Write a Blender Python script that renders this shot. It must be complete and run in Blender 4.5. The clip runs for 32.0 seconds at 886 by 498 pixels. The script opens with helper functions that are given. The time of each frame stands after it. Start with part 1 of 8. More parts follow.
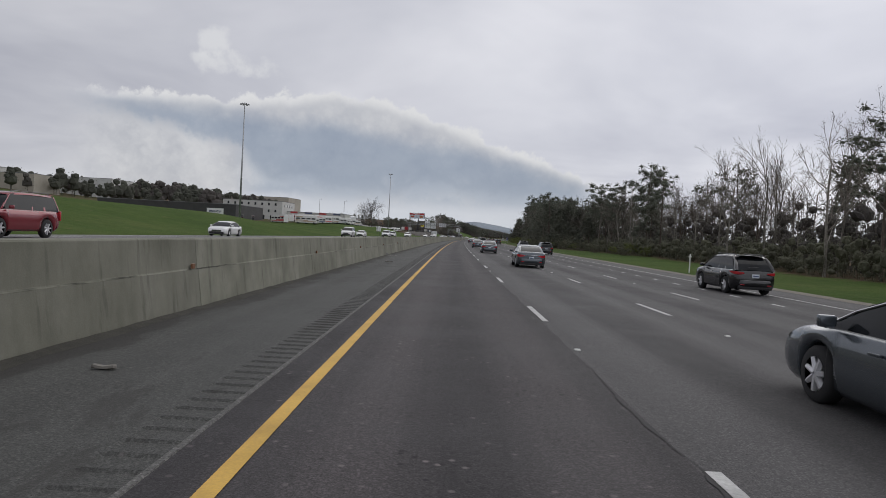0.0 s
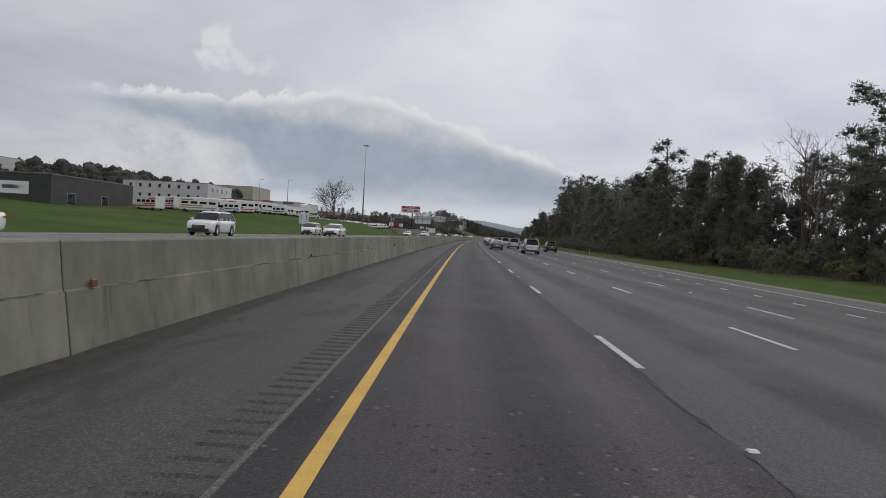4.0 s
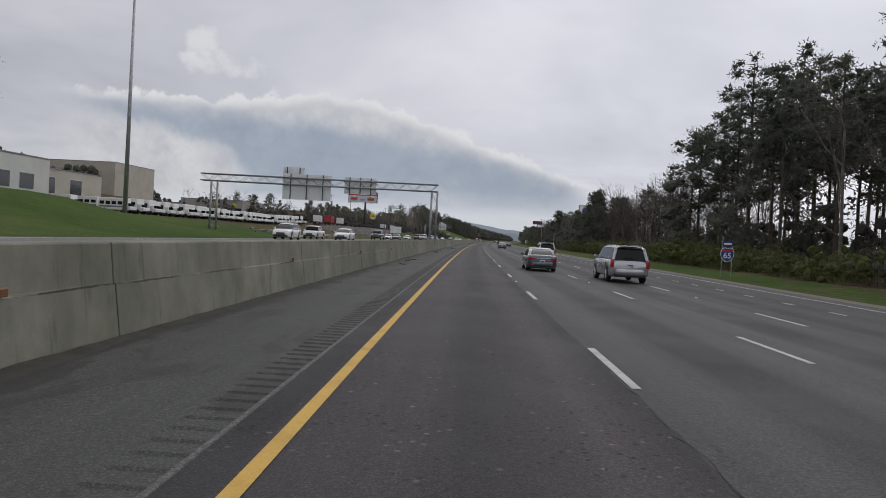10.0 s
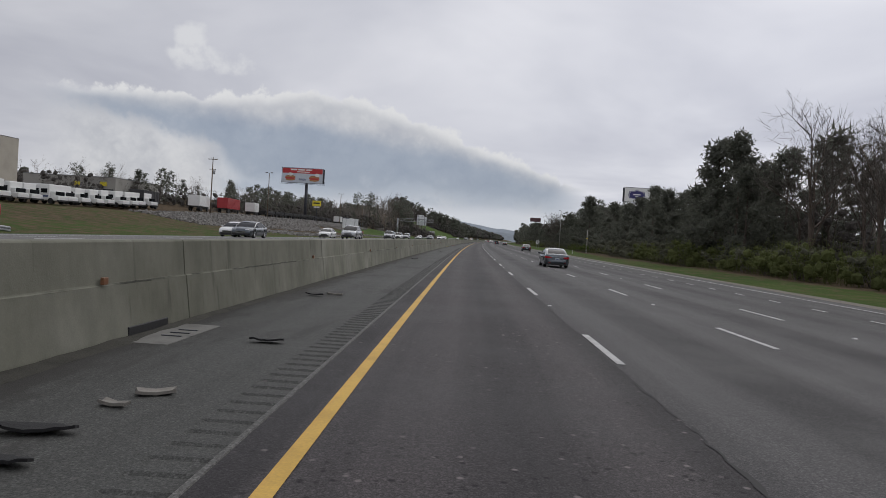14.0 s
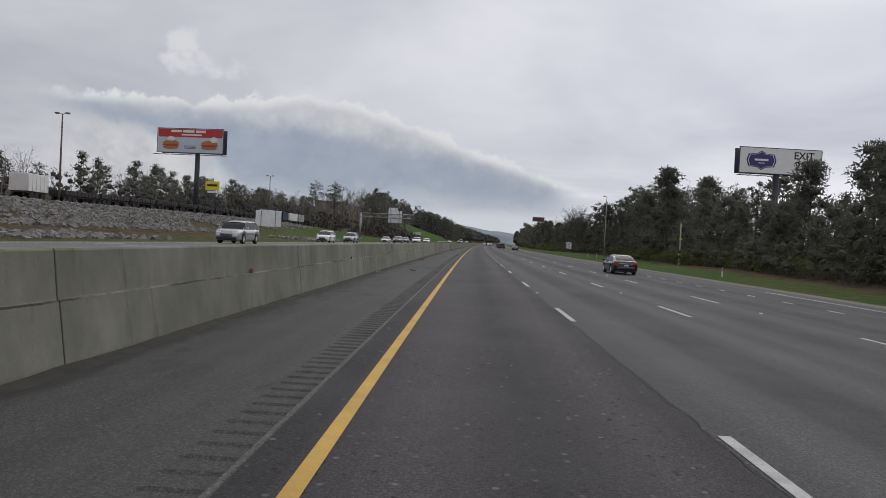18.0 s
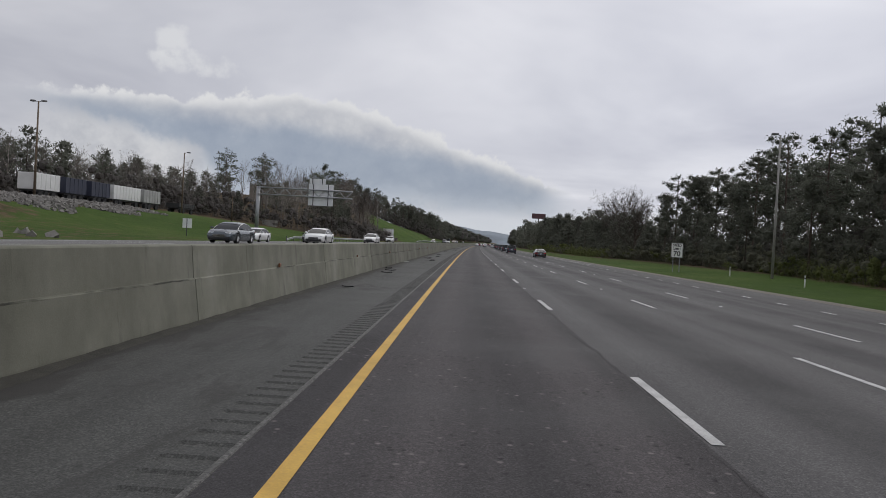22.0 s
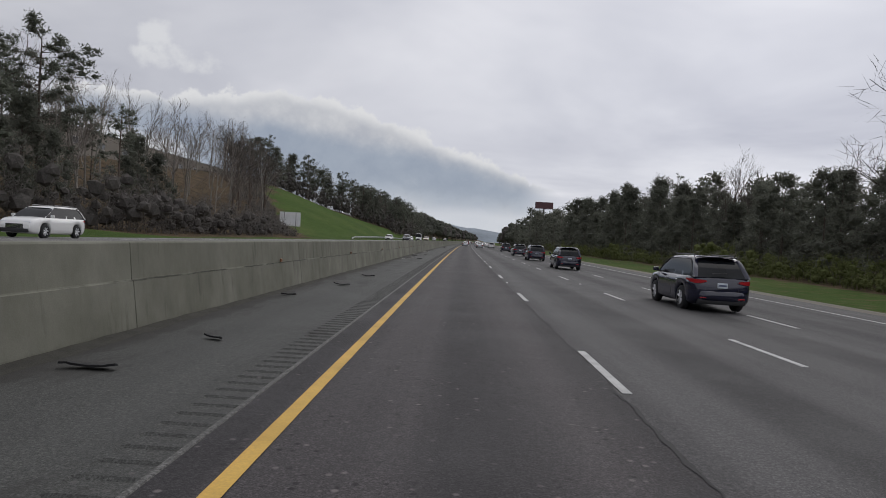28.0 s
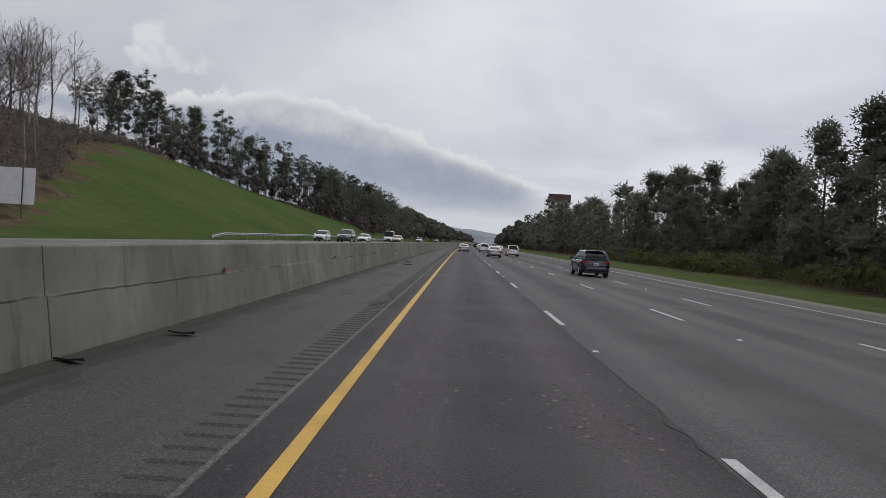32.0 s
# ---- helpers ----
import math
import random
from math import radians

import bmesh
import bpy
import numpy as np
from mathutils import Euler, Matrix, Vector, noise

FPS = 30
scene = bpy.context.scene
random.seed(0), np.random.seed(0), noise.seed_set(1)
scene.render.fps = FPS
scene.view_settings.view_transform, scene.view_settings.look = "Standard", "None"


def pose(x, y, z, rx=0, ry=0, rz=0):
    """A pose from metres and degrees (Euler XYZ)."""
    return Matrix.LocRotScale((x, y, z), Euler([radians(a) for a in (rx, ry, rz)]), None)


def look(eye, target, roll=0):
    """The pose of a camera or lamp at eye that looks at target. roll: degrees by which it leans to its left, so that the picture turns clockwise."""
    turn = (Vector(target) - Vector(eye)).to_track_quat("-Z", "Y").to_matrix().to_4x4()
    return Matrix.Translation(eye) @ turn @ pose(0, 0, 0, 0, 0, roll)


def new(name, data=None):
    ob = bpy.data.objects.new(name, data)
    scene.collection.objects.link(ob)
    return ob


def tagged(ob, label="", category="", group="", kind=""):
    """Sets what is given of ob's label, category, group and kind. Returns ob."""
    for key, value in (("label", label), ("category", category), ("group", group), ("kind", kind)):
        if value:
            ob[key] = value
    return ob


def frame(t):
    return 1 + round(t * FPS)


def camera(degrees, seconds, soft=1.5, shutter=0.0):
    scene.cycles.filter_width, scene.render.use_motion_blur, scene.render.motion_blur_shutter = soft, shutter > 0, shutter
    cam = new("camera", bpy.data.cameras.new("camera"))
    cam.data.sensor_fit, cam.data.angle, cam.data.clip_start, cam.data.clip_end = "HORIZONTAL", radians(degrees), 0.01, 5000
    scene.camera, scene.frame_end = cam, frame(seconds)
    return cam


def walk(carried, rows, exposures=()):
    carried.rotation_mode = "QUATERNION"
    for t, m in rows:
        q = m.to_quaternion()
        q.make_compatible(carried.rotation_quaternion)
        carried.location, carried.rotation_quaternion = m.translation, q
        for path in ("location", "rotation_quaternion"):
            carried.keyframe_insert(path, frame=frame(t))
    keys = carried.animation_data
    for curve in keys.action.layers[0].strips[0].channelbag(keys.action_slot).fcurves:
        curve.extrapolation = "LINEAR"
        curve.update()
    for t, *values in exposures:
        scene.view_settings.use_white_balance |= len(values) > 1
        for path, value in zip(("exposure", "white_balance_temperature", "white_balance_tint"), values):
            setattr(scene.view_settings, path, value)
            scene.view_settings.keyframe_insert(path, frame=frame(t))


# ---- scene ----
# ---------------------------------------------------------------- alignment of the road
# The carriageway bends gently to the right. Everything is placed by its way along the road (s), its
# offset to the right of the line that the camera drives (u) and its height (z).
BEND = (0.08386, 0.22962, -0.33704, 0.13034)
LAST = 853.0


def heading(s):
    q = min(max(s, 0.0), LAST) / 1000
    a = BEND[0] * q + BEND[1] * q ** 2 + BEND[2] * q ** 3 + BEND[3] * q ** 4
    e = LAST / 1000
    k = (BEND[0] + 2 * BEND[1] * e + 3 * BEND[2] * e ** 2 + 4 * BEND[3] * e ** 3) / 1000
    if s > LAST:
        a += min(s - LAST, 700.0) * k
    if s < 0:
        a += s * BEND[0] / 1000
    return a


STEP, FIRST = 2.0, -600
LINE = []
_x = _y = 0.0
for _i in range(3301):
    _s = FIRST + _i * STEP
    LINE.append((_x, _y))
    _h = heading(_s + STEP / 2)
    _x, _y = _x + math.sin(_h) * STEP, _y + math.cos(_h) * STEP
_o = LINE[int(-FIRST / STEP)]
LINE = [(x - _o[0], y - _o[1]) for x, y in LINE]


def at(s, u=0.0, z=0.0):
    """The point s along the road, u to the right of the driven line and z high."""
    i = (s - FIRST) / STEP
    j = min(max(int(i), 0), len(LINE) - 2)
    r = i - j
    h = heading(s)
    x = LINE[j][0] * (1 - r) + LINE[j + 1][0] * r
    y = LINE[j][1] * (1 - r) + LINE[j + 1][1] * r
    return Vector((x + u * math.cos(h), y - u * math.sin(h), z))


def there(s, u, z=0.0, turn=0.0):
    """The pose of a thing whose y axis points along the road; turn: degrees anticlockwise from above."""
    return Matrix.Translation(at(s, u, z)) @ Matrix.Rotation(-heading(s) + radians(turn), 4, "Z")


# ---------------------------------------------------------------- camera
EYE = 1.70
ROUTE = [  # seconds, way along the road, offset to the right, turn, tilt and lean in degrees
    (0.0, 0.42, 0.20, -0.608, -1.100, 3.03),
    (0.5, 16.29, 0.15, -0.692, -1.151, 3.09),
    (1.0, 32.16, 0.09, -0.791, -1.195, 3.13),
    (1.5, 48.00, -0.02, -0.935, -1.224, 3.16),
    (2.0, 63.87, -0.13, -1.084, -1.240, 3.21),
    (2.5, 79.40, -0.25, -1.211, -1.265, 3.25),
    (3.0, 95.04, -0.33, -1.337, -1.267, 3.29),
    (3.5, 111.07, -0.33, -1.456, -1.240, 3.29),
    (4.0, 127.23, -0.28, -1.537, -1.213, 3.28),
    (4.5, 143.51, -0.22, -1.586, -1.191, 3.27),
    (5.0, 159.87, -0.16, -1.634, -1.168, 3.27),
    (5.5, 176.26, -0.10, -1.686, -1.142, 3.25),
    (6.0, 192.68, -0.03, -1.724, -1.115, 3.26),
    (6.5, 209.33, 0.04, -1.730, -1.125, 3.27),
    (7.0, 226.00, 0.08, -1.741, -1.150, 3.30),
    (7.5, 242.46, 0.12, -1.812, -1.151, 3.30),
    (8.0, 258.88, 0.15, -1.921, -1.125, 3.25),
    (8.5, 275.04, 0.18, -1.995, -1.068, 3.21),
    (9.0, 291.06, 0.18, -2.015, -1.018, 3.19),
    (9.5, 307.38, 0.18, -2.012, -0.971, 3.16),
    (10.0, 323.45, 0.16, -2.032, -0.925, 3.11),
    (10.5, 338.34, 0.12, -2.117, -0.891, 3.08),
    (11.0, 352.77, 0.07, -2.195, -0.877, 3.06),
    (11.5, 366.96, 0.02, -2.188, -0.877, 3.08),
    (12.0, 380.61, -0.01, -2.080, -0.912, 3.16),
    (12.5, 393.91, -0.02, -1.968, -0.976, 3.31),
    (13.0, 406.69, -0.02, -1.958, -0.998, 3.43),
    (13.5, 419.28, -0.04, -1.968, -0.989, 3.46),
    (14.0, 431.47, -0.06, -1.959, -0.978, 3.44),
    (14.5, 443.02, -0.08, -1.983, -0.971, 3.39),
    (15.0, 454.51, -0.10, -2.029, -0.956, 3.32),
    (15.5, 466.07, -0.12, -2.078, -0.927, 3.24),
    (16.0, 477.70, -0.14, -2.126, -0.897, 3.16),
    (16.5, 489.30, -0.15, -2.167, -0.854, 3.07),
    (17.0, 500.82, -0.15, -2.195, -0.794, 2.98),
    (17.5, 512.12, -0.16, -2.207, -0.732, 2.92),
    (18.0, 523.36, -0.17, -2.209, -0.696, 2.89),
    (18.5, 534.71, -0.15, -2.183, -0.661, 2.87),
    (19.0, 546.10, -0.14, -2.141, -0.618, 2.82),
    (19.5, 557.80, -0.12, -2.097, -0.592, 2.77),
    (20.0, 569.60, -0.08, -2.065, -0.572, 2.74),
    (20.5, 581.42, -0.06, -2.058, -0.567, 2.81),
    (21.0, 593.46, -0.05, -2.037, -0.584, 2.95),
    (21.5, 605.70, -0.05, -2.010, -0.616, 3.09),
    (22.0, 618.09, -0.06, -1.984, -0.662, 3.18),
    (22.5, 630.50, -0.07, -1.963, -0.719, 3.23),
    (23.0, 642.75, -0.08, -1.946, -0.734, 3.24),
    (23.5, 655.03, -0.10, -1.895, -0.682, 3.28),
    (24.0, 667.14, -0.10, -1.819, -0.645, 3.35),
    (24.5, 679.01, -0.08, -1.759, -0.657, 3.36),
    (25.0, 690.93, -0.05, -1.721, -0.693, 3.31),
    (25.5, 702.95, -0.02, -1.686, -0.735, 3.25),
    (26.0, 715.04, 0.02, -1.651, -0.775, 3.19),
    (26.5, 727.12, 0.07, -1.607, -0.803, 3.15),
    (27.0, 739.13, 0.13, -1.546, -0.801, 3.17),
    (27.5, 750.88, 0.20, -1.491, -0.800, 3.20),
    (28.0, 762.51, 0.23, -1.441, -0.806, 3.24),
    (28.5, 774.52, 0.20, -1.424, -0.821, 3.27),
    (29.0, 786.39, 0.14, -1.432, -0.833, 3.26),
    (29.5, 797.64, 0.08, -1.433, -0.837, 3.22),
    (30.0, 808.78, 0.03, -1.445, -0.838, 3.21),
    (30.5, 819.88, -0.01, -1.466, -0.813, 3.22),
    (31.0, 831.04, -0.04, -1.462, -0.786, 3.25),
    (31.5, 842.05, -0.05, -1.417, -0.744, 3.26),
    (32.0, 853.17, -0.06, -1.386, -0.676, 3.27),
]

cam = camera(66.8, 32.0, soft=0.75)


def driver(s, u, turn, tilt, lean):
    eye = at(s, u, EYE)
    a, b = heading(s) + radians(turn), radians(tilt)
    way = Vector((math.sin(a) * math.cos(b), math.cos(a) * math.cos(b), math.sin(b)))
    return look(eye, eye + way, lean)


walk(cam, [(t, driver(s, u, turn, tilt, lean)) for t, s, u, turn, tilt, lean in ROUTE])


# ---------------------------------------------------------------- light
world = bpy.data.worlds.new("overcast")
scene.world = world
world.use_nodes = True


def wire(tree):
    """A short way to make nodes: node(kind, inputs by name or index, settings)."""
    tree.nodes.clear()

    def node(kind, ins=None, **kw):
        n = tree.nodes.new(kind)
        for k, v in kw.items():
            if k == "ramp":
                cr = n.color_ramp
                while len(cr.elements) > 1:
                    cr.elements.remove(cr.elements[-1])
                for i, (p, c) in enumerate(v):
                    e = cr.elements[0] if i == 0 else cr.elements.new(p)
                    e.position = p
                    e.color = (*c, 1) if isinstance(c, tuple) else (c, c, c, 1)
            elif k == "blend_type":
                n.blend_type = v
            elif k == "operation":
                n.operation = v
            elif k == "data_type":
                n.data_type = v
            elif k == "interpolation_type":
                n.interpolation_type = v
            elif k == "clamp":
                n.use_clamp = v
            elif k == "sky_type":
                n.sky_type = v
            elif k == "noise_dimensions":
                n.noise_dimensions = v
            elif k == "feature":
                n.feature = v
        for k, v in (ins or {}).items():
            if isinstance(v, bpy.types.NodeSocket):
                tree.links.new(v, n.inputs[k])
            else:
                n.inputs[k].default_value = v
        return n

    return node


def make_sky():
    node = wire(world.node_tree)
    sky = node("ShaderNodeTexSky", sky_type="NISHITA")
    sky.sun_disc = False
    sky.sun_elevation, sky.sun_rotation = radians(48), radians(35)
    way = node("ShaderNodeTexCoord").outputs["Generated"]
    sep = node("ShaderNodeSeparateXYZ", {0: way})

    def m(op, a, b=0.0, c=0.0, clamp=False):
        return node("ShaderNodeMath", {0: a, 1: b, 2: c}, operation=op, clamp=clamp).outputs[0]

    high = m("ARCSINE", sep.outputs["Z"])
    side = m("ARCTAN2", sep.outputs["X"], sep.outputs["Y"])
    # clouds lie on a high flat layer: the noise is stretched towards the horizon
    lift = m("ADD", m("MAXIMUM", sep.outputs["Z"], 0.0), 0.12)
    flat = node("ShaderNodeCombineXYZ", {0: m("DIVIDE", sep.outputs["X"], lift), 1: m("DIVIDE", sep.outputs["Y"], lift), 2: 0.0})
    big = node("ShaderNodeTexNoise", {"Vector": flat.outputs[0], "Scale": 0.55, "Detail": 5.0, "Roughness": 0.52, "Distortion": 0.4}).outputs["Fac"]
    small = node("ShaderNodeTexNoise", {"Vector": way, "Scale": 9.0, "Detail": 7.0, "Roughness": 0.58}).outputs["Fac"]
    puff = node("ShaderNodeTexNoise", {"Vector": way, "Scale": 16.0, "Detail": 6.0, "Roughness": 0.55}).outputs["Fac"]
    cover = node("ShaderNodeValToRGB", {0: big}, ramp=[(0.30, (0.47, 0.48, 0.553)), (0.47, (0.62, 0.628, 0.69)), (0.60, (0.75, 0.753, 0.805)), (0.74, (0.61, 0.615, 0.675))])
    # the long cumulus bank: its crest falls from the west towards the road's end
    deg = m("MULTIPLY", high, 57.2958)
    along = m("MULTIPLY_ADD", side, 57.2958 / 60, 0.6)

    def course(points, top):
        """A value that changes with the bearing: (degrees from north, value) from -36 to 24."""
        return m("MULTIPLY", node("ShaderNodeValToRGB", {0: along}, ramp=[((a + 36) / 60, e / top) for a, e in points]).outputs[0], top)

    def soft(x, a, b, lo=0.0, hi=1.0):
        return node("ShaderNodeMapRange", {0: x, 1: a, 2: b, 3: lo, 4: hi}, interpolation_type="SMOOTHSTEP").outputs[0]

    def mix(f, a, b):
        return node("ShaderNodeMix", {0: f, 6: a, 7: b}, data_type="RGBA").outputs[2]

    crest = course([(-35, 9.4), (-28.6, 10.0), (-24, 10.3), (-18, 10.4), (-14, 10.9), (-10.2, 11.8), (-7, 11.3), (-3.5, 10.4), (0.0, 9.5), (3.4, 8.2), (5.8, 7.5), (8.3, 6.7), (11.6, 5.7), (14, 4.9), (18, 4.0)], 20)
    cap = course([(-30, 0.6), (-24, 1.0), (-18, 1.3), (-13, 2.3), (-8, 2.9), (-3, 2.4), (1, 1.5), (5, 1.0), (13, 1.0)], 4)
    foot = course([(-30, 8.2), (-26, 7.7), (-21, 7.2), (-18, 6.0), (-15, 3.8), (-10, 3.2), (-5, 3.6), (0, 4.0), (4, 3.2), (13, 3.6)], 10)
    fine_puff = node("ShaderNodeTexNoise", {"Vector": way, "Scale": 38.0, "Detail": 6.0, "Roughness": 0.6}).outputs["Fac"]
    # rounded heads of three sizes
    heads = 0.0
    for scale, much in ((20.0, 1.6), (44.0, 0.9), (95.0, 0.45)):
        warp = node("ShaderNodeMix", {0: 0.045, 6: way, 7: node("ShaderNodeTexNoise", {"Vector": way, "Scale": scale * 0.8, "Detail": 3.0}).outputs["Color"]}, data_type="RGBA").outputs[2]
        cell = node("ShaderNodeTexVoronoi", {"Vector": warp, "Scale": scale}).outputs["Distance"]
        heads = m("ADD", m("MULTIPLY", m("SUBTRACT", 0.42, cell), much), heads)
    rough = m("ADD", m("MULTIPLY", m("SUBTRACT", puff, 0.5), 2.2), m("MULTIPLY", m("SUBTRACT", fine_puff, 0.5), 1.6))
    under = m("SUBTRACT", m("ADD", crest, m("ADD", m("MULTIPLY", heads, 0.75), m("MULTIPLY", rough, 0.45))), deg)
    bank = soft(under, -0.12, 0.38)
    # a bright rim over a grey cap, the slate underside below it
    puffs = m("ADD", m("MULTIPLY", heads, 0.9), rough)
    slate = soft(m("SUBTRACT", m("ADD", under, m("MULTIPLY", puffs, -0.9)), cap), -0.7, 1.3)
    shade = node("ShaderNodeValToRGB", {0: m("MULTIPLY_ADD", puffs, 0.30, 0.5)}, ramp=[(0.2, (0.46, 0.475, 0.525)), (0.5, (0.535, 0.545, 0.58)), (0.8, (0.625, 0.63, 0.655))]).outputs[0]
    lit = mix(soft(m("ADD", under, m("MULTIPLY", puffs, -0.5)), 1.3, 0.2), shade, (0.74, 0.74, 0.75, 1))
    dim = node("ShaderNodeValToRGB", {0: m("MULTIPLY_ADD", puffs, 0.22, 0.5)}, ramp=[(0.2, (0.30, 0.345, 0.43)), (0.55, (0.345, 0.39, 0.47)), (0.9, (0.43, 0.465, 0.535))]).outputs[0]
    body = mix(slate, lit, dim)
    west_low = soft(side, -0.33, -0.27, 1.0, 0.0)
    hazy = node("ShaderNodeValToRGB", {0: m("MULTIPLY_ADD", puffs, 0.35, 0.5)}, ramp=[(0.2, (0.40, 0.445, 0.525)), (0.5, (0.46, 0.50, 0.57)), (0.8, (0.56, 0.58, 0.63))]).outputs[0]
    white = node("ShaderNodeValToRGB", {0: m("MULTIPLY_ADD", puffs, 0.35, 0.5)}, ramp=[(0.2, (0.50, 0.51, 0.55)), (0.6, (0.62, 0.625, 0.65)), (0.9, (0.67, 0.67, 0.69))]).outputs[0]
    low_body = mix(west_low, hazy, white)
    body = mix(soft(m("SUBTRACT", m("ADD", deg, m("MULTIPLY", puffs, 0.8)), foot), -0.7, 0.8), low_body, body)
    # the bank ends towards both sides and pales near the horizon
    left = soft(side, -0.56, -0.45)
    right = soft(side, 0.17, 0.25, 1.0, 0.0)
    ends = m("MULTIPLY", m("MULTIPLY", bank, m("MULTIPLY", left, right)), soft(m("ADD", deg, m("MULTIPLY", puffs, 0.3)), 1.9, 3.1, 0.25, 1.0))
    low = soft(high, 0.015, 0.075)
    east = node("ShaderNodeMapRange", {0: side, 1: -0.55, 2: 0.5, 3: 0.84, 4: 1.14}).outputs[0]
    veil = node("ShaderNodeMix", {0: 1.0, 6: cover.outputs[0], 7: east}, data_type="RGBA", blend_type="MULTIPLY")
    glow = node("ShaderNodeMix", {0: low, 6: (0.66, 0.69, 0.745, 1), 7: veil.outputs[2]}, data_type="RGBA")
    mixed = node("ShaderNodeMix", {0: ends, 6: glow.outputs[2], 7: body}, data_type="RGBA")
    ragged = node("ShaderNodeTexNoise", {"Vector": way, "Scale": 24.0, "Detail": 7.0, "Roughness": 0.58}).outputs["Fac"]
    # a few lone white heads above the bank
    for az, el, wide, tall in ((-18.3, 12.7, 0.052, 0.019), (-20.0, 14.2, 0.020, 0.020)):
        dx = m("DIVIDE", m("SUBTRACT", side, radians(az)), wide)
        dy = m("DIVIDE", m("SUBTRACT", high, radians(el)), tall)
        q = m("ADD", m("MULTIPLY", dx, dx), m("MULTIPLY", dy, dy))
        q = m("ADD", q, m("MULTIPLY", m("SUBTRACT", ragged, 0.5), 5.0))
        head = node("ShaderNodeMapRange", {0: q, 1: 1.3, 2: 0.0, 3: 0.0, 4: 0.7}, interpolation_type="SMOOTHSTEP").outputs[0]
        mixed = node("ShaderNodeMix", {0: head, 6: mixed.outputs[2], 7: (0.74, 0.745, 0.76, 1)}, data_type="RGBA")
    clouds = node("ShaderNodeBackground", {"Color": mixed.outputs[2], "Strength": 1.0})
    clear = node("ShaderNodeBackground", {"Color": sky.outputs[0], "Strength": 0.05})
    both = node("ShaderNodeMixShader", {0: 0.93, 1: clear.outputs[0], 2: clouds.outputs[0]})
    node("ShaderNodeOutputWorld", {0: both.outputs[0]})


make_sky()
sun = new("sun", bpy.data.lights.new("sun", "SUN"))
sun.data.energy, sun.data.angle, sun.data.color = 0.9, radians(75), (1.0, 0.96, 0.9)
sun.matrix_world = look((math.sin(radians(35)) * 50, math.cos(radians(35)) * 50, 60), (0, 0, 0))
scene.view_settings.exposure = 0.0


# ---------------------------------------------------------------- materials
MATS = {}


def matter(name, base, rough=0.8, metal=0.0, vary=0.25, scale=1.0, fine=30.0, bump=0.0, second=None, island=0.0, coat=0.0, spec=0.5):
    """A surface with large stains and fine grain in its colour and roughness. second: the stains' colour."""
    if name in MATS:
        return MATS[name]
    mat = bpy.data.materials.new(name)
    mat.use_nodes = True
    node = wire(mat.node_tree)
    co = node("ShaderNodeTexCoord").outputs["Object"]
    big = node("ShaderNodeTexNoise", {"Vector": co, "Scale": scale, "Detail": 5.0, "Roughness": 0.6}).outputs["Fac"]
    tiny = node("ShaderNodeTexNoise", {"Vector": co, "Scale": fine, "Detail": 3.0, "Roughness": 0.65}).outputs["Fac"]
    dark = tuple(c * (1 - vary) for c in base) if second is None else second
    light = tuple(min(1, c * (1 + vary * 0.6)) for c in base)
    ramp = node("ShaderNodeValToRGB", {0: big}, ramp=[(0.3, dark), (0.52, tuple(base)), (0.75, light)])
    grain = node("ShaderNodeMapRange", {0: tiny, 1: 0.25, 2: 0.75, 3: 1 - vary * 0.7, 4: 1 + vary * 0.5}).outputs[0]
    if island:
        r = node("ShaderNodeObjectInfo").outputs["Random"]
        f = node("ShaderNodeMapRange", {0: r, 3: 1 - island, 4: 1 + island}).outputs[0]
        grain = node("ShaderNodeMath", {0: grain, 1: f}, operation="MULTIPLY").outputs[0]
    col = node("ShaderNodeMix", {0: 1.0, 6: ramp.outputs[0], 7: grain}, data_type="RGBA", blend_type="MULTIPLY")
    ro = node("ShaderNodeMapRange", {0: tiny, 1: 0.2, 2: 0.8, 3: rough - min(0.1, rough * 0.12), 4: min(1, rough + min(0.1, rough * 0.12))}).outputs[0]
    ins = {"Base Color": col.outputs[2], "Roughness": ro, "Metallic": metal, "Coat Weight": coat, "Specular IOR Level": spec}
    if bump:
        ins["Normal"] = node("ShaderNodeBump", {"Height": tiny, "Strength": 0.6, "Distance": bump}).outputs[0]
    bsdf = node("ShaderNodeBsdfPrincipled", ins)
    node("ShaderNodeOutputMaterial", {0: bsdf.outputs[0]})
    MATS[name] = mat
    return mat


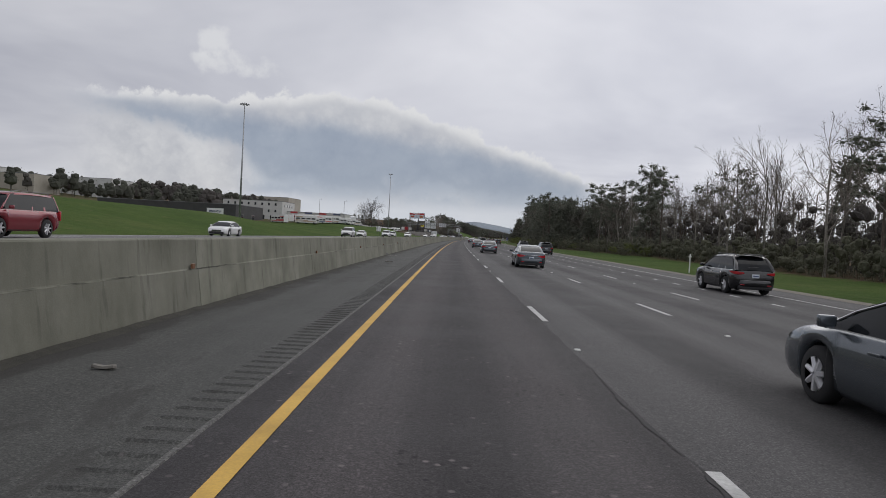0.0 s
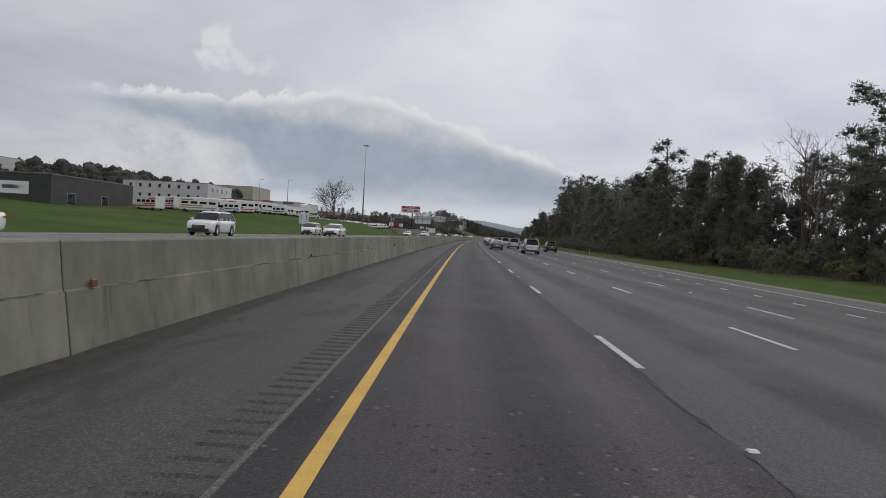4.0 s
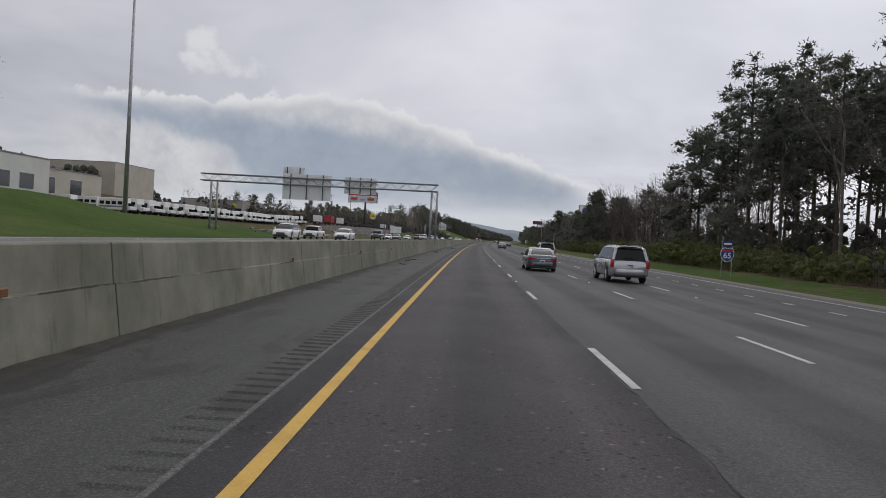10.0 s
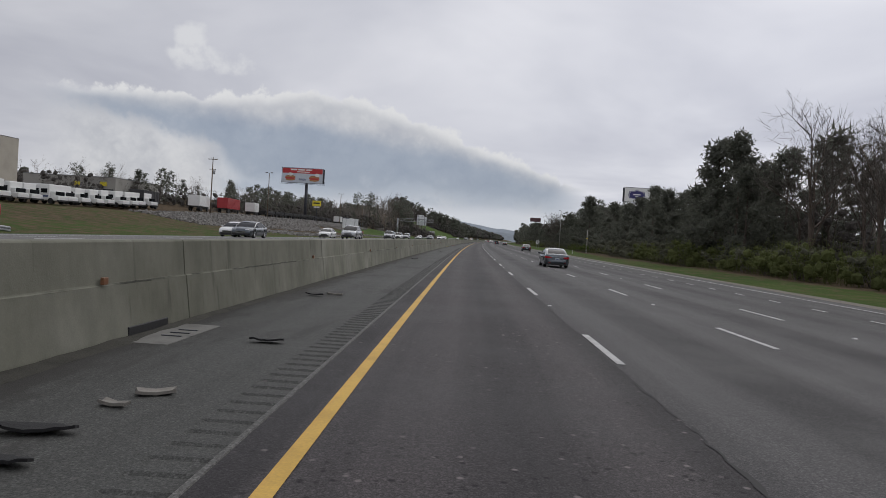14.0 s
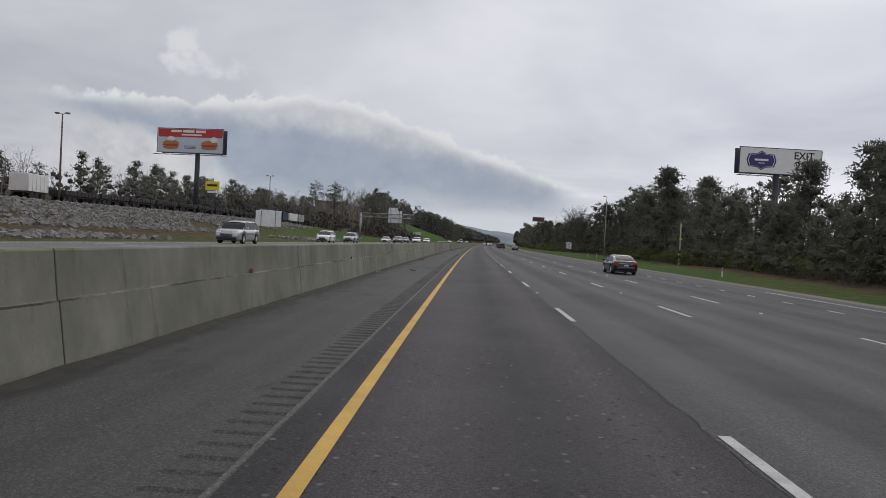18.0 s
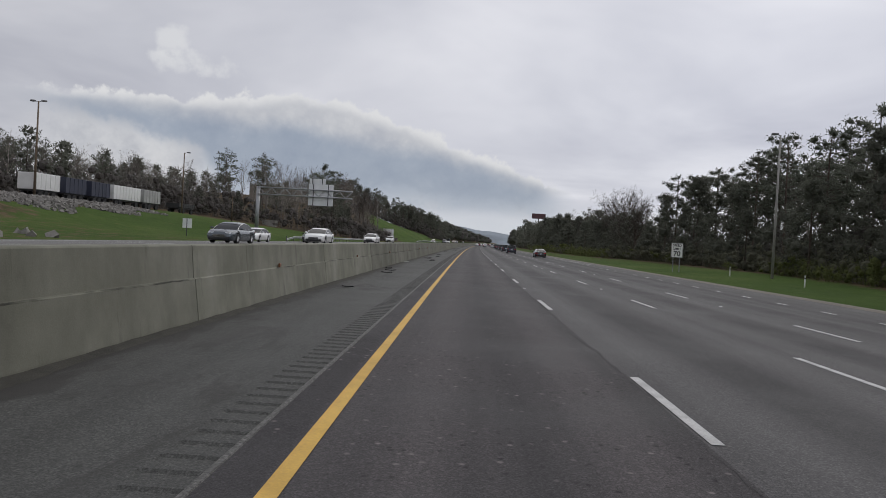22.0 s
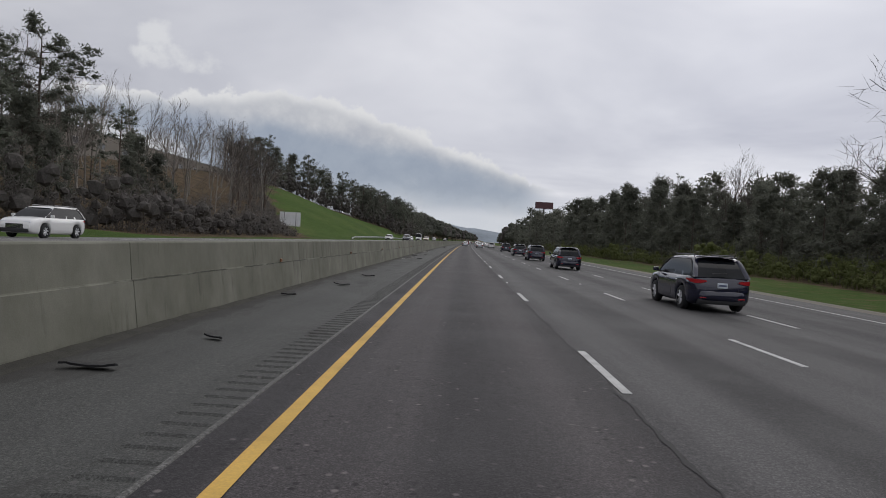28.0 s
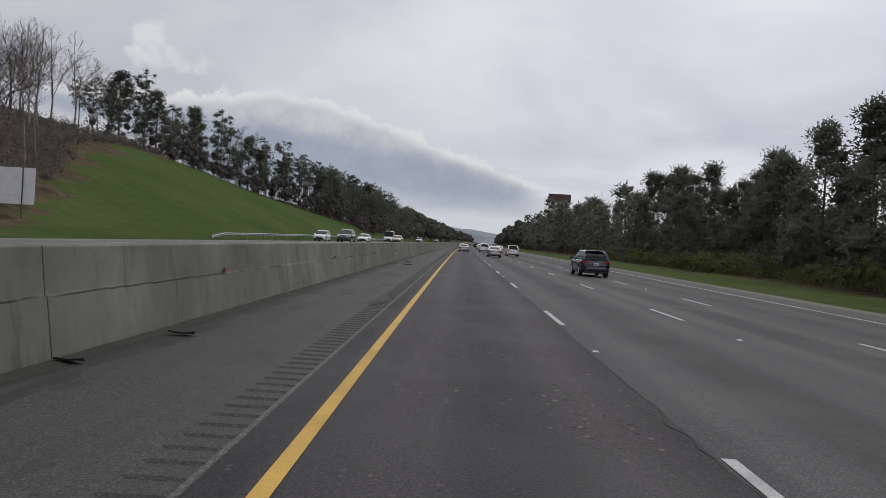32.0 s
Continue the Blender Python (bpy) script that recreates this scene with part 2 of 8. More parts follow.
def paving(name, base, dark, lanes=(), coarse=90.0, chips=0.0, dirt=0.0):
    """Asphalt or concrete on a strip whose map holds metres across and along. lanes: where wheels and oil have left bands. dirt: how dark the blown dirt by the wall and old spills are."""
    mat = bpy.data.materials.new(name)
    mat.use_nodes = True
    node = wire(mat.node_tree)
    uv = node("ShaderNodeUVMap").outputs[0]
    sep = node("ShaderNodeSeparateXYZ", {0: uv})
    long = node("ShaderNodeCombineXYZ", {0: node("ShaderNodeMath", {0: sep.outputs[0], 1: 1.6}, operation="MULTIPLY").outputs[0],
                                         1: node("ShaderNodeMath", {0: sep.outputs[1], 1: 0.035}, operation="MULTIPLY").outputs[0]}).outputs[0]
    streak = node("ShaderNodeTexNoise", {"Vector": long, "Scale": 1.0, "Detail": 6.0, "Roughness": 0.6}).outputs["Fac"]
    patch = node("ShaderNodeTexNoise", {"Vector": uv, "Scale": 0.35, "Detail": 6.0, "Roughness": 0.62}).outputs["Fac"]
    grain = node("ShaderNodeTexNoise", {"Vector": uv, "Scale": coarse, "Detail": 2.0, "Roughness": 0.7}).outputs["Fac"]
    stone = node("ShaderNodeTexVoronoi", {"Vector": uv, "Scale": coarse * 0.45}).outputs["Distance"]
    fac = node("ShaderNodeMath", {0: streak, 1: patch}, operation="ADD").outputs[0]
    for u0, wide, much in lanes:
        off = node("ShaderNodeMath", {0: node("ShaderNodeMath", {0: sep.outputs[0], 1: u0}, operation="SUBTRACT").outputs[0]}, operation="ABSOLUTE").outputs[0]
        band = node("ShaderNodeMapRange", {0: off, 1: 0.0, 2: wide, 3: much, 4: 0.0}, interpolation_type="SMOOTHSTEP").outputs[0]
        fac = node("ShaderNodeMath", {0: fac, 1: band}, operation="ADD").outputs[0]
    ramp = node("ShaderNodeMapRange", {0: fac, 1: 0.65, 2: 1.4}).outputs[0]
    col = node("ShaderNodeMix", {0: ramp, 6: (*dark, 1), 7: (*base, 1)}, data_type="RGBA")
    fleck = node("ShaderNodeMapRange", {0: grain, 1: 0.28, 2: 0.72, 3: 0.36, 4: 1.72}).outputs[0]
    pit = node("ShaderNodeMapRange", {0: stone, 1: 0.0, 2: 0.6, 3: 1.2, 4: 0.68}).outputs[0]
    mul = node("ShaderNodeMath", {0: fleck, 1: pit}, operation="MULTIPLY").outputs[0]
    col = node("ShaderNodeMix", {0: 1.0, 6: col.outputs[2], 7: mul}, data_type="RGBA", blend_type="MULTIPLY")
    if chips:
        # loose pale stones and the pits that others have left
        cell = node("ShaderNodeTexVoronoi", {"Vector": uv, "Scale": 10.0})
        lone = node("ShaderNodeSeparateColor", {0: cell.outputs["Color"]})
        near = node("ShaderNodeMapRange", {0: cell.outputs["Distance"], 1: 0.16, 2: 0.34, 3: 1.0, 4: 0.0}).outputs[0]
        some = node("ShaderNodeMapRange", {0: lone.outputs[0], 1: 0.88, 2: 0.95}).outputs[0]
        pits = node("ShaderNodeMapRange", {0: lone.outputs[0], 1: 0.36, 2: 0.28}).outputs[0]
        amount = node("ShaderNodeMapRange", {0: patch, 1: 0.40, 2: 0.58, 3: 0.12, 4: 1.0}).outputs[0]
        up = node("ShaderNodeMath", {0: near, 1: node("ShaderNodeMath", {0: some, 1: amount}, operation="MULTIPLY").outputs[0]}, operation="MULTIPLY").outputs[0]
        down = node("ShaderNodeMath", {0: near, 1: node("ShaderNodeMath", {0: pits, 1: amount}, operation="MULTIPLY").outputs[0]}, operation="MULTIPLY").outputs[0]
        col = node("ShaderNodeMix", {0: node("ShaderNodeMath", {0: up, 1: chips}, operation="MULTIPLY").outputs[0], 6: col.outputs[2], 7: (0.17, 0.15, 0.148, 1)}, data_type="RGBA")
        col = node("ShaderNodeMix", {0: node("ShaderNodeMath", {0: down, 1: chips}, operation="MULTIPLY").outputs[0], 6: col.outputs[2], 7: (0.009, 0.008, 0.009, 1)}, data_type="RGBA")
    if dirt:
        # blown dirt in a ragged belt at the wall, and spills drawn out along the road
        belt = node("ShaderNodeMapping", {"Vector": uv})
        belt.inputs["Scale"].default_value = (1.0, 0.30, 1.0)
        torn = node("ShaderNodeTexNoise", {"Vector": belt.outputs[0], "Scale": 1.5, "Detail": 7.0, "Roughness": 0.66}).outputs["Fac"]
        reach = node("ShaderNodeMapRange", {0: torn, 1: 0.32, 2: 0.70, 3: -4.72, 4: -3.75}).outputs[0]
        within = node("ShaderNodeMath", {0: reach, 1: sep.outputs[0]}, operation="SUBTRACT").outputs[0]
        within = node("ShaderNodeMapRange", {0: within, 1: -0.10, 2: 0.16, 3: 0.0, 4: dirt}, interpolation_type="SMOOTHSTEP").outputs[0]
        spill = node("ShaderNodeTexNoise", {"Vector": belt.outputs[0], "Scale": 0.85, "Detail": 6.0, "Roughness": 0.7, "Distortion": 0.6}).outputs["Fac"]
        spill = node("ShaderNodeMapRange", {0: spill, 1: 0.54, 2: 0.63, 3: 0.0, 4: dirt * 0.72}, interpolation_type="SMOOTHSTEP").outputs[0]
        both = node("ShaderNodeMath", {0: within, 1: spill}, operation="MAXIMUM").outputs[0]
        col = node("ShaderNodeMix", {0: both, 6: col.outputs[2], 7: (0.030, 0.028, 0.026, 1)}, data_type="RGBA")
    bump = node("ShaderNodeBump", {"Height": grain, "Strength": 0.6, "Distance": 0.006})
    ro = node("ShaderNodeMapRange", {0: patch, 1: 0.3, 2: 0.7, 3: 0.68, 4: 0.9}).outputs[0]
    bsdf = node("ShaderNodeBsdfPrincipled", {"Base Color": col.outputs[2], "Roughness": ro, "Normal": bump.outputs[0], "Specular IOR Level": 0.35})
    node("ShaderNodeOutputMaterial", {0: bsdf.outputs[0]})
    return mat


def lawn():
    """Grass, bare earth and leaf litter by place; the sheet's map holds metres across and along."""
    mat = bpy.data.materials.new("verge_ground")
    mat.use_nodes = True
    node = wire(mat.node_tree)
    co = node("ShaderNodeTexCoord").outputs["Object"]
    big = node("ShaderNodeTexNoise", {"Vector": co, "Scale": 0.05, "Detail": 6.0, "Roughness": 0.6}).outputs["Fac"]
    mid = node("ShaderNodeTexNoise", {"Vector": co, "Scale": 0.7, "Detail": 5.0, "Roughness": 0.65}).outputs["Fac"]
    tiny = node("ShaderNodeTexNoise", {"Vector": co, "Scale": 14.0, "Detail": 4.0, "Roughness": 0.7}).outputs["Fac"]
    green = node("ShaderNodeValToRGB", {0: big}, ramp=[(0.3, (0.046, 0.078, 0.020)), (0.5, (0.060, 0.096, 0.024)), (0.68, (0.082, 0.110, 0.034))])
    dry = node("ShaderNodeValToRGB", {0: mid}, ramp=[(0.35, (0.052, 0.040, 0.026)), (0.6, (0.115, 0.085, 0.055))])
    kind = node("ShaderNodeAttribute")
    kind.attribute_name = "litter"
    edge = node("ShaderNodeMath", {0: kind.outputs["Fac"], 1: node("ShaderNodeMapRange", {0: mid, 1: 0.3, 2: 0.7, 3: -0.4, 4: 0.4}).outputs[0]}, operation="ADD", clamp=True).outputs[0]
    sharp = node("ShaderNodeMapRange", {0: edge, 1: 0.35, 2: 0.65}).outputs[0]
    col = node("ShaderNodeMix", {0: sharp, 6: green.outputs[0], 7: dry.outputs[0]}, data_type="RGBA")
    f = node("ShaderNodeMath", {0: node("ShaderNodeMapRange", {0: tiny, 1: 0.2, 2: 0.8, 3: 0.6, 4: 1.35}).outputs[0], 1: node("ShaderNodeMapRange", {0: mid, 1: 0.2, 2: 0.8, 3: 0.8, 4: 1.2}).outputs[0]}, operation="MULTIPLY").outputs[0]
    col = node("ShaderNodeMix", {0: 1.0, 6: col.outputs[2], 7: f}, data_type="RGBA", blend_type="MULTIPLY")
    bump = node("ShaderNodeBump", {"Height": tiny, "Strength": 0.8, "Distance": 0.08})
    bsdf = node("ShaderNodeBsdfPrincipled", {"Base Color": col.outputs[2], "Roughness": 0.95, "Normal": bump.outputs[0], "Specular IOR Level": 0.05})
    node("ShaderNodeOutputMaterial", {0: bsdf.outputs[0]})
    return mat


# ---------------------------------------------------------------- building blocks
def mesh_of(bm, name, mats, smooth=False):
    me = bpy.data.meshes.new(name)
    bm.to_mesh(me)
    bm.free()
    for m in mats if isinstance(mats, (list, tuple)) else [mats]:
        me.materials.append(m)
    if smooth:
        me.polygons.foreach_set("use_smooth", [True] * len(me.polygons))
    return me


def part(name, bm, material, parent=None, label="", smooth=False):
    """Links a bmesh as one mesh object under a thing or a part."""
    ob = new(name, mesh_of(bm, name, material, smooth))
    ob.parent = parent
    if label:
        tagged(ob, label)
    return ob


def thing(name, m, label, category, group="", kind=""):
    """An empty at the thing's base, to hold its parts."""
    ob = new(name)
    ob.matrix_world = m
    ob.empty_display_size = 0.2
    return tagged(ob, label, category, group, kind)


def box(bm, size, centre=(0, 0, 0), bevel=0.0, m=None, index=0):
    r = bmesh.ops.create_cube(bm, size=1.0, matrix=(m or Matrix()) @ Matrix.Translation(centre) @ Matrix.Diagonal((*size, 1)))
    vs = r["verts"]
    fs = {f for v in vs for f in v.link_faces}
    if bevel:
        es = {e for v in vs for e in v.link_edges}
        out = bmesh.ops.bevel(bm, geom=list(es), offset=bevel, segments=2, affect="EDGES", profile=0.5)
        fs = {f for v in out["verts"] for f in v.link_faces} | {f for f in fs if f.is_valid}
    for f in fs:
        f.material_index = index
    return vs


def tube(bm, a, b, r0, r1=None, sides=8, cap=True, index=0):
    """A round bar from a to b."""
    a, b = Vector(a), Vector(b)
    r1 = r0 if r1 is None else r1
    d = b - a
    q = d.to_track_quat("Z", "Y").to_matrix()
    ra, rb = [], []
    for i in range(sides):
        t = 2 * math.pi * i / sides
        c = q @ Vector((math.cos(t), math.sin(t), 0))
        ra.append(bm.verts.new(a + c * r0))
        rb.append(bm.verts.new(b + c * r1))
    fs = [bm.faces.new((ra[i], ra[(i + 1) % sides], rb[(i + 1) % sides], rb[i])) for i in range(sides)]
    if cap:
        fs.append(bm.faces.new(ra[::-1]))
        fs.append(bm.faces.new(rb))
    for f in fs:
        f.material_index = index
    return fs


def quads(name, verts, faces, mats, parent=None, label="", uv=None, indices=None, smooth=False):
    me = bpy.data.meshes.new(name)
    me.from_pydata(verts, [], faces)
    for m in mats if isinstance(mats, (list, tuple)) else [mats]:
        me.materials.append(m)
    if uv is not None:
        lay = me.uv_layers.new(name="UVMap")
        flat = []
        for lp in me.loops:
            flat.extend(uv[lp.vertex_index])
        lay.data.foreach_set("uv", flat)
    if indices:
        me.polygons.foreach_set("material_index", indices)
    if smooth:
        me.polygons.foreach_set("use_smooth", [True] * len(me.polygons))
    me.update()
    ob = new(name, me)
    ob.parent = parent
    if label:
        tagged(ob, label)
    return ob


def strip(name, stations, profile, mats, label="", indices=None, category="", kind="structure", shift=None):
    """A strip along the road: profile is a list of (u, z) across."""
    vs, fs, uv, mi = [], [], [], []
    n = len(profile)
    run = [0.0]
    for (a, b), (c, d) in zip(profile, profile[1:]):
        run.append(run[-1] + math.hypot(c - a, d - b))
    for s in stations:
        for (u, z), w in zip(profile, run):
            if shift and u > 14.0:
                u -= shift(s)
            vs.append(at(s, u, z))
            uv.append((profile[0][0] + w, s))
    for i in range(len(stations) - 1):
        for j in range(n - 1):
            a = i * n + j
            fs.append((a, a + 1, a + n + 1, a + n))
            mi.append(indices[j] if indices else 0)
    ob = quads(name, vs, fs, mats, uv=uv, indices=mi)
    return tagged(ob, label, category, kind=kind)


# ---------------------------------------------------------------- the lie of the land
# heights beside the far carriageway: at each station along the road, at each offset
OUT = (-26.0, -31.0, -36.0, -45.0, -55.0, -67.0, -90.0, -140.0, -300.0, -900.0, -3000.0)
LAND = [
    (-600, (0.38, 0.7, 1.3, 2.5, 3.4, 4.6, 7.0, 11.0, 22.0, 40.0, 60.0)),
    (60, (0.38, 0.9, 1.7, 3.2, 4.0, 4.8, 7.0, 11.0, 22.0, 40.0, 60.0)),
    (120, (0.38, 1.0, 2.0, 3.8, 4.3, 4.8, 6.2, 10.0, 21.0, 40.0, 60.0)),
    (190, (0.38, 0.6, 0.9, 1.5, 1.8, 2.1, 3.4, 8.0, 20.0, 40.0, 60.0)),
    (262, (0.38, 0.6, 1.0, 1.9, 2.3, 2.6, 3.3, 7.0, 20.0, 40.0, 60.0)),
    (330, (0.38, 0.8, 1.6, 4.0, 4.7, 5.0, 5.2, 7.0, 20.0, 38.0, 60.0)),
    (392, (0.38, 0.8, 1.5, 4.2, 4.9, 5.0, 5.0, 7.0, 18.0, 36.0, 60.0)),
    (414, (0.38, 0.7, 1.2, 2.2, 2.6, 3.0, 3.8, 6.0, 16.0, 34.0, 60.0)),
    (430, (0.38, 0.7, 1.2, 2.2, 2.8, 3.1, 3.7, 6.0, 16.0, 34.0, 60.0)),
    (520, (0.38, 0.5, 0.8, 1.4, 2.6, 3.1, 3.7, 6.8, 22.0, 30.0, 60.0)),
    (600, (0.38, 0.5, 0.75, 1.5, 4.0, 4.8, 5.2, 9.0, 24.0, 26.0, 60.0)),
    (666, (0.38, 0.5, 0.75, 1.5, 4.4, 5.5, 5.8, 10.0, 24.0, 24.0, 60.0)),
    (732, (0.38, 0.7, 1.0, 2.8, 4.3, 5.2, 6.0, 7.0, 10.0, 24.0, 60.0)),
    (800, (0.38, 0.6, 0.8, 1.8, 3.0, 5.0, 7.0, 9.0, 12.0, 24.0, 60.0)),
    (870, (0.38, 0.5, 0.8, 2.0, 4.5, 8.0, 11.0, 13.0, 16.0, 24.0, 60.0)),
    (905, (0.38, 0.7, 1.3, 4.2, 8.0, 13.5, 17.0, 18.0, 20.0, 26.0, 60.0)),
    (980, (0.38, 2.2, 4.6, 8.0, 12.0, 17.2, 20.0, 21.0, 22.0, 28.0, 60.0)),
    (1090, (0.38, 0.7, 4.6, 7.4, 10.0, 13.0, 16.0, 18.0, 20.0, 28.0, 60.0)),
    (1250, (0.38, 0.7, 3.0, 5.0, 7.0, 9.0, 12.0, 15.0, 18.0, 28.0, 60.0)),
    (6000, (0.38, 0.7, 3.0, 5.0, 7.0, 9.0, 12.0, 15.0, 18.0, 28.0, 60.0)),
]


def blend(xs, ys, x):
    if x <= xs[0]:
        return ys[0]
    for a, b, c, d in zip(xs, xs[1:], ys, ys[1:]):
        if x <= b:
            r = (x - a) / (b - a)
            return c + (d - c) * r
    return ys[-1]


def far_z(u):
    """The opposite carriageway falls away from the median wall."""
    return 1.10 + (u + 5.34) * 0.0315


EDGE = 17.6        # where the paving ends on the wooded side, at most


def inset(s):
    """How far the outer shoulder has narrowed at s."""
    return blend((560, 760), (0.0, 1.3), s)


def land(s, u):
    """The height of the ground."""
    if u > -4.9 and u < EDGE - inset(s):
        return -0.35
    if u >= EDGE - inset(s):
        return blend((EDGE, 22.0, 32.0, 45.0, 80.0, 300.0, 3000.0), (-0.27, -0.36, -0.28, 0.0, 1.2, 8.0, 40.0), u)
    if u > -25.9:
        return -0.4
    x = -u
    for (s0, z0), (s1, z1) in zip(LAND, LAND[1:]):
        if s <= s1:
            r = max(0.0, (s - s0) / (s1 - s0))
            r = r * r * (3 - 2 * r)
            us = [-k for k in OUT]
            return blend(us, z0, x) * (1 - r) + blend(us, z1, x) * r
    return 1.0


def litter(s, u):
    """How far the ground is leaf litter, rubble or bare earth and not grass."""
    if u > 0:
        near = blend((-100, 180, 230, 330, 380, 560, 620, 690, 760, 800, 1500), (33, 33, 27, 26, 27, 26, 28, 34, 36, 27, 26), s)
        return min(1.0, max(blend((-60, 160, 185, 365, 385, 460, 490, 575, 590, 730, 755, 1300), (0.14, 0.14, 0.34, 0.34, 0.14, 0.14, 0.36, 0.36, 0.10, 0.10, 0.30, 0.30), s) + 0.12 * noise.noise((s * 0.05, u * 0.1, 3)), (u - near) / 3.0 if u < 90 else 0.45))
    if 455 < s < 636 and u < -27.5:
        return (0.95 if s > 540 else 0.6) if u < -37 else 0.5
    if 636 <= s < 690 and u < -27.5:
        return 1.0 if u < -46 else 0.35
    if 440 < s < 455 or s < 455 and u < -75 and s > 290:
        return 0.6
    if 690 <= s < 893 and u < blend((690, 795, 815, 832), (-54, -57, -38, -28), s):
        return 1.0
    if s >= 893 and s < 1075:
        return 1.0 if u < blend((893, 930, 960, 1000, 1040, 1075), (-29, -46, -60, -66, -54, -38), s) else 0.0
    if s >= 1075:
        return 1.0 if u < -34 else 0.2
    return 0.13


def build_ground():
    us = list(OUT[::-1]) + [-25.9, -24.0, -5.1, -4.85, 0.0, 9.0, 17.0, EDGE - 0.02, EDGE + 0.02, 19.0, 20.5, 22.0, 24.0, 26.0, 28.0, 30.0, 32.0, 34.0, 38.0, 45.0, 80.0, 300.0, 900.0, 3000.0]
    us = sorted(set(us + [-28.0, -33.5, -40.0, -50.0, -61.0, -72.0, -78.0]))
    ss = [-600, -300, -150] + list(range(-60, 1300, 6)) + list(range(1300, 2000, 50)) + list(range(2000, 5900, 400))
    vs, fs, lit = [], [], []
    for s in ss:
        for u in us:
            if 17.5 < u < 20:
                u -= inset(s)
            p = at(s, u, land(s, u + 0.001))
            if u < -27 or u > 21:
                p.z += 0.22 * noise.noise((p.x * 0.07, p.y * 0.07, 0.0))
            vs.append(p)
            lit.append(litter(s, u))
    n = len(us)
    for i in range(len(ss) - 1):
        for j in range(n - 1):
            a = i * n + j
            fs.append((a, a + 1, a + n + 1, a + n))
    ob = quads("ground", vs, fs, lawn(), smooth=True)
    att = ob.data.attributes.new("litter", "FLOAT", "POINT")
    att.data.foreach_set("value", lit)
    tagged(ob, "green roadside grass giving way to brown leaf litter", "ground", kind="structure")


build_ground()

# ---------------------------------------------------------------- carriageways
FINE = list(range(-60, 1000, 4)) + list(range(1000, 2600, 20))
asphalt_lane = paving("dark_lane_asphalt", (0.080, 0.071, 0.073), (0.034, 0.031, 0.033), lanes=((-1.62, 0.34, -0.9), (0.5, 0.75, -0.35), (-0.45, 0.5, 0.20), (1.45, 0.55, 0.20), (2.1, 0.4, -0.25)), coarse=60, chips=0.9)
asphalt_other = paving("worn_lane_asphalt", (0.104, 0.100, 0.101), (0.049, 0.047, 0.048), lanes=((4.1, 0.85, -0.62), (7.6, 0.85, -0.62), (10.7, 0.8, -0.5), (2.95, 0.7, 0.28), (5.3, 0.7, 0.28), (6.45, 0.7, 0.26), (8.7, 0.7, 0.26), (13.0, 0.9, -0.3), (16.3, 1.7, 0.35)), coarse=60, chips=0.3)
asphalt_shoulder = paving("shoulder_asphalt", (0.094, 0.0955, 0.0895), (0.053, 0.0535, 0.050), lanes=((-4.75, 0.55, -0.45), (-3.4, 0.5, -0.10)), coarse=60, chips=0.4, dirt=0.8)
asphalt_seam = paving("seam_asphalt", (0.05, 0.048, 0.049), (0.028, 0.027, 0.028), coarse=60)
concrete_far = paving("far_carriageway_concrete", (0.21, 0.205, 0.20), (0.13, 0.127, 0.122), lanes=((-11, 0.9, -0.2), (-15, 0.9, -0.2), (-18.5, 0.9, -0.2)), coarse=40)

strip("road_shoulder_inner", FINE, [(-4.80, 0.0), (-4.0, 0.0), (-3.0, 0.0), (-2.26, 0.0)], asphalt_shoulder, "grey asphalt inner shoulder along the median wall", category="shoulder")
strip("road", FINE, [(-1.74, 0.0), (0.0, 0.004), (2.20, 0.0)], asphalt_lane, "dark worn asphalt of the innermost lane", category="road")
strip("road_lanes", FINE, [(2.20, 0.0), (5.85, -0.04), (9.2, -0.10), (12.0, -0.15), (EDGE, -0.24), (EDGE + 0.02, -0.5)], asphalt_other, "lighter grey worn asphalt lanes and outer shoulder", category="road", shift=inset)
strip("road_far", FINE, [(-26.0, -0.3), (-26.0, far_z(-26)), (-22.8, far_z(-22.8)), (-15.0, far_z(-15)), (-5.34, far_z(-5.34)), (-5.34, -0.3)], concrete_far, "pale concrete opposite carriageway above the median wall", category="road")

asphalt_lip = paving("worn_lip_asphalt", (0.155, 0.152, 0.145), (0.105, 0.103, 0.098), coarse=40)
strip("road_lip", FINE, [(-1.80, 0.002), (-1.79, 0.010), (-1.745, 0.010), (-1.735, -0.004)], asphalt_lip, "pale worn lip between the rumble strip and the lane", category="road")
gravel_edge = paving("gravel_edge", (0.25, 0.225, 0.185), (0.13, 0.115, 0.09), coarse=30, chips=0.6)
strip("verge_gravel", FINE, [(EDGE - 0.25, -0.226), (EDGE + 0.35, -0.20), (EDGE + 0.95, -0.24), (EDGE + 1.25, -0.42)], gravel_edge, "pale strip of gravel and dirt beside the outer shoulder", category="gravel", shift=inset)


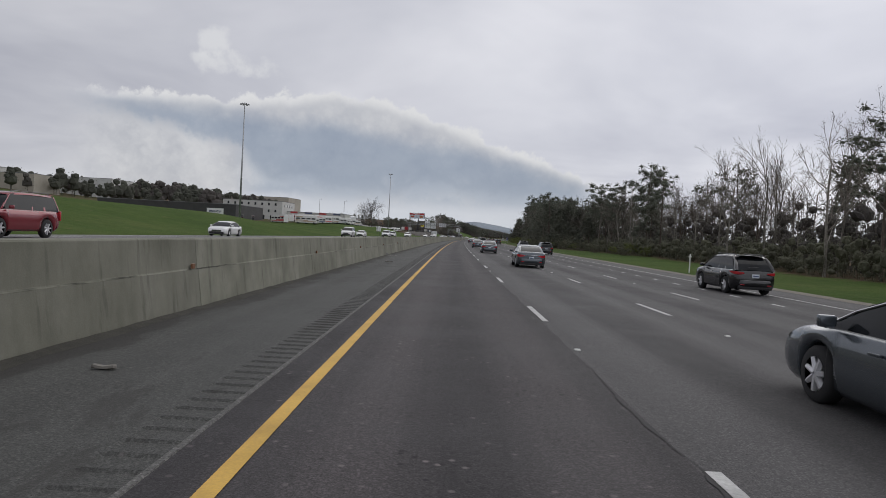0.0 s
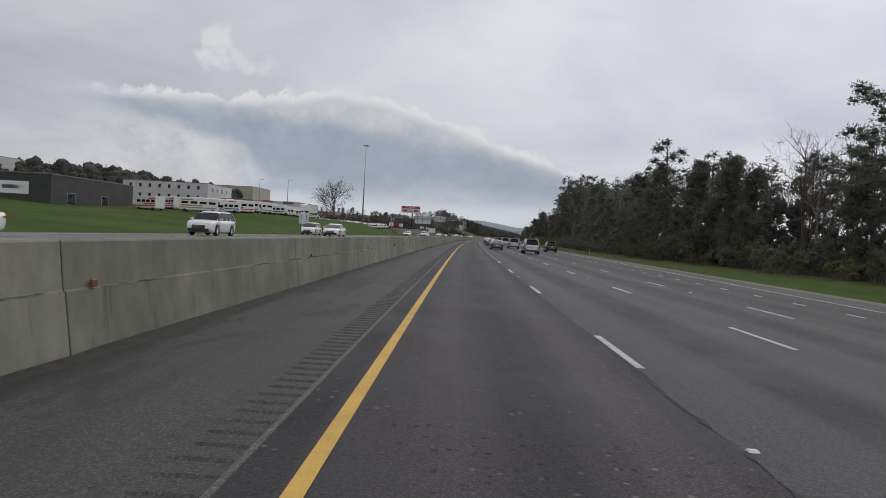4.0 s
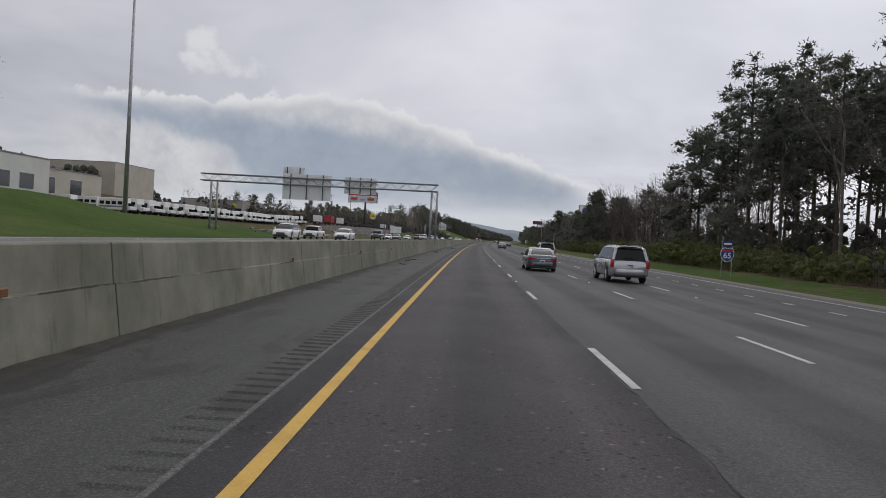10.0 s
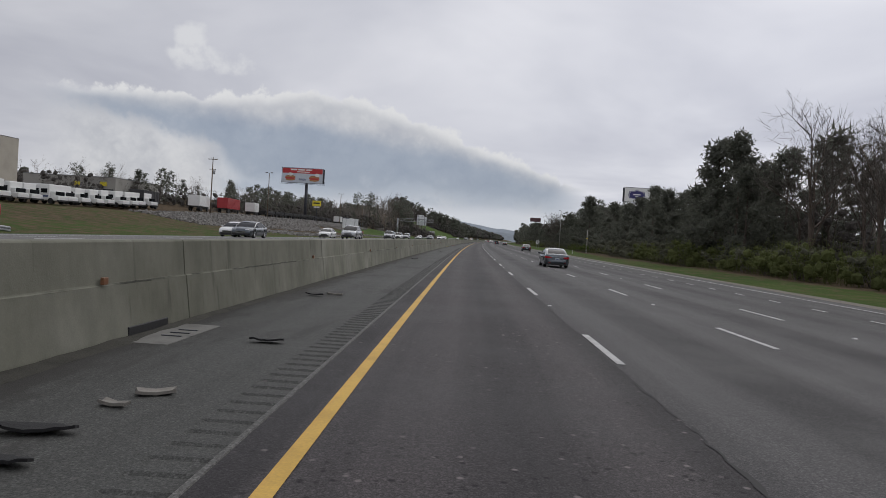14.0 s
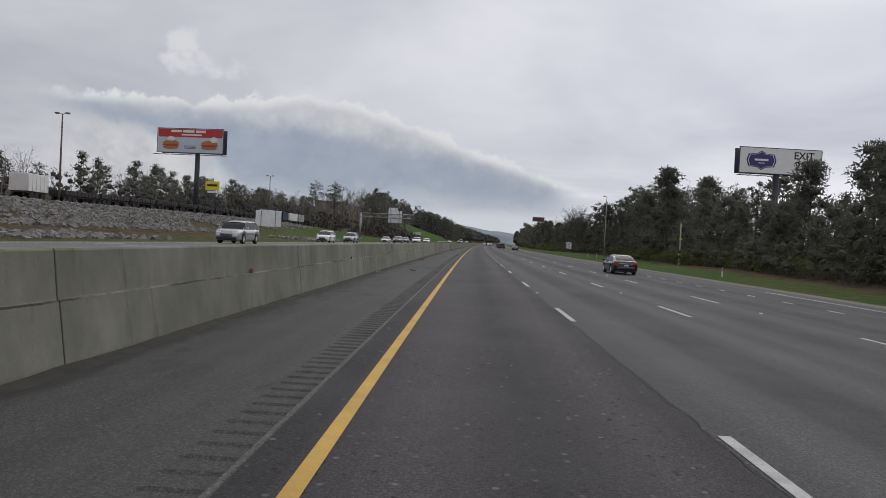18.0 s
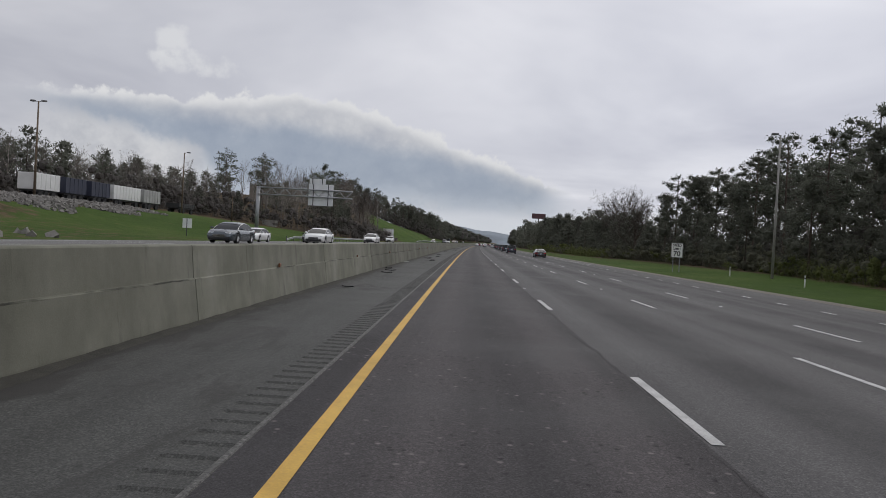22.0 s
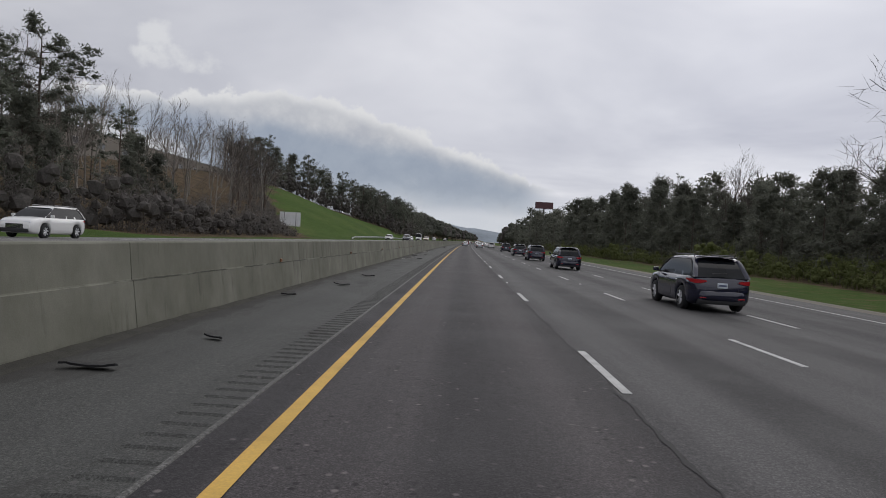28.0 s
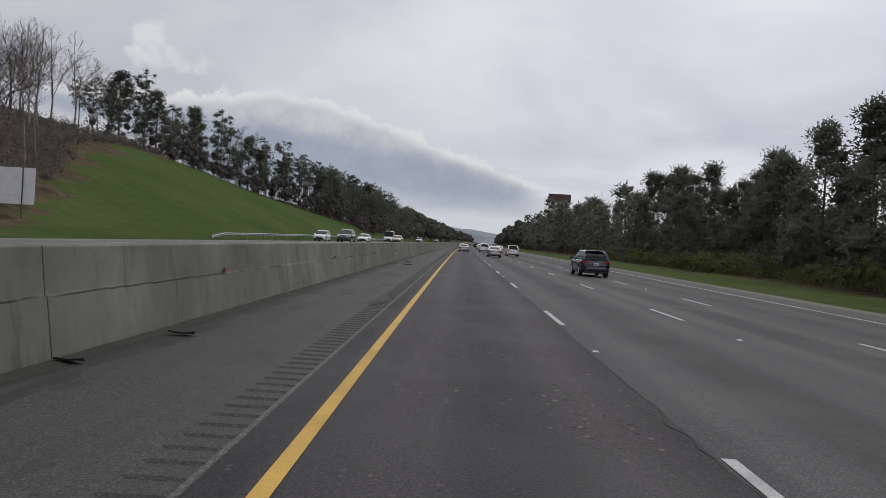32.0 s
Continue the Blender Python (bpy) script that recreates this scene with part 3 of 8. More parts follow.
def seam_crack():
    """The ravelled joint between the dark lane and the paler ones: a ragged open crack."""
    rng = random.Random(17)
    vs, fs = [], []
    u, s = 2.19, -20.0
    while s < 900:
        u += rng.uniform(-0.03, 0.03) + (2.19 - u) * 0.3
        broad = max(0.0, noise.noise((s * 0.21, 0, 5))) * 0.045 + max(0.0, noise.noise((s * 1.7, 0, 2))) * 0.06 + (0.05 if rng.random() < 0.07 else 0.0) + 0.004
        vs += [at(s, u - broad * rng.uniform(0.4, 1.3), 0.006), at(s, u + broad * rng.uniform(0.2, 0.8), 0.006)]
        s += 0.15
    for i in range(len(vs) // 2 - 1):
        fs.append((2 * i, 2 * i + 1, 2 * i + 3, 2 * i + 2))
    tagged(quads("road_seam", vs, fs, asphalt_seam), "ragged dark crack along the joint between two lanes", "road crack", kind="structure")


seam_crack()


def foot_dirt():
    """Grit and earth washed against the foot of the median wall, with a ragged edge."""
    rng = random.Random(23)
    earth = matter("washed_dirt", (0.040, 0.038, 0.030), 0.98, vary=0.4, scale=2.5, fine=40, bump=0.01)
    vs, fs = [], []
    s = -20.0
    while s < 960:
        w = 0.10 + 0.22 * max(0.0, 0.45 + noise.noise((s * 0.12, 0, 1)) + 0.5 * noise.noise((s * 0.9, 0, 4))) + rng.uniform(0, 0.05)
        h = 0.012 + 0.02 * rng.random()
        vs += [at(s, -4.802, h + 0.012), at(s, -4.80 + w * 0.5, h), at(s, -4.80 + w, 0.001)]
        s += 0.4
    for i in range(len(vs) // 3 - 1):
        for j in range(2):
            a = 3 * i + j
            fs.append((a, a + 1, a + 4, a + 3))
    tagged(quads("shoulder_dirt", vs, fs, earth), "dark line of washed grit along the foot of the wall", "dirt", kind="structure")


foot_dirt()
white_paint = matter("road_white", (0.47, 0.47, 0.46), 0.8, vary=0.35, scale=2.2, fine=28, bump=0.002)
yellow_paint = matter("road_yellow", (0.58, 0.36, 0.075), 0.75, vary=0.22, scale=1.2, fine=40, bump=0.002)


def rumble():
    """Milled rumble strip between the shoulder and the yellow line: short cross grooves."""
    vs, fs, uv = [], [], []
    u0, u1 = -2.26, -1.74
    s = -20.0
    prof = []
    while s < 960:
        prof += [(s, 0.0), (s + 0.05, -0.019), (s + 0.15, -0.019), (s + 0.19, 0.0)]
        s += 0.33
    prof = [(-60, 0.0)] + prof + [(1200, 0.0)]
    for a, z in prof:
        for u in (u0, u0 + 0.03, u1 - 0.09, u1):
            vs.append(at(a, u, z if u0 < u < u1 else 0.0))
            uv.append((u, a))
    for i in range(len(prof) - 1):
        for j in range(3):
            k = i * 4 + j
            fs.append((k, k + 1, k + 5, k + 4))
    ob = quads("rumble_strip", vs, fs, asphalt_shoulder, uv=uv)
    tagged(ob, "milled asphalt rumble strip with short cross grooves", "rumble strip", kind="structure")


rumble()


def painted(name, runs, u, wide, z, mat, label):
    """Paint lines: runs of (start, end) along the road at u."""
    vs, fs = [], []
    for a, b in runs:
        n = max(1, int((b - a) / 6))
        for i in range(n):
            p, q = a + (b - a) * i / n, a + (b - a) * (i + 1) / n
            k = len(vs)
            v, w = (u(p), u(q)) if callable(u) else (u, u)
            vs += [at(p, v - wide / 2, z), at(p, v + wide / 2, z), at(q, w + wide / 2, z), at(q, w - wide / 2, z)]
            fs.append((k, k + 1, k + 2, k + 3))
    return tagged(quads(name, vs, fs, mat), label, "road marking", kind="structure")


painted("line_yellow", [(-60, 2500)], -1.25, 0.145, 0.009, yellow_paint, "solid yellow edge line on dark asphalt")
painted("line_edge", [(-60, 560), (700, 2500)], lambda s: blend((0, 140, 200, 560, 700, 780), (14.5, 14.6, 15.7, 15.7, 14.8, 13.8), s), 0.15, -0.172, white_paint, "solid white outer edge line")
painted("line_dotted", [(k * 3.66 - 60, k * 3.66 - 59.0) for k in range(215)], lambda s: blend((0, 80, 200, 600, 720), (12.0, 12.1, 12.7, 13.1, 13.6), s), 0.15, -0.148, white_paint, "dotted white line beside the exit lane")
painted("line_far_yellow", [(-60, 2500)], -8.4, 0.16, far_z(-8.4) + 0.006, yellow_paint, "solid yellow edge line of the opposite carriageway")
painted("line_far_edge", [(-60, 2500)], -22.8, 0.16, far_z(-22.8) + 0.006, white_paint, "solid white edge line of the opposite carriageway")


def dashes():
    """The broken lane lines: every dash is a piece of its own."""
    bm = bmesh.new()
    box(bm, (0.125, 3.05, 0.004), (0, 1.525, 0.0))
    me = mesh_of(bm, "dash", white_paint)
    for u, off, z in ((2.30, 0.0, 0.006), (5.95, 3.1, -0.037), (9.15, 9.8, -0.094)):
        holder = thing("lane_line", Matrix(), "broken white lane line, worn paint", "road marking", "broken lane lines", "structure")
        for k in range(-2, 90):
            end = 200.6 + off + 12.19 * (k - 16)
            if end < -20:
                continue
            ob = new("dash", me)
            ob.matrix_world = there(end - 3.05, u, z)
            ob.parent = holder
    for u, off in ((-12.0, 0.0), (-15.6, 4.0), (-19.2, 8.0)):
        painted("line_far_dashes", [(off + 12.19 * k, off + 12.19 * k + 3.05) for k in range(-4, 110)], u, 0.15, far_z(u) + 0.006, white_paint, "broken white lane line of the opposite carriageway")


dashes()

# ---------------------------------------------------------------- median wall
def wall_matter(name, darken):
    """Cast concrete with runs of dirt and a broken dark line where the two pours meet. The value after the name darkens
    its colour and lengthens that line.
    """
    mat = bpy.data.materials.new(name)
    mat.use_nodes = True
    node = wire(mat.node_tree)
    geo = node("ShaderNodeNewGeometry").outputs["Position"]
    rnd = node("ShaderNodeObjectInfo").outputs["Random"]
    big = node("ShaderNodeTexNoise", {"Vector": geo, "Scale": 0.5, "Detail": 6.0, "Roughness": 0.62}).outputs["Fac"]
    tiny = node("ShaderNodeTexNoise", {"Vector": geo, "Scale": 45.0, "Detail": 3.0, "Roughness": 0.6}).outputs["Fac"]
    mp = node("ShaderNodeMapping", {"Vector": geo})
    mp.inputs["Scale"].default_value = (1.3, 1.3, 0.5)
    run = node("ShaderNodeTexNoise", {"Vector": mp.outputs[0], "Scale": 1.6, "Detail": 5.0, "Roughness": 0.6}).outputs["Fac"]
    a = node("ShaderNodeValToRGB", {0: big}, ramp=[(0.30, (0.160, 0.160, 0.126)), (0.5, (0.215, 0.214, 0.173)), (0.70, (0.275, 0.272, 0.228))])
    st = node("ShaderNodeMapRange", {0: run, 1: 0.32, 2: 0.60, 3: 0.84, 4: 1.04}).outputs[0]
    gr = node("ShaderNodeMapRange", {0: tiny, 1: 0.25, 2: 0.75, 3: 0.93, 4: 1.06}).outputs[0]
    rv = node("ShaderNodeMapRange", {0: rnd, 3: 0.9, 4: 1.1}).outputs[0]
    f = node("ShaderNodeMath", {0: node("ShaderNodeMath", {0: st, 1: gr}, operation="MULTIPLY").outputs[0], 1: rv}, operation="MULTIPLY").outputs[0]
    f = node("ShaderNodeMath", {0: f, 1: 1.0 - darken}, operation="MULTIPLY").outputs[0]
    drip = node("ShaderNodeMapping", {"Vector": geo})
    drip.inputs["Scale"].default_value = (1.0, 1.0, 0.10)
    drip = node("ShaderNodeTexNoise", {"Vector": drip.outputs[0], "Scale": 3.2, "Detail": 4.0, "Roughness": 0.6}).outputs["Fac"]
    drip = node("ShaderNodeMapRange", {0: drip, 1: 0.60, 2: 0.70, 3: 1.0, 4: 0.70}).outputs[0]
    f = node("ShaderNodeMath", {0: f, 1: drip}, operation="MULTIPLY").outputs[0]
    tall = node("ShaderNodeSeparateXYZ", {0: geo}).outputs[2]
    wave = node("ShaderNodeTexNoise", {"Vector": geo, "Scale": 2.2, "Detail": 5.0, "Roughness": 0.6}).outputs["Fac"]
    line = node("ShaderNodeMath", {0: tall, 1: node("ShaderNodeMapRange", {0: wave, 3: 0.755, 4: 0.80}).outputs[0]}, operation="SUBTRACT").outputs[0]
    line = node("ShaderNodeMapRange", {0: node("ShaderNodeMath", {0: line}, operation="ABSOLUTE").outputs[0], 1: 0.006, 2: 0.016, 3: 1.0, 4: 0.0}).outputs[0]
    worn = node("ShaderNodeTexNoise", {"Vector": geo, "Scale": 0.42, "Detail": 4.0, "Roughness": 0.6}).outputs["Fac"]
    worn = node("ShaderNodeMapRange", {0: worn, 1: 0.50 - darken * 0.5, 2: 0.58 - darken * 0.5, 3: 0.0, 4: 0.78}).outputs[0]
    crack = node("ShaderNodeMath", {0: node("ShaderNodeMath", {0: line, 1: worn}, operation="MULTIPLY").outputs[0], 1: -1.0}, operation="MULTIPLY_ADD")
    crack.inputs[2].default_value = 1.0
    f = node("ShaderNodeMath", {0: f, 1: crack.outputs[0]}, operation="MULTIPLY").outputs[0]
    col = node("ShaderNodeMix", {0: 1.0, 6: a.outputs[0], 7: f}, data_type="RGBA", blend_type="MULTIPLY")
    bump = node("ShaderNodeBump", {"Height": tiny, "Strength": 0.4, "Distance": 0.006})
    bsdf = node("ShaderNodeBsdfPrincipled", {"Base Color": col.outputs[2], "Roughness": 0.9, "Normal": bump.outputs[0], "Specular IOR Level": 0.25})
    node("ShaderNodeOutputMaterial", {0: bsdf.outputs[0]})
    return mat


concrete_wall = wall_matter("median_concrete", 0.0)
# 15 percent darker, for the bays past s = 650
concrete_darker = wall_matter("median_concrete_darker", 0.15)
WALL = [(-4.80, -0.1), (-4.80, 0.05), (-4.895, 0.772), (-4.918, 0.782), (-4.925, 0.80), (-4.985, 1.36), (-5.005, 1.385), (-5.31, 1.385), (-5.33, 1.36), (-5.33, 0.3)]


def median_wall():
    """Cast concrete bays with a ledge at mid height and open joints between them."""
    bay = 11.0
    bm = bmesh.new()
    rings = []
    for y, inset in ((0.004, 0.006), (0.012, 0.0), (bay / 4, 0.0), (bay / 2, 0.0), (bay * 0.75, 0.0), (bay - 0.012, 0.0), (bay - 0.004, 0.006)):
        rings.append([bm.verts.new((u - (inset if u > -5.1 else -inset), y, z - (inset if z > 1.3 else 0))) for u, z in WALL])
    for a, b in zip(rings, rings[1:]):
        for i in range(len(WALL) - 1):
            bm.faces.new((a[i], b[i], b[i + 1], a[i + 1]))
    bm.faces.new(rings[0])
    bm.faces.new(rings[-1][::-1])
    bmesh.ops.recalc_face_normals(bm, faces=bm.faces)
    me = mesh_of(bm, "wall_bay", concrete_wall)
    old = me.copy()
    old.materials[0] = concrete_darker
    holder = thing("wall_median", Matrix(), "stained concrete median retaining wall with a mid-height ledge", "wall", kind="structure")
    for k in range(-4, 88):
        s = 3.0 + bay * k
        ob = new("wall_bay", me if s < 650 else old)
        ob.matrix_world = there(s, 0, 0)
        ob.parent = holder
    strip("wall_median_end", list(range(971, 2600, 12)), WALL, concrete_darker, "stained concrete median wall in the distance", category="wall")
    grey = matter("joint_filler", (0.07, 0.066, 0.058), 0.95, vary=0.3)
    strip("wall_joint_core", FINE[:265], [(u - (0.035 if u > -5.1 else -0.035), z - (0.035 if z > 1 else 0)) for u, z in WALL], grey, "dark filler in the joints of the wall", category="wall")


median_wall()


# ---------------------------------------------------------------- trees
bark_dark = matter("bark_pine", (0.11, 0.086, 0.070), 0.95, vary=0.4, scale=2.0, fine=18, bump=0.02, island=0.25)
bark_pale = matter("bark_pale", (0.22, 0.20, 0.175), 0.95, vary=0.4, scale=2.0, fine=18, bump=0.02, island=0.3)
twig_brown = matter("twigs", (0.155, 0.132, 0.112), 0.95, vary=0.3, scale=0.6, fine=6, island=0.25)

twig_dark = matter("twigs_dark", (0.075, 0.064, 0.055), 0.95, vary=0.3, scale=0.6, fine=6, island=0.25)


def leafage(name, dark, mid, pale):
    """Leaves and needles: every tuft has its own shade."""
    mat = bpy.data.materials.new(name)
    mat.use_nodes = True
    node = wire(mat.node_tree)
    tuft = node("ShaderNodeNewGeometry").outputs["Random Per Island"]
    tree = node("ShaderNodeObjectInfo").outputs["Random"]
    col = node("ShaderNodeValToRGB", {0: tuft}, ramp=[(0.0, dark), (0.55, mid), (1.0, pale)])
    f = node("ShaderNodeMapRange", {0: tree, 3: 0.8, 4: 1.25}).outputs[0]
    co = node("ShaderNodeTexCoord").outputs["Object"]
    sprays = node("ShaderNodeTexNoise", {"Vector": co, "Scale": 5.0, "Detail": 4.0, "Roughness": 0.7}).outputs["Fac"]
    f = node("ShaderNodeMath", {0: f, 1: node("ShaderNodeMapRange", {0: sprays, 1: 0.3, 2: 0.7, 3: 0.72, 4: 1.3}).outputs[0]}, operation="MULTIPLY").outputs[0]
    mix = node("ShaderNodeMix", {0: 1.0, 6: col.outputs[0], 7: f}, data_type="RGBA", blend_type="MULTIPLY")
    relief = node("ShaderNodeBump", {"Height": sprays, "Strength": 0.5, "Distance": 0.08}).outputs[0]
    bsdf = node("ShaderNodeBsdfPrincipled", {"Base Color": mix.outputs[2], "Roughness": 0.85, "Specular IOR Level": 0.12, "Normal": relief})
    thin = node("ShaderNodeBsdfTranslucent", {"Color": mix.outputs[2]})
    leaf = node("ShaderNodeMixShader", {0: 0.5, 1: bsdf.outputs[0], 2: thin.outputs[0]})
    node("ShaderNodeOutputMaterial", {0: leaf.outputs[0]})
    return mat


needles = leafage("pine_needles", (0.112, 0.120, 0.098), (0.130, 0.140, 0.112), (0.150, 0.162, 0.126))
evergreen = leafage("dark_leaves", (0.116, 0.120, 0.100), (0.134, 0.139, 0.114), (0.154, 0.160, 0.128))
olive = leafage("olive_leaves", (0.125, 0.142, 0.056), (0.148, 0.168, 0.066), (0.172, 0.192, 0.076))
spring = leafage("spring_leaves", (0.098, 0.140, 0.042), (0.132, 0.178, 0.052), (0.170, 0.215, 0.068))
brushy = leafage("undergrowth", (0.132, 0.134, 0.100), (0.154, 0.156, 0.114), (0.174, 0.174, 0.126))
thicket = leafage("thicket", (0.112, 0.104, 0.097), (0.130, 0.120, 0.111), (0.148, 0.137, 0.127))


class Soup:
    """Loose triangles and bars, gathered fast."""

    def __init__(self):
        self.v, self.f = [], []

    def bar(self, a, b, r0, r1, sides=4):
        d = (b - a)
        x = d.orthogonal().normalized()
        y = d.normalized().cross(x)
        k = len(self.v)
        for p, r in ((a, r0), (b, r1)):
            for i in range(sides):
                t = 2 * math.pi * i / sides
                self.v.append(p + x * (r * math.cos(t)) + y * (r * math.sin(t)))
        for i in range(sides):
            j = (i + 1) % sides
            self.f.append((k + i, k + j, k + sides + j, k + sides + i))

    def strip(self, a, b, x, r0, r1):
        k = len(self.v)
        self.v += [a - x * r0, a + x * r0, b + x * r1, b - x * r1]
        self.f.append((k, k + 1, k + 2, k + 3))

    def leaf(self, p, way, side, long, wide):
        k = len(self.v)
        self.v += [p - side * wide, p + side * wide, p + way * long + side * wide * 0.5, p + way * long - side * wide * 0.5]
        self.f.append((k, k + 1, k + 2, k + 3))

    def blade(self, p, way, side, long, wide):
        k = len(self.v)
        self.v += [p - side * wide, p + side * wide * 0.7, p + way * long]
        self.f.append((k, k + 1, k + 2))

    def lump(self, rng, c, r, flat):
        """The dense uneven inside of a mass of leaves."""
        k = len(self.v)
        a = rng.uniform(0, 6.3)
        self.v.append(c + Vector((rng.uniform(-0.2, 0.2), rng.uniform(-0.2, 0.2), flat * rng.uniform(0.8, 1.1))) * r)
        for up, off in ((0.45, 0.0), (-0.45, 0.63)):
            for i in range(5):
                t = a + off + i * 1.2566
                w = r * rng.uniform(0.72, 1.12)
                self.v.append(c + Vector((math.cos(t) * w * 0.9, math.sin(t) * w * 0.9, (up + rng.uniform(-0.2, 0.2)) * flat * r)))
        self.v.append(c + Vector((0, 0, -flat * r * rng.uniform(0.7, 1.0))))
        for i in range(5):
            j = (i + 1) % 5
            self.f += [(k, k + 1 + i, k + 1 + j), (k + 1 + i, k + 6 + i, k + 1 + j), (k + 1 + j, k + 6 + i, k + 6 + j), (k + 11, k + 6 + j, k + 6 + i)]

    def mesh(self, name, mat):
        me = bpy.data.meshes.new(name)
        me.from_pydata(self.v, [], self.f)
        me.materials.append(mat)
        me.update()
        return me


def rand_way(rng, up=0.0):
    while True:
        v = Vector((rng.uniform(-1, 1), rng.uniform(-1, 1), rng.uniform(-1, 1)))
        if 0.05 < v.length < 1:
            v.normalize()
            v.z += up
            return v.normalized()


def tufts(soup, rng, centre, spread, count, size, flat=0.6, up=0.3):
    for _ in range(count):
        o = rand_way(rng) * (rng.random() ** 0.5) * spread
        o.z *= flat
        w = rand_way(rng, up)
        soup.blade(centre + o, w, w.orthogonal().normalized(), size * rng.uniform(0.6, 1.3), size * rng.uniform(0.2, 0.36))


def clump(soup, rng, centre, r, count, size, flat=0.75, core=0.44):
    """A rounded ragged mass of leaves: a small dense inside under many sprays that reach out of it."""
    soup.lump(rng, centre, r * core, flat)
    for _ in range(count):
        o = rand_way(rng, 0.12)
        k = rng.uniform(0.35, 1.0)
        p = centre + Vector((o.x, o.y, o.z * flat)) * r * k
        w = (o.cross(rand_way(rng)) * rng.uniform(0.4, 1.0) + o * rng.uniform(0.1, 1.1)).normalized()
        side = w.cross(o + rand_way(rng) * 0.6)
        side = side.normalized() if side.length > 0.01 else w.orthogonal()
        long = size * rng.uniform(0.6, 1.5)
        soup.blade(p, w, side, long, size * rng.uniform(0.20, 0.36) * (1.5 - 0.6 * k))


def pine_meshes(seed, h, bare=0.5, wide=3.4, mat=None, count=46, size=0.33, core=0.42):
    """A tall pine: a bare trunk and uneven boughs, each ending in rounded masses of needles."""
    rng = random.Random(seed)
    wood, green = Soup(), Soup()
    p, r = Vector((0, 0, -0.3)), 0.009 * h + 0.05
    lean = Vector((rng.uniform(-0.03, 0.03), rng.uniform(-0.03, 0.03), 0))
    n = 7
    line = [p.copy()]
    for i in range(n):
        q = p + Vector((0, 0, h / n)) + lean * (h / n) + Vector((rng.uniform(-1, 1), rng.uniform(-1, 1), 0)) * 0.07
        r2 = r * (0.87 if i < n - 1 else 0.3)
        wood.bar(p, q, r, r2, 7)
        p, r = q, r2
        line.append(p.copy())

    def axis(t):
        i = min(int(t * n), n - 1)
        return line[i].lerp(line[i + 1], t * n - i)

    t = bare
    while t < 0.97:
        k = (t - bare) / (1 - bare)
        reach = wide * (0.35 + 0.80 * math.sin(math.pi * min(1, 0.12 + k * 0.80))) * rng.uniform(0.6, 1.15)
        for _ in range(rng.choice((1, 2, 2))):
            a = rng.uniform(0, 2 * math.pi)
            o = axis(t)
            tip = o + Vector((math.cos(a), math.sin(a), rng.uniform(0.0, 0.45))) * reach
            wood.bar(o, tip, 0.06, 0.02, 3)
            for j in range(max(1, int(reach / 1.15))):
                c = tip.lerp(o, j * 1.15 / reach * rng.uniform(0.8, 1.1))
                clump(green, rng, c + rand_way(rng) * 0.45, rng.uniform(0.7, 1.25), count, size, 0.66, core)
        t += rng.uniform(0.022, 0.040) * 20 / h
    clump(green, rng, line[-1], 0.9, count, size, 0.9, core)
    for _ in range(7):  # dead stubs low on the trunk
        t = rng.uniform(0.2, bare)
        a = rng.uniform(0, 2 * math.pi)
        wood.bar(axis(t), axis(t) + Vector((math.cos(a), math.sin(a), 0.15)) * rng.uniform(0.5, 1.5), 0.03, 0.01, 3)
    return wood.mesh("trunk", bark_dark), green.mesh("crown", mat or needles)


def bare_meshes(seed, h, spread=0.5, fork=0.3, mat=None, thick=1.0, kids=(7, 6, 5, 4), stem=0.8, long=1.0):
    """A leafless broad tree: trunk, rising limbs and a fine fan of twigs."""
    rng = random.Random(seed)
    wood, twig = Soup(), Soup()

    def grow(p, way, length, r, depth):
        segs = (5, 3, 2, 1, 1)[depth]
        line = [p]
        for i in range(segs):
            way = (way + rand_way(rng) * (0.10, 0.16, 0.2, 0.2, 0.2)[depth] + Vector((0, 0, 0.07 if depth == 0 else 0.13))).normalized()
            q = p + way * (length / segs)
            r2 = r * (0.76 if depth else 0.86)
            if depth < 2:
                wood.bar(p, q, r, r2, 6 if depth == 0 else 4)
            else:
                x = way.cross(rand_way(rng))
                x = x.normalized() if x.length > 0.01 else way.orthogonal().normalized()
                if depth == 2:
                    twig.strip(p, q, x, r * 1.3, r2 * 1.3)
                else:
                    twig.blade(p, way, x, length, max(0.021, r * 1.3))
            p, r = q, r2
            line.append(p)
        if depth >= len(kids):
            return
        low = fork if depth == 0 else 0.22
        for k in range(kids[depth]):
            t = low + (1 - low) * (k + rng.random()) / kids[depth]
            i = min(int(t * segs), segs - 1)
            o = line[i].lerp(line[i + 1], t * segs - i)
            w = (way + rand_way(rng) * spread * 1.5).normalized()
            grow(o, w, length * long * rng.uniform(0.42, 0.68) * (1.15 - 0.45 * t), max(0.012, r * rng.uniform(0.6, 0.9) if depth else r * 0.8), depth + 1)

    grow(Vector((0, 0, -0.3)), Vector((0, 0, 1)), h * stem, (0.010 * h + 0.03) * thick, 0)
    top = max(v.z for v in wood.v + twig.v)
    k = h / top
    for s in (wood, twig):
        s.v = [Vector((v.x * k, v.y * k, v.z * k if v.z > 0 else v.z)) for v in s.v]
    return wood.mesh("trunk", mat or bark_pale), twig.mesh("crown", twig_dark if mat else twig_brown)


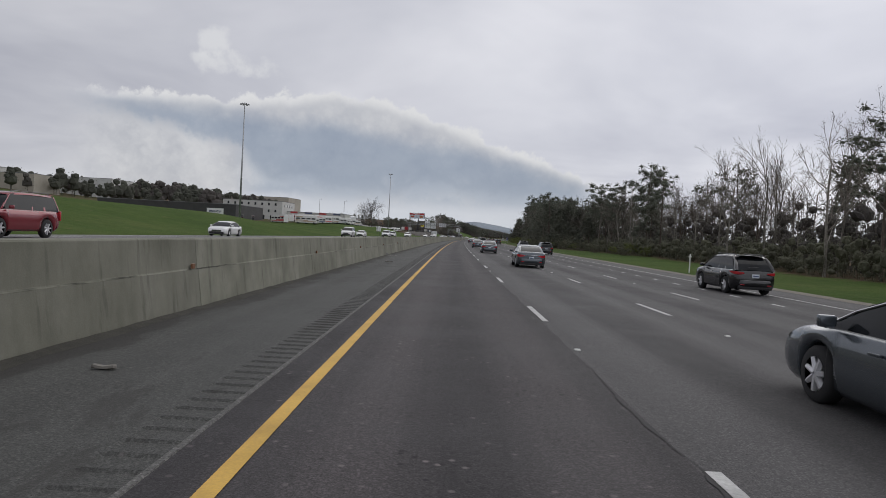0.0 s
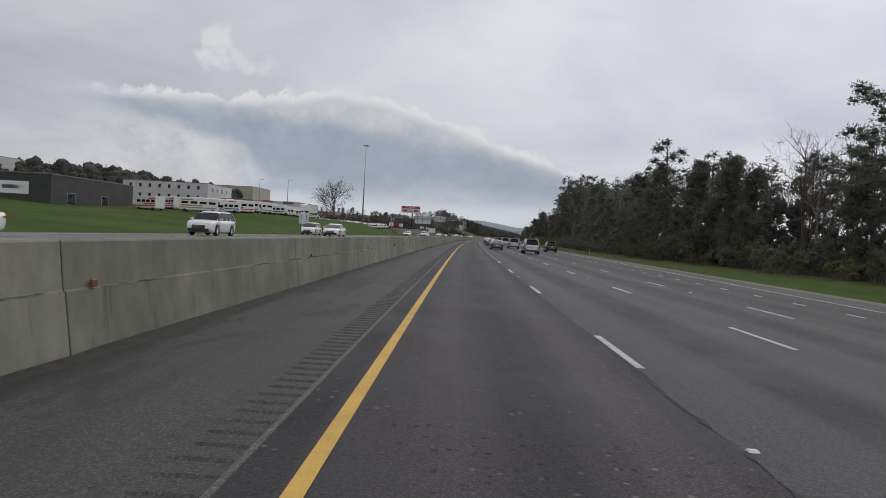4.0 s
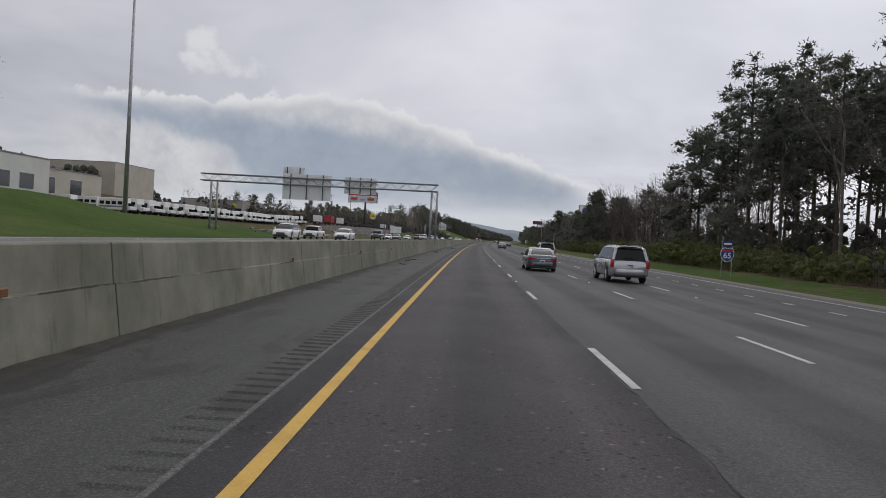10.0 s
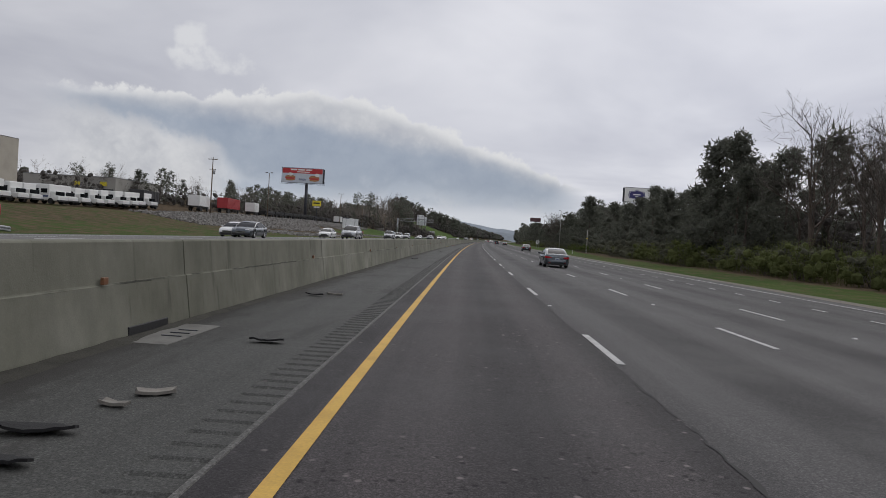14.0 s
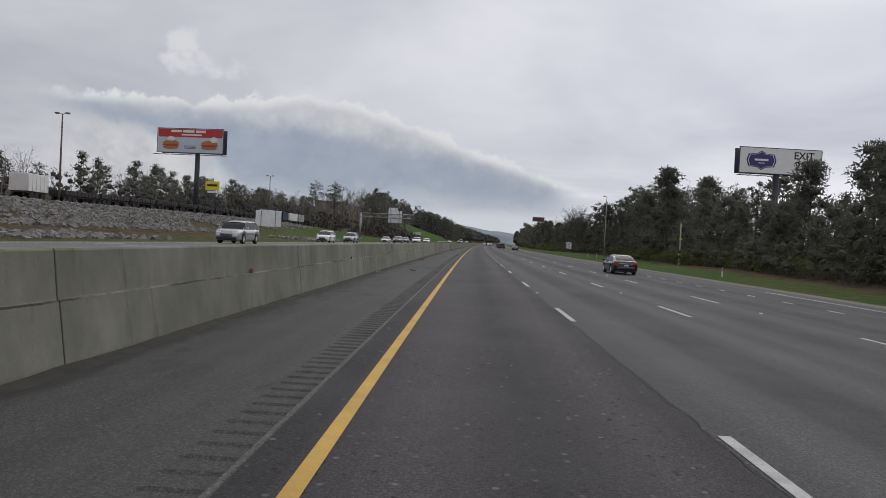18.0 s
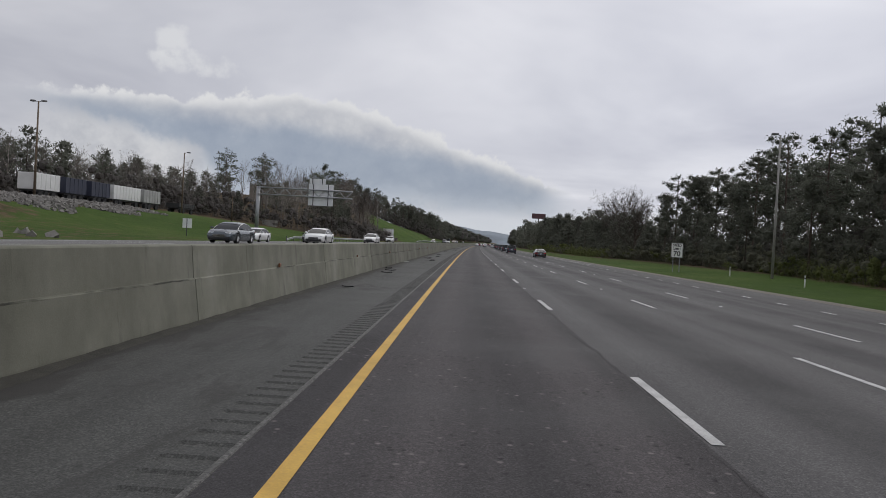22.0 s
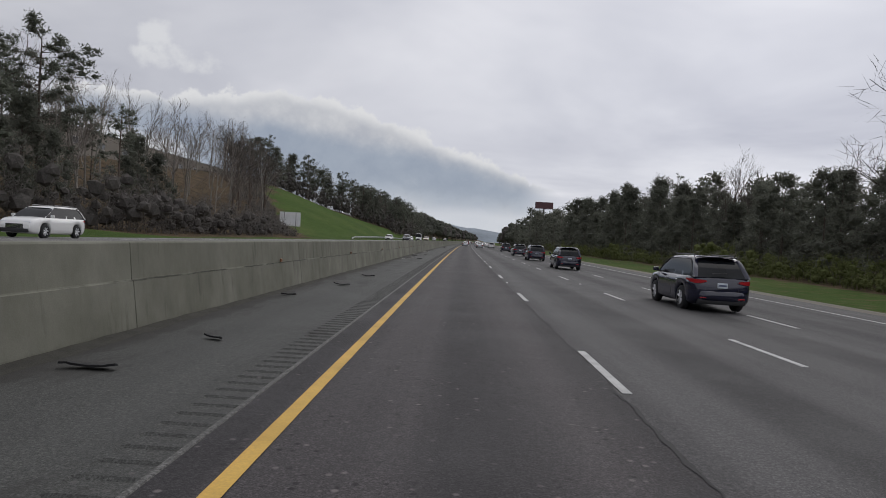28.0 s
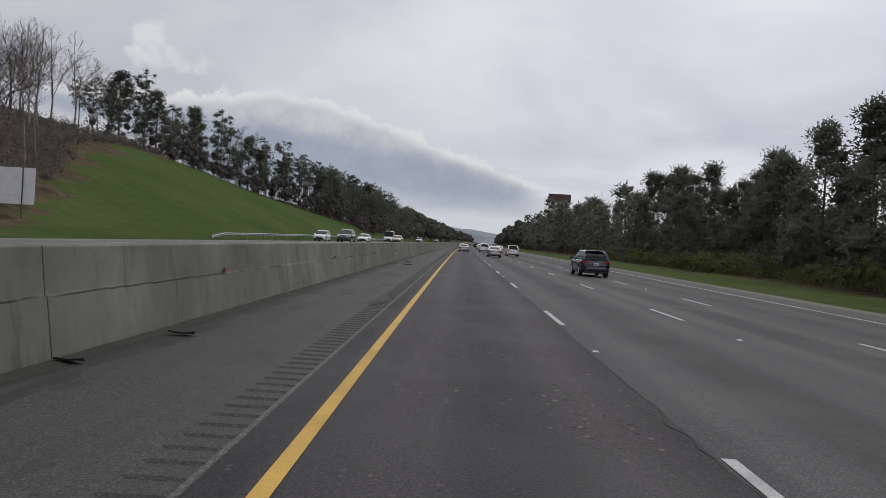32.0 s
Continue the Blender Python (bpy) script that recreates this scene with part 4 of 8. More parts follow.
def leafy_meshes(seed, h, mat=None, wide=0.30, low=0.10, count=124, size=0.36, lumps=26, core=0.46):
    """A dense dark tree: rounded uneven masses of leaves from near the ground to the top."""
    rng = random.Random(seed)
    wood, green = Soup(), Soup()
    wood.bar(Vector((0, 0, -0.3)), Vector((0.1, 0, h * 0.85)), 0.010 * h + 0.05, 0.05, 6)
    for i in range(lumps):
        t = low + (1 - low) * (i + rng.random()) / lumps
        reach = h * wide * (0.75 + 0.35 * math.sin(t * 6.3)) * (1.0 - 0.75 * (max(0.0, t - 0.45) / 0.55) ** 1.6) * rng.uniform(0.3, 0.95)
        a = i * 2.4 + rng.uniform(-0.8, 0.8)
        r = h * rng.uniform(0.085, 0.15) * (1.1 - 0.35 * t)
        c = Vector((math.cos(a) * reach, math.sin(a) * reach, min(h - r * 0.7, h * t + r * 0.3)))
        if i % 3 == 0:
            wood.bar(Vector((0, 0, max(0.5, c.z - reach * 0.6))), c, 0.05, 0.02, 3)
        clump(green, rng, c, r, count, size, 0.85, core)
    return wood.mesh("trunk", bark_dark), green.mesh("crown", mat or evergreen)


def bush_meshes(seed, h, mat, count=30, wide=1.0):
    rng = random.Random(seed)
    wood, green = Soup(), Soup()
    for _ in range(int(13 * wide)):
        a, rr = rng.uniform(0, 6.28), rng.uniform(0, 0.6) * h * 0.5 * wide
        b = Vector((math.cos(a) * rr, math.sin(a) * rr, -0.2))
        e = b + Vector((rng.uniform(-0.45, 0.45), rng.uniform(-0.45, 0.45), rng.uniform(0.45, 0.9))) * h
        wood.bar(b, e, 0.03, 0.008, 3)
        clump(green, rng, b.lerp(e, 0.85), rng.uniform(0.45, 0.75), count, 0.18, 0.8)
        tufts(green, rng, b.lerp(e, rng.uniform(0.2, 0.6)), 0.5, 8, 0.2)
    return wood.mesh("stems", twig_brown), green.mesh("crown", mat)


PINES = [pine_meshes(10 + i, h, b, w) for i, (h, b, w) in enumerate(((22, 0.42, 3.6), (25, 0.5, 3.9), (19, 0.36, 3.3), (24, 0.58, 3.2)))]
BARES = [bare_meshes(30 + i, h, sp, fk) for i, (h, sp, fk) in enumerate(((18, 0.42, 0.32), (16, 0.55, 0.26), (20, 0.36, 0.38), (15, 0.6, 0.24)))]
BARES.append(bare_meshes(91, 16, 0.66, 0.14, bark_dark, thick=1.2, kids=(9, 7, 5, 4), stem=0.62, long=1.2))
BARES.append(bare_meshes(93, 18, 0.5, 0.2, bark_dark, thick=1.1, kids=(8, 7, 5, 4), stem=0.7, long=1.1))
BARES.append(bare_meshes(98, 16, 0.66, 0.16, bark_dark, thick=1.35, kids=(14, 9, 6, 5), stem=0.56, long=1.22))
PINES.append(pine_meshes(29, 20, 0.30, 5.2, count=60, size=0.30))
LEAFY = [leafy_meshes(50 + i, h, None, w) for i, (h, w) in enumerate(((13, 0.40), (16, 0.33), (11, 0.46), (15, 0.37)))]
BUSHES = [bush_meshes(70 + i, 3.2, m, wide=w) for i, (m, w) in enumerate(((olive, 1.2), (brushy, 1.1), (brushy, 1.5), (olive, 0.9), (spring, 1.1)))]
LITE = {
    "pine": [pine_meshes(15 + i, h, b, 3.6, count=14, size=0.62, core=0.26) for i, (h, b) in enumerate(((22, 0.42), (25, 0.5), (19, 0.38), (24, 0.52)))],
    "bare": [bare_meshes(35 + i, h, 0.45, 0.35, kids=(6, 5, 4, 2)) for i, h in enumerate((18, 16, 20, 15, 16, 18))],
    "leafy": [leafy_meshes(55 + i, h, None, w, count=28, size=0.62, lumps=20, core=0.4) for i, (h, w) in enumerate(((13, 0.42), (16, 0.34), (11, 0.46), (15, 0.38)))],
}
HEIGHT = {"pine": (22, 25, 19, 24, 20), "bare": (18, 16, 20, 15, 16, 18, 16), "leafy": (13, 16, 11, 15), "bush": (3.2,) * 5}
STOCK = {"pine": PINES, "bare": BARES, "leafy": LEAFY, "bush": BUSHES}
WORDS = {
    "pine": ("pine_tree", "tall pine tree with a bare trunk and dark green crown", "tree"),
    "bare": ("bare_tree", "leafless broad tree with pale grey branches", "tree"),
    "leafy": ("evergreen_tree", "dense dark evergreen tree at the edge of the wood", "tree"),
    "bush": ("roadside_bush", "low bush just coming into leaf beside the verge", "bush"),
}


def plant(kind, which, s, u, h, turn=None, label="", z=None):
    """One tree with its trunk and crown, h metres high."""
    name, words, cat = WORDS[kind]
    which %= len(STOCK[kind])
    trunk, crown = STOCK[kind][which]
    k = h / HEIGHT[kind][which]
    root = thing(name, there(s, u, land(s, u) - 0.05 if z is None else z, (s * 37 + u * 91) % 360 if turn is None else turn) @ Matrix.Diagonal((k, k, k, 1)), label or words, cat, "trees of the roadside wood")
    for nm, me in (("wood" if kind == "bush" else "trunk", trunk), ("crown", crown)):
        ob = new(nm, me)
        ob.parent = root
    return root


BACK = []   # trees deeper in the woods, gathered into one mass


def behind(kind, which, s, u, h):
    BACK.append((kind, which % len(STOCK[kind]), s, u, h))


TOPS = ((-60, 100, 160, 200, 250, 340, 395, 412, 420, 430, 437, 447, 458, 474, 490, 505, 522, 534, 550, 575, 590, 595, 600, 607, 615, 636, 643, 652, 661, 670, 680, 690, 703, 750, 762, 772, 800, 830, 850, 864, 880, 890, 912, 965, 1100, 1300), (17, 17, 16, 17, 19, 19, 27.5, 28, 31, 29, 25, 22, 20, 21.5, 20, 20.5, 21, 20.5, 18.5, 17, 17, 16, 13.5, 12.2, 13.7, 13.8, 16, 18.5, 18.5, 14.5, 18, 19.5, 20, 20, 18.5, 13.5, 12.5, 11.5, 12, 14, 17, 19, 20.5, 18.5, 22, 23))
FRONT = ((-60, 180, 230, 330, 380, 560, 620, 690, 760, 800, 1300), (37, 37, 33, 34, 39, 36, 38, 40, 42, 36, 34))
PINE = ((-60, 120, 150, 200, 212, 260, 370, 390, 430, 442, 450, 513, 522, 560, 690, 705, 755, 765, 785, 800, 1300), (0.05, 0.05, 0.08, 0.1, 0.5, 0.40, 0.5, 0.9, 0.85, 0.6, 0.06, 0.05, 0.2, 0.35, 0.5, 0.95, 0.95, 0.3, 0.2, 0.1, 0.3))
DENSE = ((-60, 130, 165, 200, 212, 225, 240, 340, 370, 390, 430, 450, 514, 521, 565, 640, 690, 703, 740, 758, 770, 800, 866, 878, 1300), (0.03, 0.03, 0.04, 0.10, 0.7, 0.6, 0.35, 0.3, 0.3, 0.05, 0.08, 0.02, 0.02, 0.9, 0.9, 0.8, 0.7, 0.22, 0.22, 0.22, 0.6, 0.88, 0.88, 0.88, 0.88))


def woods():
    rng = random.Random(5)
    s = -30.0
    while s < 1250:
        for row in range(4 if s < 1000 else 2):
            u = blend(*FRONT, s) + row * 6.5 + rng.uniform(-2.2, 2.2)
            h = blend(*TOPS, s) * rng.uniform(0.78, 1.04)
            ss = s + rng.uniform(-3, 3)
            x, p, d = rng.random(), blend(*PINE, s), blend(*DENSE, s)
            put = plant if row < 2 and s < 1000 else behind
            if row == 0 and rng.random() < d:
                put("leafy", rng.randrange(4), ss, u, h * rng.uniform(0.62, 0.98))
            elif row == 0 and rng.random() < d:
                put("leafy", rng.randrange(4), ss, u, h * rng.uniform(0.4, 0.6))
            elif rng.random() < d * 0.75:
                put("leafy", rng.randrange(4), ss, u, h * rng.uniform(0.75, 0.98))
            elif x < p:
                put("pine", rng.randrange(4), ss, u, h)
            else:
                put("bare", rng.choice((4, 5, 4, 5, 1)) if 445 < s < 518 else rng.choice((0, 1, 2, 3, 5)), ss, u, h * rng.uniform(0.78, 1.05))
        s += rng.uniform(6.0, 8.2)
    # the far side: woods after the yard
    s = 742.0
    while s < 1240:
        for row in range(4):
            dark = 0.0
            if s < 893:
                u = blend((742, 795, 815), (-74, -64, -45), s) - row * 7
                h = rng.uniform(9.5, 12.5) + (1.5 if row else 0) if s < 800 else rng.uniform(13, 17) + (4 if row else 0)
                dark = 0.25 if row == 0 else 0.05
            elif s < 1075:
                u = blend((955, 1000, 1040, 1075), (-72.5, -70, -58, -42), s) - row * 7 if s > 955 else blend((893, 930, 955), (-40, -52, -66), s) - row * 6
                h = rng.uniform(13, 18) if s > 990 else rng.uniform(14.5, 18)
                if row > 2 or (s > 955 and row > 0 and s < 990) or (893 < s < 960 and rng.random() < 0.45):
                    continue
            else:
                u = -36 - row * 7
                h = rng.uniform(14, 19)
            u += rng.uniform(-2.5, 2.5)
            ss = s + rng.uniform(-3, 3)
            x = rng.random()
            put = plant if row < 2 and s < 1130 else behind
            bare = (0.8 - dark if s < 885 else 0.96) if s < 985 else 0.18
            kind = "bare" if x < bare else "pine" if x < bare + (1 - bare) * (0.25 if s < 985 else 0.55) else "leafy"
            if kind == "bare" and s > 893 and s < 985:
                put(kind, rng.choice((4, 5, 1)), ss, u, h)
            else:
                put(kind, rng.randrange(4), ss, u, h * (0.62 if kind == "leafy" and s < 893 else 0.9 if kind == "leafy" else 1))
        s += rng.uniform(5.5, 8.0)
    # the belt of trees behind the rail yard
    s = 640.0
    while s < 838:
        for row in range(4):
            u = blend((520, 630, 690), (-165, -128, -80), s) - row * 7 + rng.uniform(-3, 3)
            kind = rng.choice(("leafy", "leafy", "leafy", "bare", "bare", "pine"))
            behind(kind, rng.randrange(4), s + rng.uniform(-3, 3), u, rng.uniform(8, 12.5) if kind != "pine" else rng.uniform(9, 12.5))
        s += rng.uniform(4.5, 6.5)


def verge_bushes():
    """Olive and brown bushes between the grass and the wood."""
    rng = random.Random(21)
    s = 120.0
    while s < 1010:
        n = 2 if 375 < s < 560 or 780 < s else 1
        for k in range(n):
            u = blend(*FRONT, s) - rng.uniform(2.0, 6.5)
            if 594 < s < 636:
                continue
            if s > 690 and s < 760 and k == 0 and rng.random() < 0.5:
                continue
            plant("bush", rng.choice((0, 1, 2, 3, 3, 0)) if s > 370 else rng.choice((1, 2, 2, 0)), s + rng.uniform(-2, 2), u, rng.uniform(1.6, 3.6) if not 420 < s < 560 else rng.uniform(2.6, 4.8))
        s += rng.uniform(4.5, 8.0)
    for s, u, h, w in ((150, 39, 3.0, 4), (628, 31.5, 3.2, 4), (640, 31, 2.4, 4), (384, -53, 3.4, 2), (389, -57, 3.0, 1), (392, -52.5, 2.2, 2)):
        plant("bush", w, s, u, h)


def deep_woods():
    """The trees behind the first rows: too many to tell apart."""
    raw = {}
    for kind, stock in LITE.items():
        for i, pair in enumerate(stock):
            for j, me in enumerate(pair):
                co = np.empty(len(me.vertices) * 3, np.float32)
                me.vertices.foreach_get("co", co)
                ix = np.empty(len(me.loops), np.int32)
                me.loops.foreach_get("vertex_index", ix)
                n = np.empty(len(me.polygons), np.int32)
                me.polygons.foreach_get("loop_total", n)
                raw[kind, i, j] = (co.reshape(-1, 3), ix, n)
    bins = {}
    rng = random.Random(77)
    for kind, i, s, u, h in BACK:
        k = h / HEIGHT[kind][i]
        m = there(s, u, land(s, u) - 0.05, rng.uniform(0, 360)) @ Matrix.Diagonal((k, k, k, 1))
        a = np.array(m, np.float32)
        for j in (0, 1):
            co, ix, each = raw[kind, i, j]
            mat = (bark_pale if kind == "bare" else bark_dark) if j == 0 else {"pine": needles, "bare": twig_brown, "leafy": evergreen, "bush": brushy}[kind]
            v, f, n, sizes = bins.setdefault((j, mat.name), ([], [], [0, mat], []))
            v.append(co @ a[:3, :3].T + a[:3, 3])
            f.append(ix + n[0])
            sizes.append(each)
            n[0] += len(co)
    for v, f, n, sizes in bins.values():
        co, ix = np.concatenate(v), np.concatenate(f)
        me = bpy.data.meshes.new("deep_woods")
        me.vertices.add(len(co))
        me.vertices.foreach_set("co", co.astype(np.float32).ravel())
        me.loops.add(len(ix))
        me.loops.foreach_set("vertex_index", ix.astype(np.int32))
        each = np.concatenate(sizes)
        me.polygons.add(len(each))
        me.polygons.foreach_set("loop_start", (np.cumsum(each) - each).astype(np.int32))
        me.materials.append(n[1])
        me.update(calc_edges=True)
        tagged(new("deep_woods", me), "trees standing deeper in the roadside wood", "woods", kind="stuff")


woods()
# single trees that stand out
plant("bare", 6, 386.5, -55.0, 18.0, 40, "large spreading leafless tree on the grass bank")
plant("bare", 5, 862, 38.5, 18.5, 10, "tall bare tree reaching over the roadside wood")
plant("bare", 4, 823, 40.5, 20.5, 70, "large spreading leafless tree above the dark wood")
plant("bare", 4, 803, 39.5, 20.0, 200, "large spreading leafless tree above the dark wood")
plant("bare", 6, 786, 40.0, 19.0, 110, "large spreading leafless tree above the dark wood")
for k in range(17):
    plant("leafy", k % 4, 794 + k * 4.3, 39.0 + (k * 5 % 3) * 1.3, 9.5 + (k * 7 % 5) * 0.7)
plant("pine", 4, 842, -51.5, 21.0, 0, "tall dark pine standing above bare trees")
plant("pine", 0, 146, 41.0, 19.5, 0, "tall dark pine beside the lamp post")
plant("pine", 2, 149, 42.5, 18.0, 0)
plant("pine", 4, 161, 39.5, 17.0, 120, "tall dark pine with wide boughs among bare trees")
plant("pine", 4, 193, 40.5, 18.5, 210, "tall dark pine with wide boughs among bare trees")
plant("bare", 4, 182, 41.5, 15.5, 30)
plant("bare", 4, 206, 38.5, 17.0, 100)
deep_woods()
verge_bushes()


def thickets():
    """Undergrowth along the foot of the woods: countless stems and tufts."""
    rng = random.Random(8)
    near = (-60, 180, 230, 330, 380, 560, 620, 690, 760, 800, 1300)
    belts = (
        ("undergrowth", [(s, blend(near, (35, 35, 30, 29, 31, 30, 35, 37, 39, 30, 29), s), blend((-60, 300, 380, 560, 640, 1300), (4.0, 4.0, 4.2, 4.2, 4.0, 4.0), s)) for s in range(-40, 1100, 3) if not (378 < s < 562 or s > 790)], brushy, "tangled dark undergrowth along the edge of the wood", 14, 4.5, 0.25, 7),
        ("undergrowth_green", [(s, blend((378, 562, 790, 1100), (29, 30, 29.5, 29), s), (4.4 if s < 600 else 3.2) * (0.75 + 0.75 * noise.noise((s * 0.055, 0, 7)))) for s in range(378, 1000, 3) if s < 562 or s > 790] + [(s, 35.0, 3.2 * (0.7 + noise.noise((s * 0.06, 0, 3)))) for s in range(588, 700, 3)], olive, "tangled olive-green growth between the verge and the wood", 17, 4.0, 0.16, 11),
        ("undergrowth_back", [(s, blend(*FRONT, s) + 5, 9.5 if s < 220 else 8.5) for s in range(-60, 1250, 3)], thicket, "dim tangled growth deep in the wood", 11, 5.0, 0.5, 5),
        ("undergrowth_yard", [(s, blend((630, 690), (-126, -78), s), 7.0) for s in range(630, 800, 3)], thicket, "tangled brown growth behind the rail yard", 10, 5.0, 0.45, 6),
        ("undergrowth_far", [(s, blend((742, 795, 815, 832), (-70, -60, -41, -32), s) if s < 893 else (blend((893, 930, 960, 1000, 1040, 1075), (-33, -48, -62, -67, -55, -38), s) if s < 1075 else -33.5), (8.0 if s > 1000 else 1.6) if s > 888 else blend((815, 835, 870, 888), (8.0, 5.5, 4.5, 2.5), s)) for s in range(742, 1240, 3)], thicket, "tangled brown undergrowth below the bare trees", 13, 5.5, 0.32, 8),
    )
    for name, rows, mat, words, many, deep, size, blades in belts:
        soup = Soup()
        for s, u, h in rows:
            sign = 1 if u > 0 else -1
            for _ in range(many):
                uu = u + sign * abs(rng.gauss(0, 1)) * deep
                ss = s + rng.uniform(-2, 2)
                z = land(ss, uu)
                hh = h * rng.uniform(0.35, 1.0) * (1 + 0.03 * abs(uu - u))
                b = at(ss, uu, z)
                e = b + Vector((rng.uniform(-0.7, 0.7), rng.uniform(-0.7, 0.7), hh))
                soup.bar(b, e, 0.04, 0.012, 3)
                k = rng.uniform(0.2, 0.85)
                soup.lump(rng, b.lerp(e, k), min(0.9, h * 0.15) * rng.uniform(0.5, 1.1), rng.uniform(0.7, 1.3))
                for k in range(5):
                    tufts(soup, rng, b.lerp(e, (k + rng.random()) / 5), 1.0, blades, size, 0.9, 0.5)
        tagged(new(name, soup.mesh(name, mat)), words, "undergrowth", kind="stuff")


thickets()


def far_woods():
    """Woods too far off to tell the trees apart: many small uneven crowns."""
    rng = random.Random(12)
    green, brown = Soup(), Soup()

    def crown(p, h, soup, n):
        for k in range(3):
            soup.lump(rng, p + Vector((rng.uniform(-0.1, 0.1) * h, rng.uniform(-0.1, 0.1) * h, h * (0.42 + 0.19 * k))), h * (0.26 - 0.05 * k), 0.9)
        for _ in range(n):
            o = rand_way(rng) * rng.random() ** 0.3
            c = p + Vector((o.x * h * 0.3, o.y * h * 0.3, h * (0.55 + 0.42 * o.z)))
            w = rand_way(rng, 0.5)
            soup.blade(c, w, w.orthogonal().normalized(), h * rng.uniform(0.03, 0.07), h * rng.uniform(0.012, 0.025))
        soup.bar(p, p + Vector((0, 0, h * 0.7)), h * 0.018, h * 0.008, 3)

    belts = [(1245, 2600, 8, 34, 75, 13, 20), (1240, 2600, 8, -80, -34, 14, 20), 
             (40, 760, 8, -330, -205, 9, 15), (455, 580, 5, -240, -185, 14, 19), (1240, 1300, 8, 34, 60, 13, 18)]
    for s0, s1, step, u0, u1, h0, h1 in belts:
        s = s0
        while s < s1:
            for u in np.linspace(u0, u1, 4):
                uu, ss = u + rng.uniform(-6, 6), s + rng.uniform(-step, step)
                if 535 < ss < 605 and -262 < uu < -190:
                    continue
                crown(at(ss, uu, land(ss, uu)), rng.uniform(h0, h1), green if rng.random() < 0.62 else brown, 46)
            s += step * (1 if s < 1700 else 2)
    for name, soup, mat, words in (("far_woods", green, evergreen, "distant dark evergreen woods"), ("far_woods_bare", brown, thicket, "distant leafless brown woods")):
        tagged(new(name, soup.mesh(name, mat)), words, "woods", kind="stuff")


far_woods()


def hills():
    """The wooded ridge beyond the end of the road; distance haze is put into its blue-grey colour."""
    mat = matter("far_ridge_haze", (0.20, 0.235, 0.27), 1.0, vary=0.25, scale=0.006, fine=0.05)
    rng = random.Random(3)
    vs, fs = [], []
    n = 60
    for i in range(n + 1):
        a = radians(-14 + 34 * i / n)
        deg = -14 + 34 * i / n
        top = 74 * math.exp(-((deg - 1.8) / 2.6) ** 2) + 44 * math.exp(-((deg - 6.0) / 3.2) ** 2) + 45 * math.exp(-((deg + 6) / 5) ** 2) + 22
        top += 5 * noise.noise((deg * 0.9, 0, 3)) + 2.5 * noise.noise((deg * 4, 0, 9))
        for r, z in ((4150, -10), (4350, top * 0.6), (4550, top), (4700, 0)):
            vs.append((math.sin(a) * r, math.cos(a) * r, z))
    for i in range(n):
        for j in range(3):
            k = i * 4 + j
            fs.append((k, k + 4, k + 5, k + 1))
    tagged(quads("backdrop_ridge", vs, fs, mat, smooth=True), "hazy blue-grey wooded ridge at the end of the road", "hill", kind="structure")


hills()


# ---------------------------------------------------------------- posts, gantries, signs
galvanised = matter("galvanised_steel", (0.36, 0.37, 0.38), 0.5, metal=0.6, vary=0.2, scale=2, fine=25)
steel_dull = matter("weathered_steel", (0.20, 0.20, 0.205), 0.6, metal=0.5, vary=0.25, scale=2, fine=25)
pole_grey = matter("pole_concrete", (0.30, 0.29, 0.27), 0.85, vary=0.2, scale=1.5, fine=30)
pole_wood = matter("pole_wood", (0.16, 0.12, 0.085), 0.9, vary=0.35, scale=2, fine=30, bump=0.01)
sign_back = matter("sign_back_aluminium", (0.80, 0.81, 0.82), 0.6, metal=0.0, vary=0.1, scale=1, fine=20)
sign_white = matter("sign_white", (0.78, 0.78, 0.76), 0.5, vary=0.06, scale=2, fine=20)
sign_black = matter("sign_black", (0.02, 0.02, 0.022), 0.5, vary=0.1)
sign_blue = matter("sign_blue", (0.02, 0.06, 0.30), 0.5, vary=0.1)
sign_red = matter("sign_red", (0.50, 0.035, 0.04), 0.5, vary=0.1)
sign_yellow = matter("sign_yellow", (0.72, 0.60, 0.04), 0.5, vary=0.1)
sign_purple = matter("logo_blue", (0.035, 0.032, 0.15), 0.5, vary=0.1)
lamp_glass = matter("lamp_glass", (0.6, 0.6, 0.58), 0.25, vary=0.05)
dark_steel = matter("dark_steel", (0.055, 0.057, 0.07), 0.6, vary=0.2)
concrete_block = matter("cast_concrete", (0.33, 0.32, 0.29), 0.9, vary=0.25, scale=1.5, fine=30, bump=0.004)


def words(text, size, material, parent, m, name="lettering", label=""):
    """Flat lettering in the built-in font, as a mesh; it reads along x and stands along z."""
    cu = bpy.data.curves.new(name, "FONT")
    cu.body, cu.size, cu.align_x, cu.align_y, cu.extrude = text, size, "CENTER", "CENTER", 0.004
    cu.offset = size * 0.018
    tmp = bpy.data.objects.new(name, cu)
    me = bpy.data.meshes.new_from_object(tmp)
    bpy.data.objects.remove(tmp)
    me.materials.clear()
    me.materials.append(material)
    ob = new(name, me)
    ob.parent = parent
    ob.matrix_local = m @ Matrix.Rotation(radians(90), 4, "X")
    if label:
        tagged(ob, label)
    return ob


